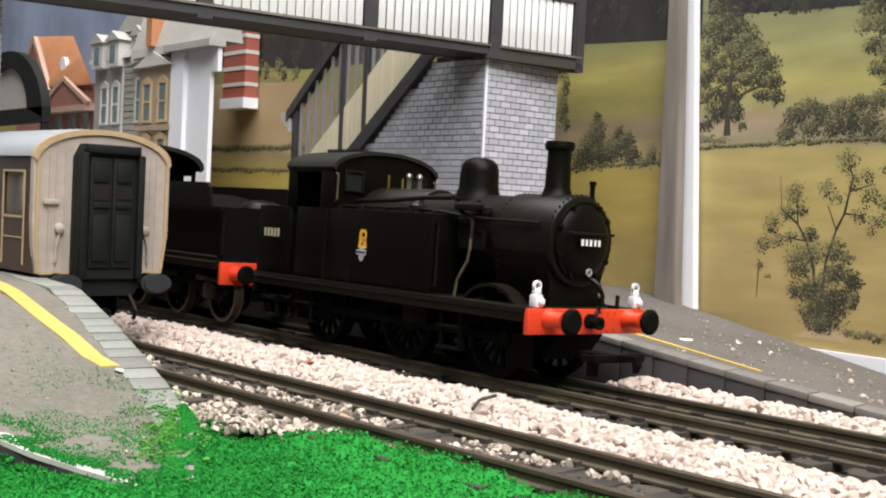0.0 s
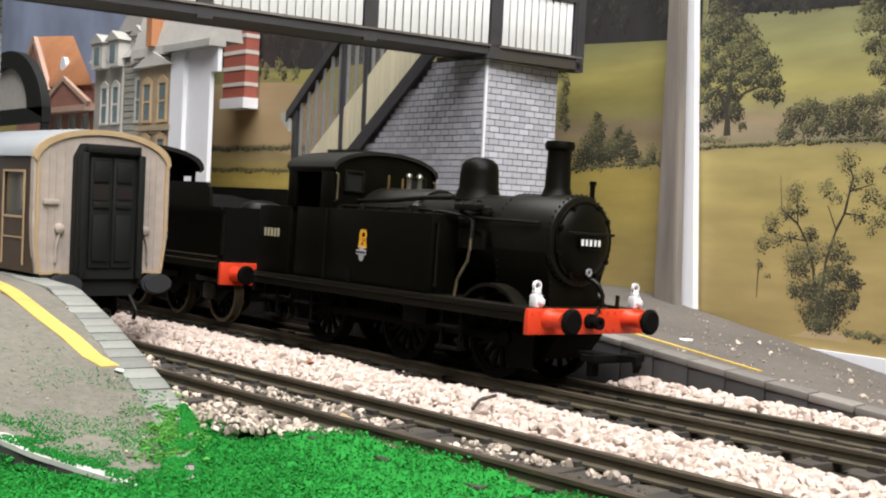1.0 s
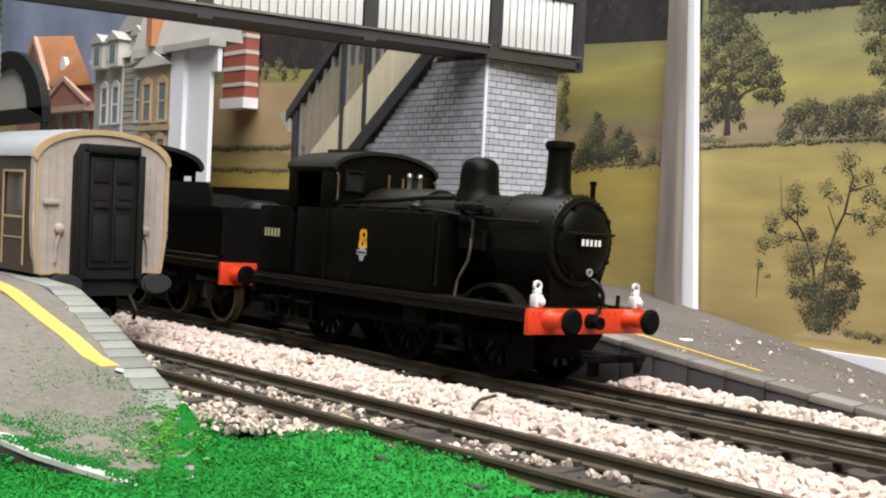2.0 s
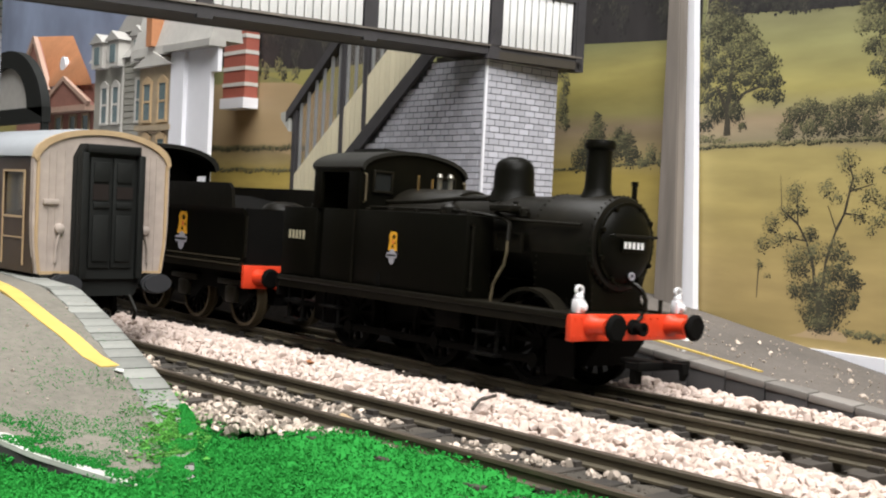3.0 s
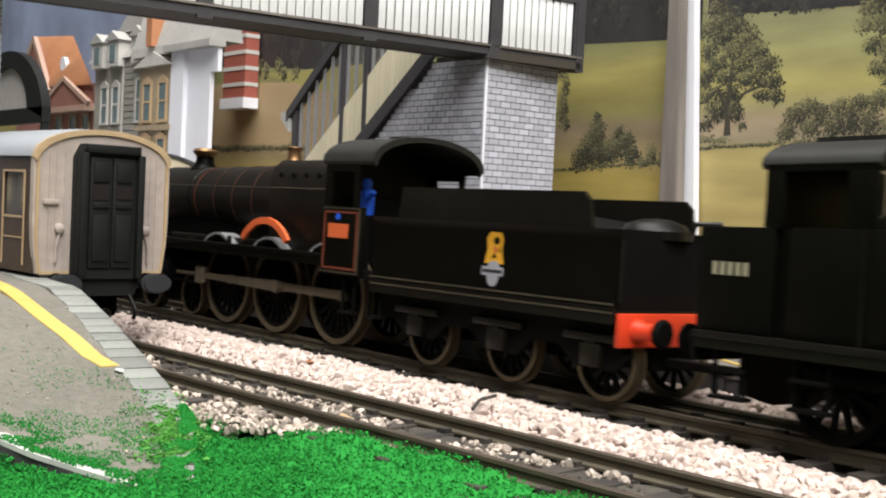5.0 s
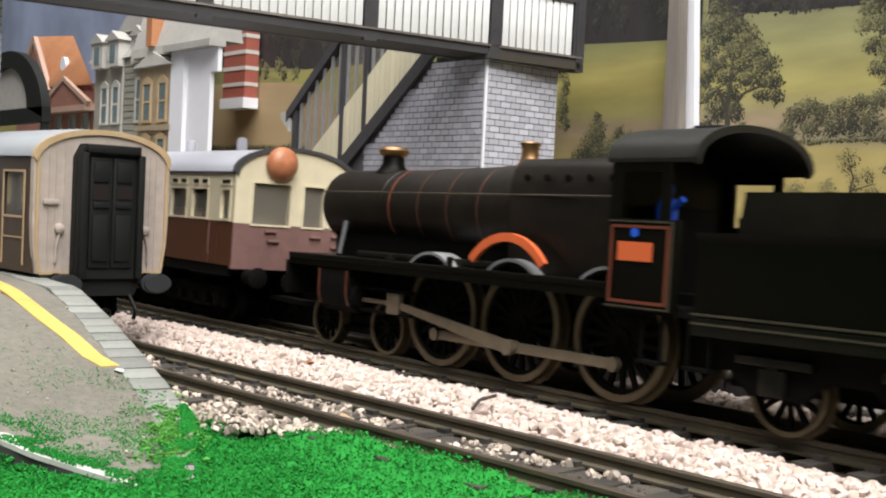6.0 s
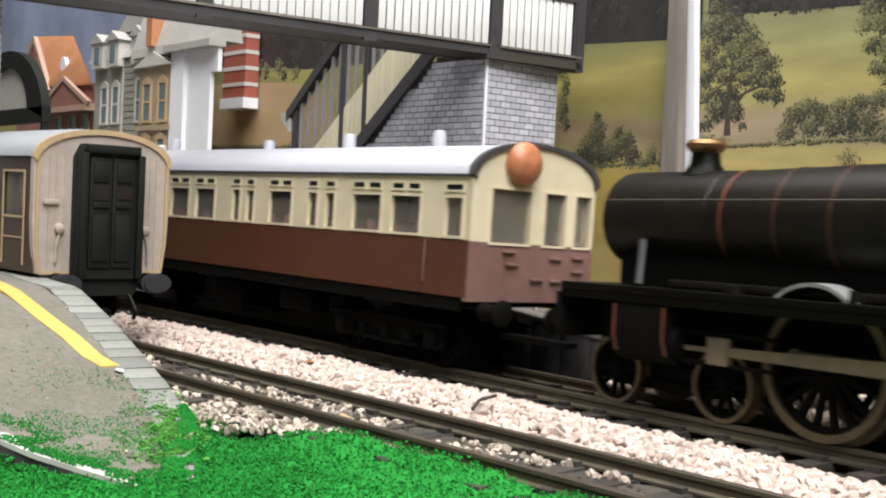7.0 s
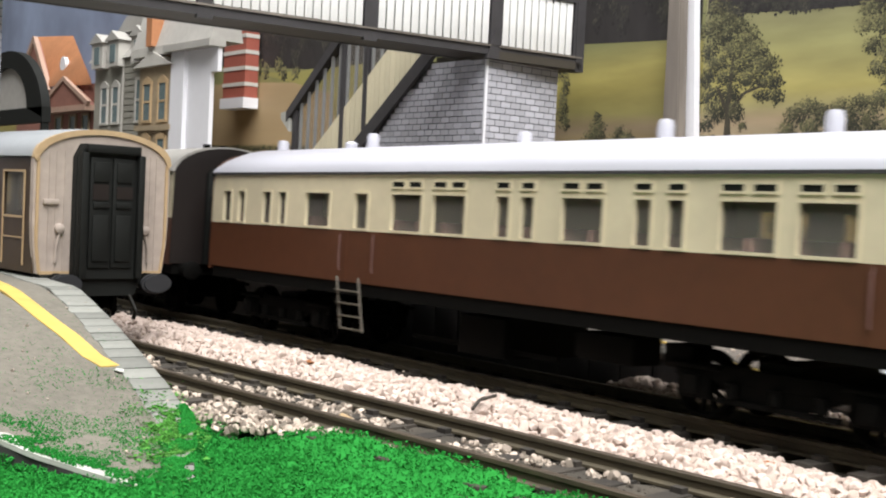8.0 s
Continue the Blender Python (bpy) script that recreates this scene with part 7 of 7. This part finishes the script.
def make_post():
    bm = B()
    vs = box(bm, -76.4, -67.8, 104, 108, -5, 150)
    for v in vs:
        if v.co.z > 0:
            v.co.x -= 0.6 if v.co.x < -72 else 6.5
    bmesh.ops.bevel(bm, geom=list(bm.edges), offset=0.35, segments=2, affect="EDGES")
    solid("wooden_post", bm, POSTW, "rough grey wooden batten standing before the backscene", "post")
    bm = B()
    for v in box(bm, -69.6, -64.4, 108.6, 111.2, -5, 160):
        v.co.x -= 0.062 * v.co.z
    solid("white_strip", bm, STRIPW, "white plastic strip covering the backscene joint", "strip")


# ---- build ----
make_track("main model railway track with dark sleepers", main_y, main_z, CANT, -640, 330)
make_track("near model railway track with rusty rails", near_y, lambda x: 0.0, 0.0, -420, 240)
make_trackbed()
make_ballast()
near_platform()
far_platform()
make_grass()
flock_patch()
make_litter()
footbridge()
standing_coach()
red_house()
grey_house()
chimney_stack()
arch_canopy()
make_backscene()
make_post()
tank_engine()
tender()
mixed_engine()
autocoach()
second_coach()


# ---- movement ----
TRAVEL = [(0, 0), (1.7, 0), (2.2, 0.3), (2.5, 1.6), (2.8, 5.0), (3.0, 11.2), (3.5, 31.6), (4.0, 61.8), (4.5, 98.0), (4.7, 113.9), (5.25, 161.0), (5.8, 211.0), (6.0, 229.2), (6.5, 275.0), (7.0, 322.6), (7.5, 372.8), (8.0, 424.8)]


def travelled(t):
    """Monotone cubic through TRAVEL."""
    n = len(TRAVEL)
    d = [(TRAVEL[i + 1][1] - TRAVEL[i][1]) / (TRAVEL[i + 1][0] - TRAVEL[i][0]) for i in range(n - 1)]
    m = [d[0]] + [0 if d[i - 1] * d[i] <= 0 else 2 * d[i - 1] * d[i] / (d[i - 1] + d[i]) for i in range(1, n - 1)] + [d[-1]]
    for i in range(n - 1):
        t0, t1 = TRAVEL[i][0], TRAVEL[i + 1][0]
        if t <= t1 or i == n - 2:
            h = t1 - t0
            u = (t - t0) / h
            return ((2 * u ** 3 - 3 * u ** 2 + 1) * TRAVEL[i][1] + (u ** 3 - 2 * u ** 2 + u) * h * m[i] + (-2 * u ** 3 + 3 * u ** 2) * TRAVEL[i + 1][1] + (u ** 3 - u ** 2) * h * m[i + 1])


CRANK0 = 3.2


def motions():
    coarse = [i * 0.1 for i in range(81)]
    fine = [i / 15 for i in range(121)]
    for ob, ref, half in MOVERS:
        rows = []
        for t in coarse:
            s = travelled(t)
            a, b = ref + s + half, ref + s - half
            head = math.atan2(main_y(a) - main_y(b), a - b)
            tilt = math.atan2(main_z(a) - main_z(b), a - b)
            rows.append((t, P(ref + s, (main_y(a) + main_y(b)) / 2, (main_z(a) + main_z(b)) / 2, -math.degrees(CANT), -math.degrees(tilt), math.degrees(head))))
        walk(ob, rows)
    for w, x, r, phase in WHEELS:
        walk(w, [(t, P(x, 0, r, 0, math.degrees(travelled(t) / r + CRANK0), 0)) for t in fine])
    for rod, x, z, c, kind, r in RODS:
        rows = []
        for t in fine:
            a = travelled(t) / r + CRANK0
            px, pz = x - c * math.cos(a), z + c * math.sin(a)
            if kind == "con" or kind == "cross":
                zc = 12.2
                lean = math.asin((pz - zc) / 38)
                if kind == "con":
                    rows.append((t, P(px, 0, pz, 0, -math.degrees(lean), 0)))
                else:
                    rows.append((t, P(px - 38 * math.cos(lean), 0, zc)))
            else:
                rows.append((t, P(px, 0, pz)))
        walk(rod, rows)


motions()
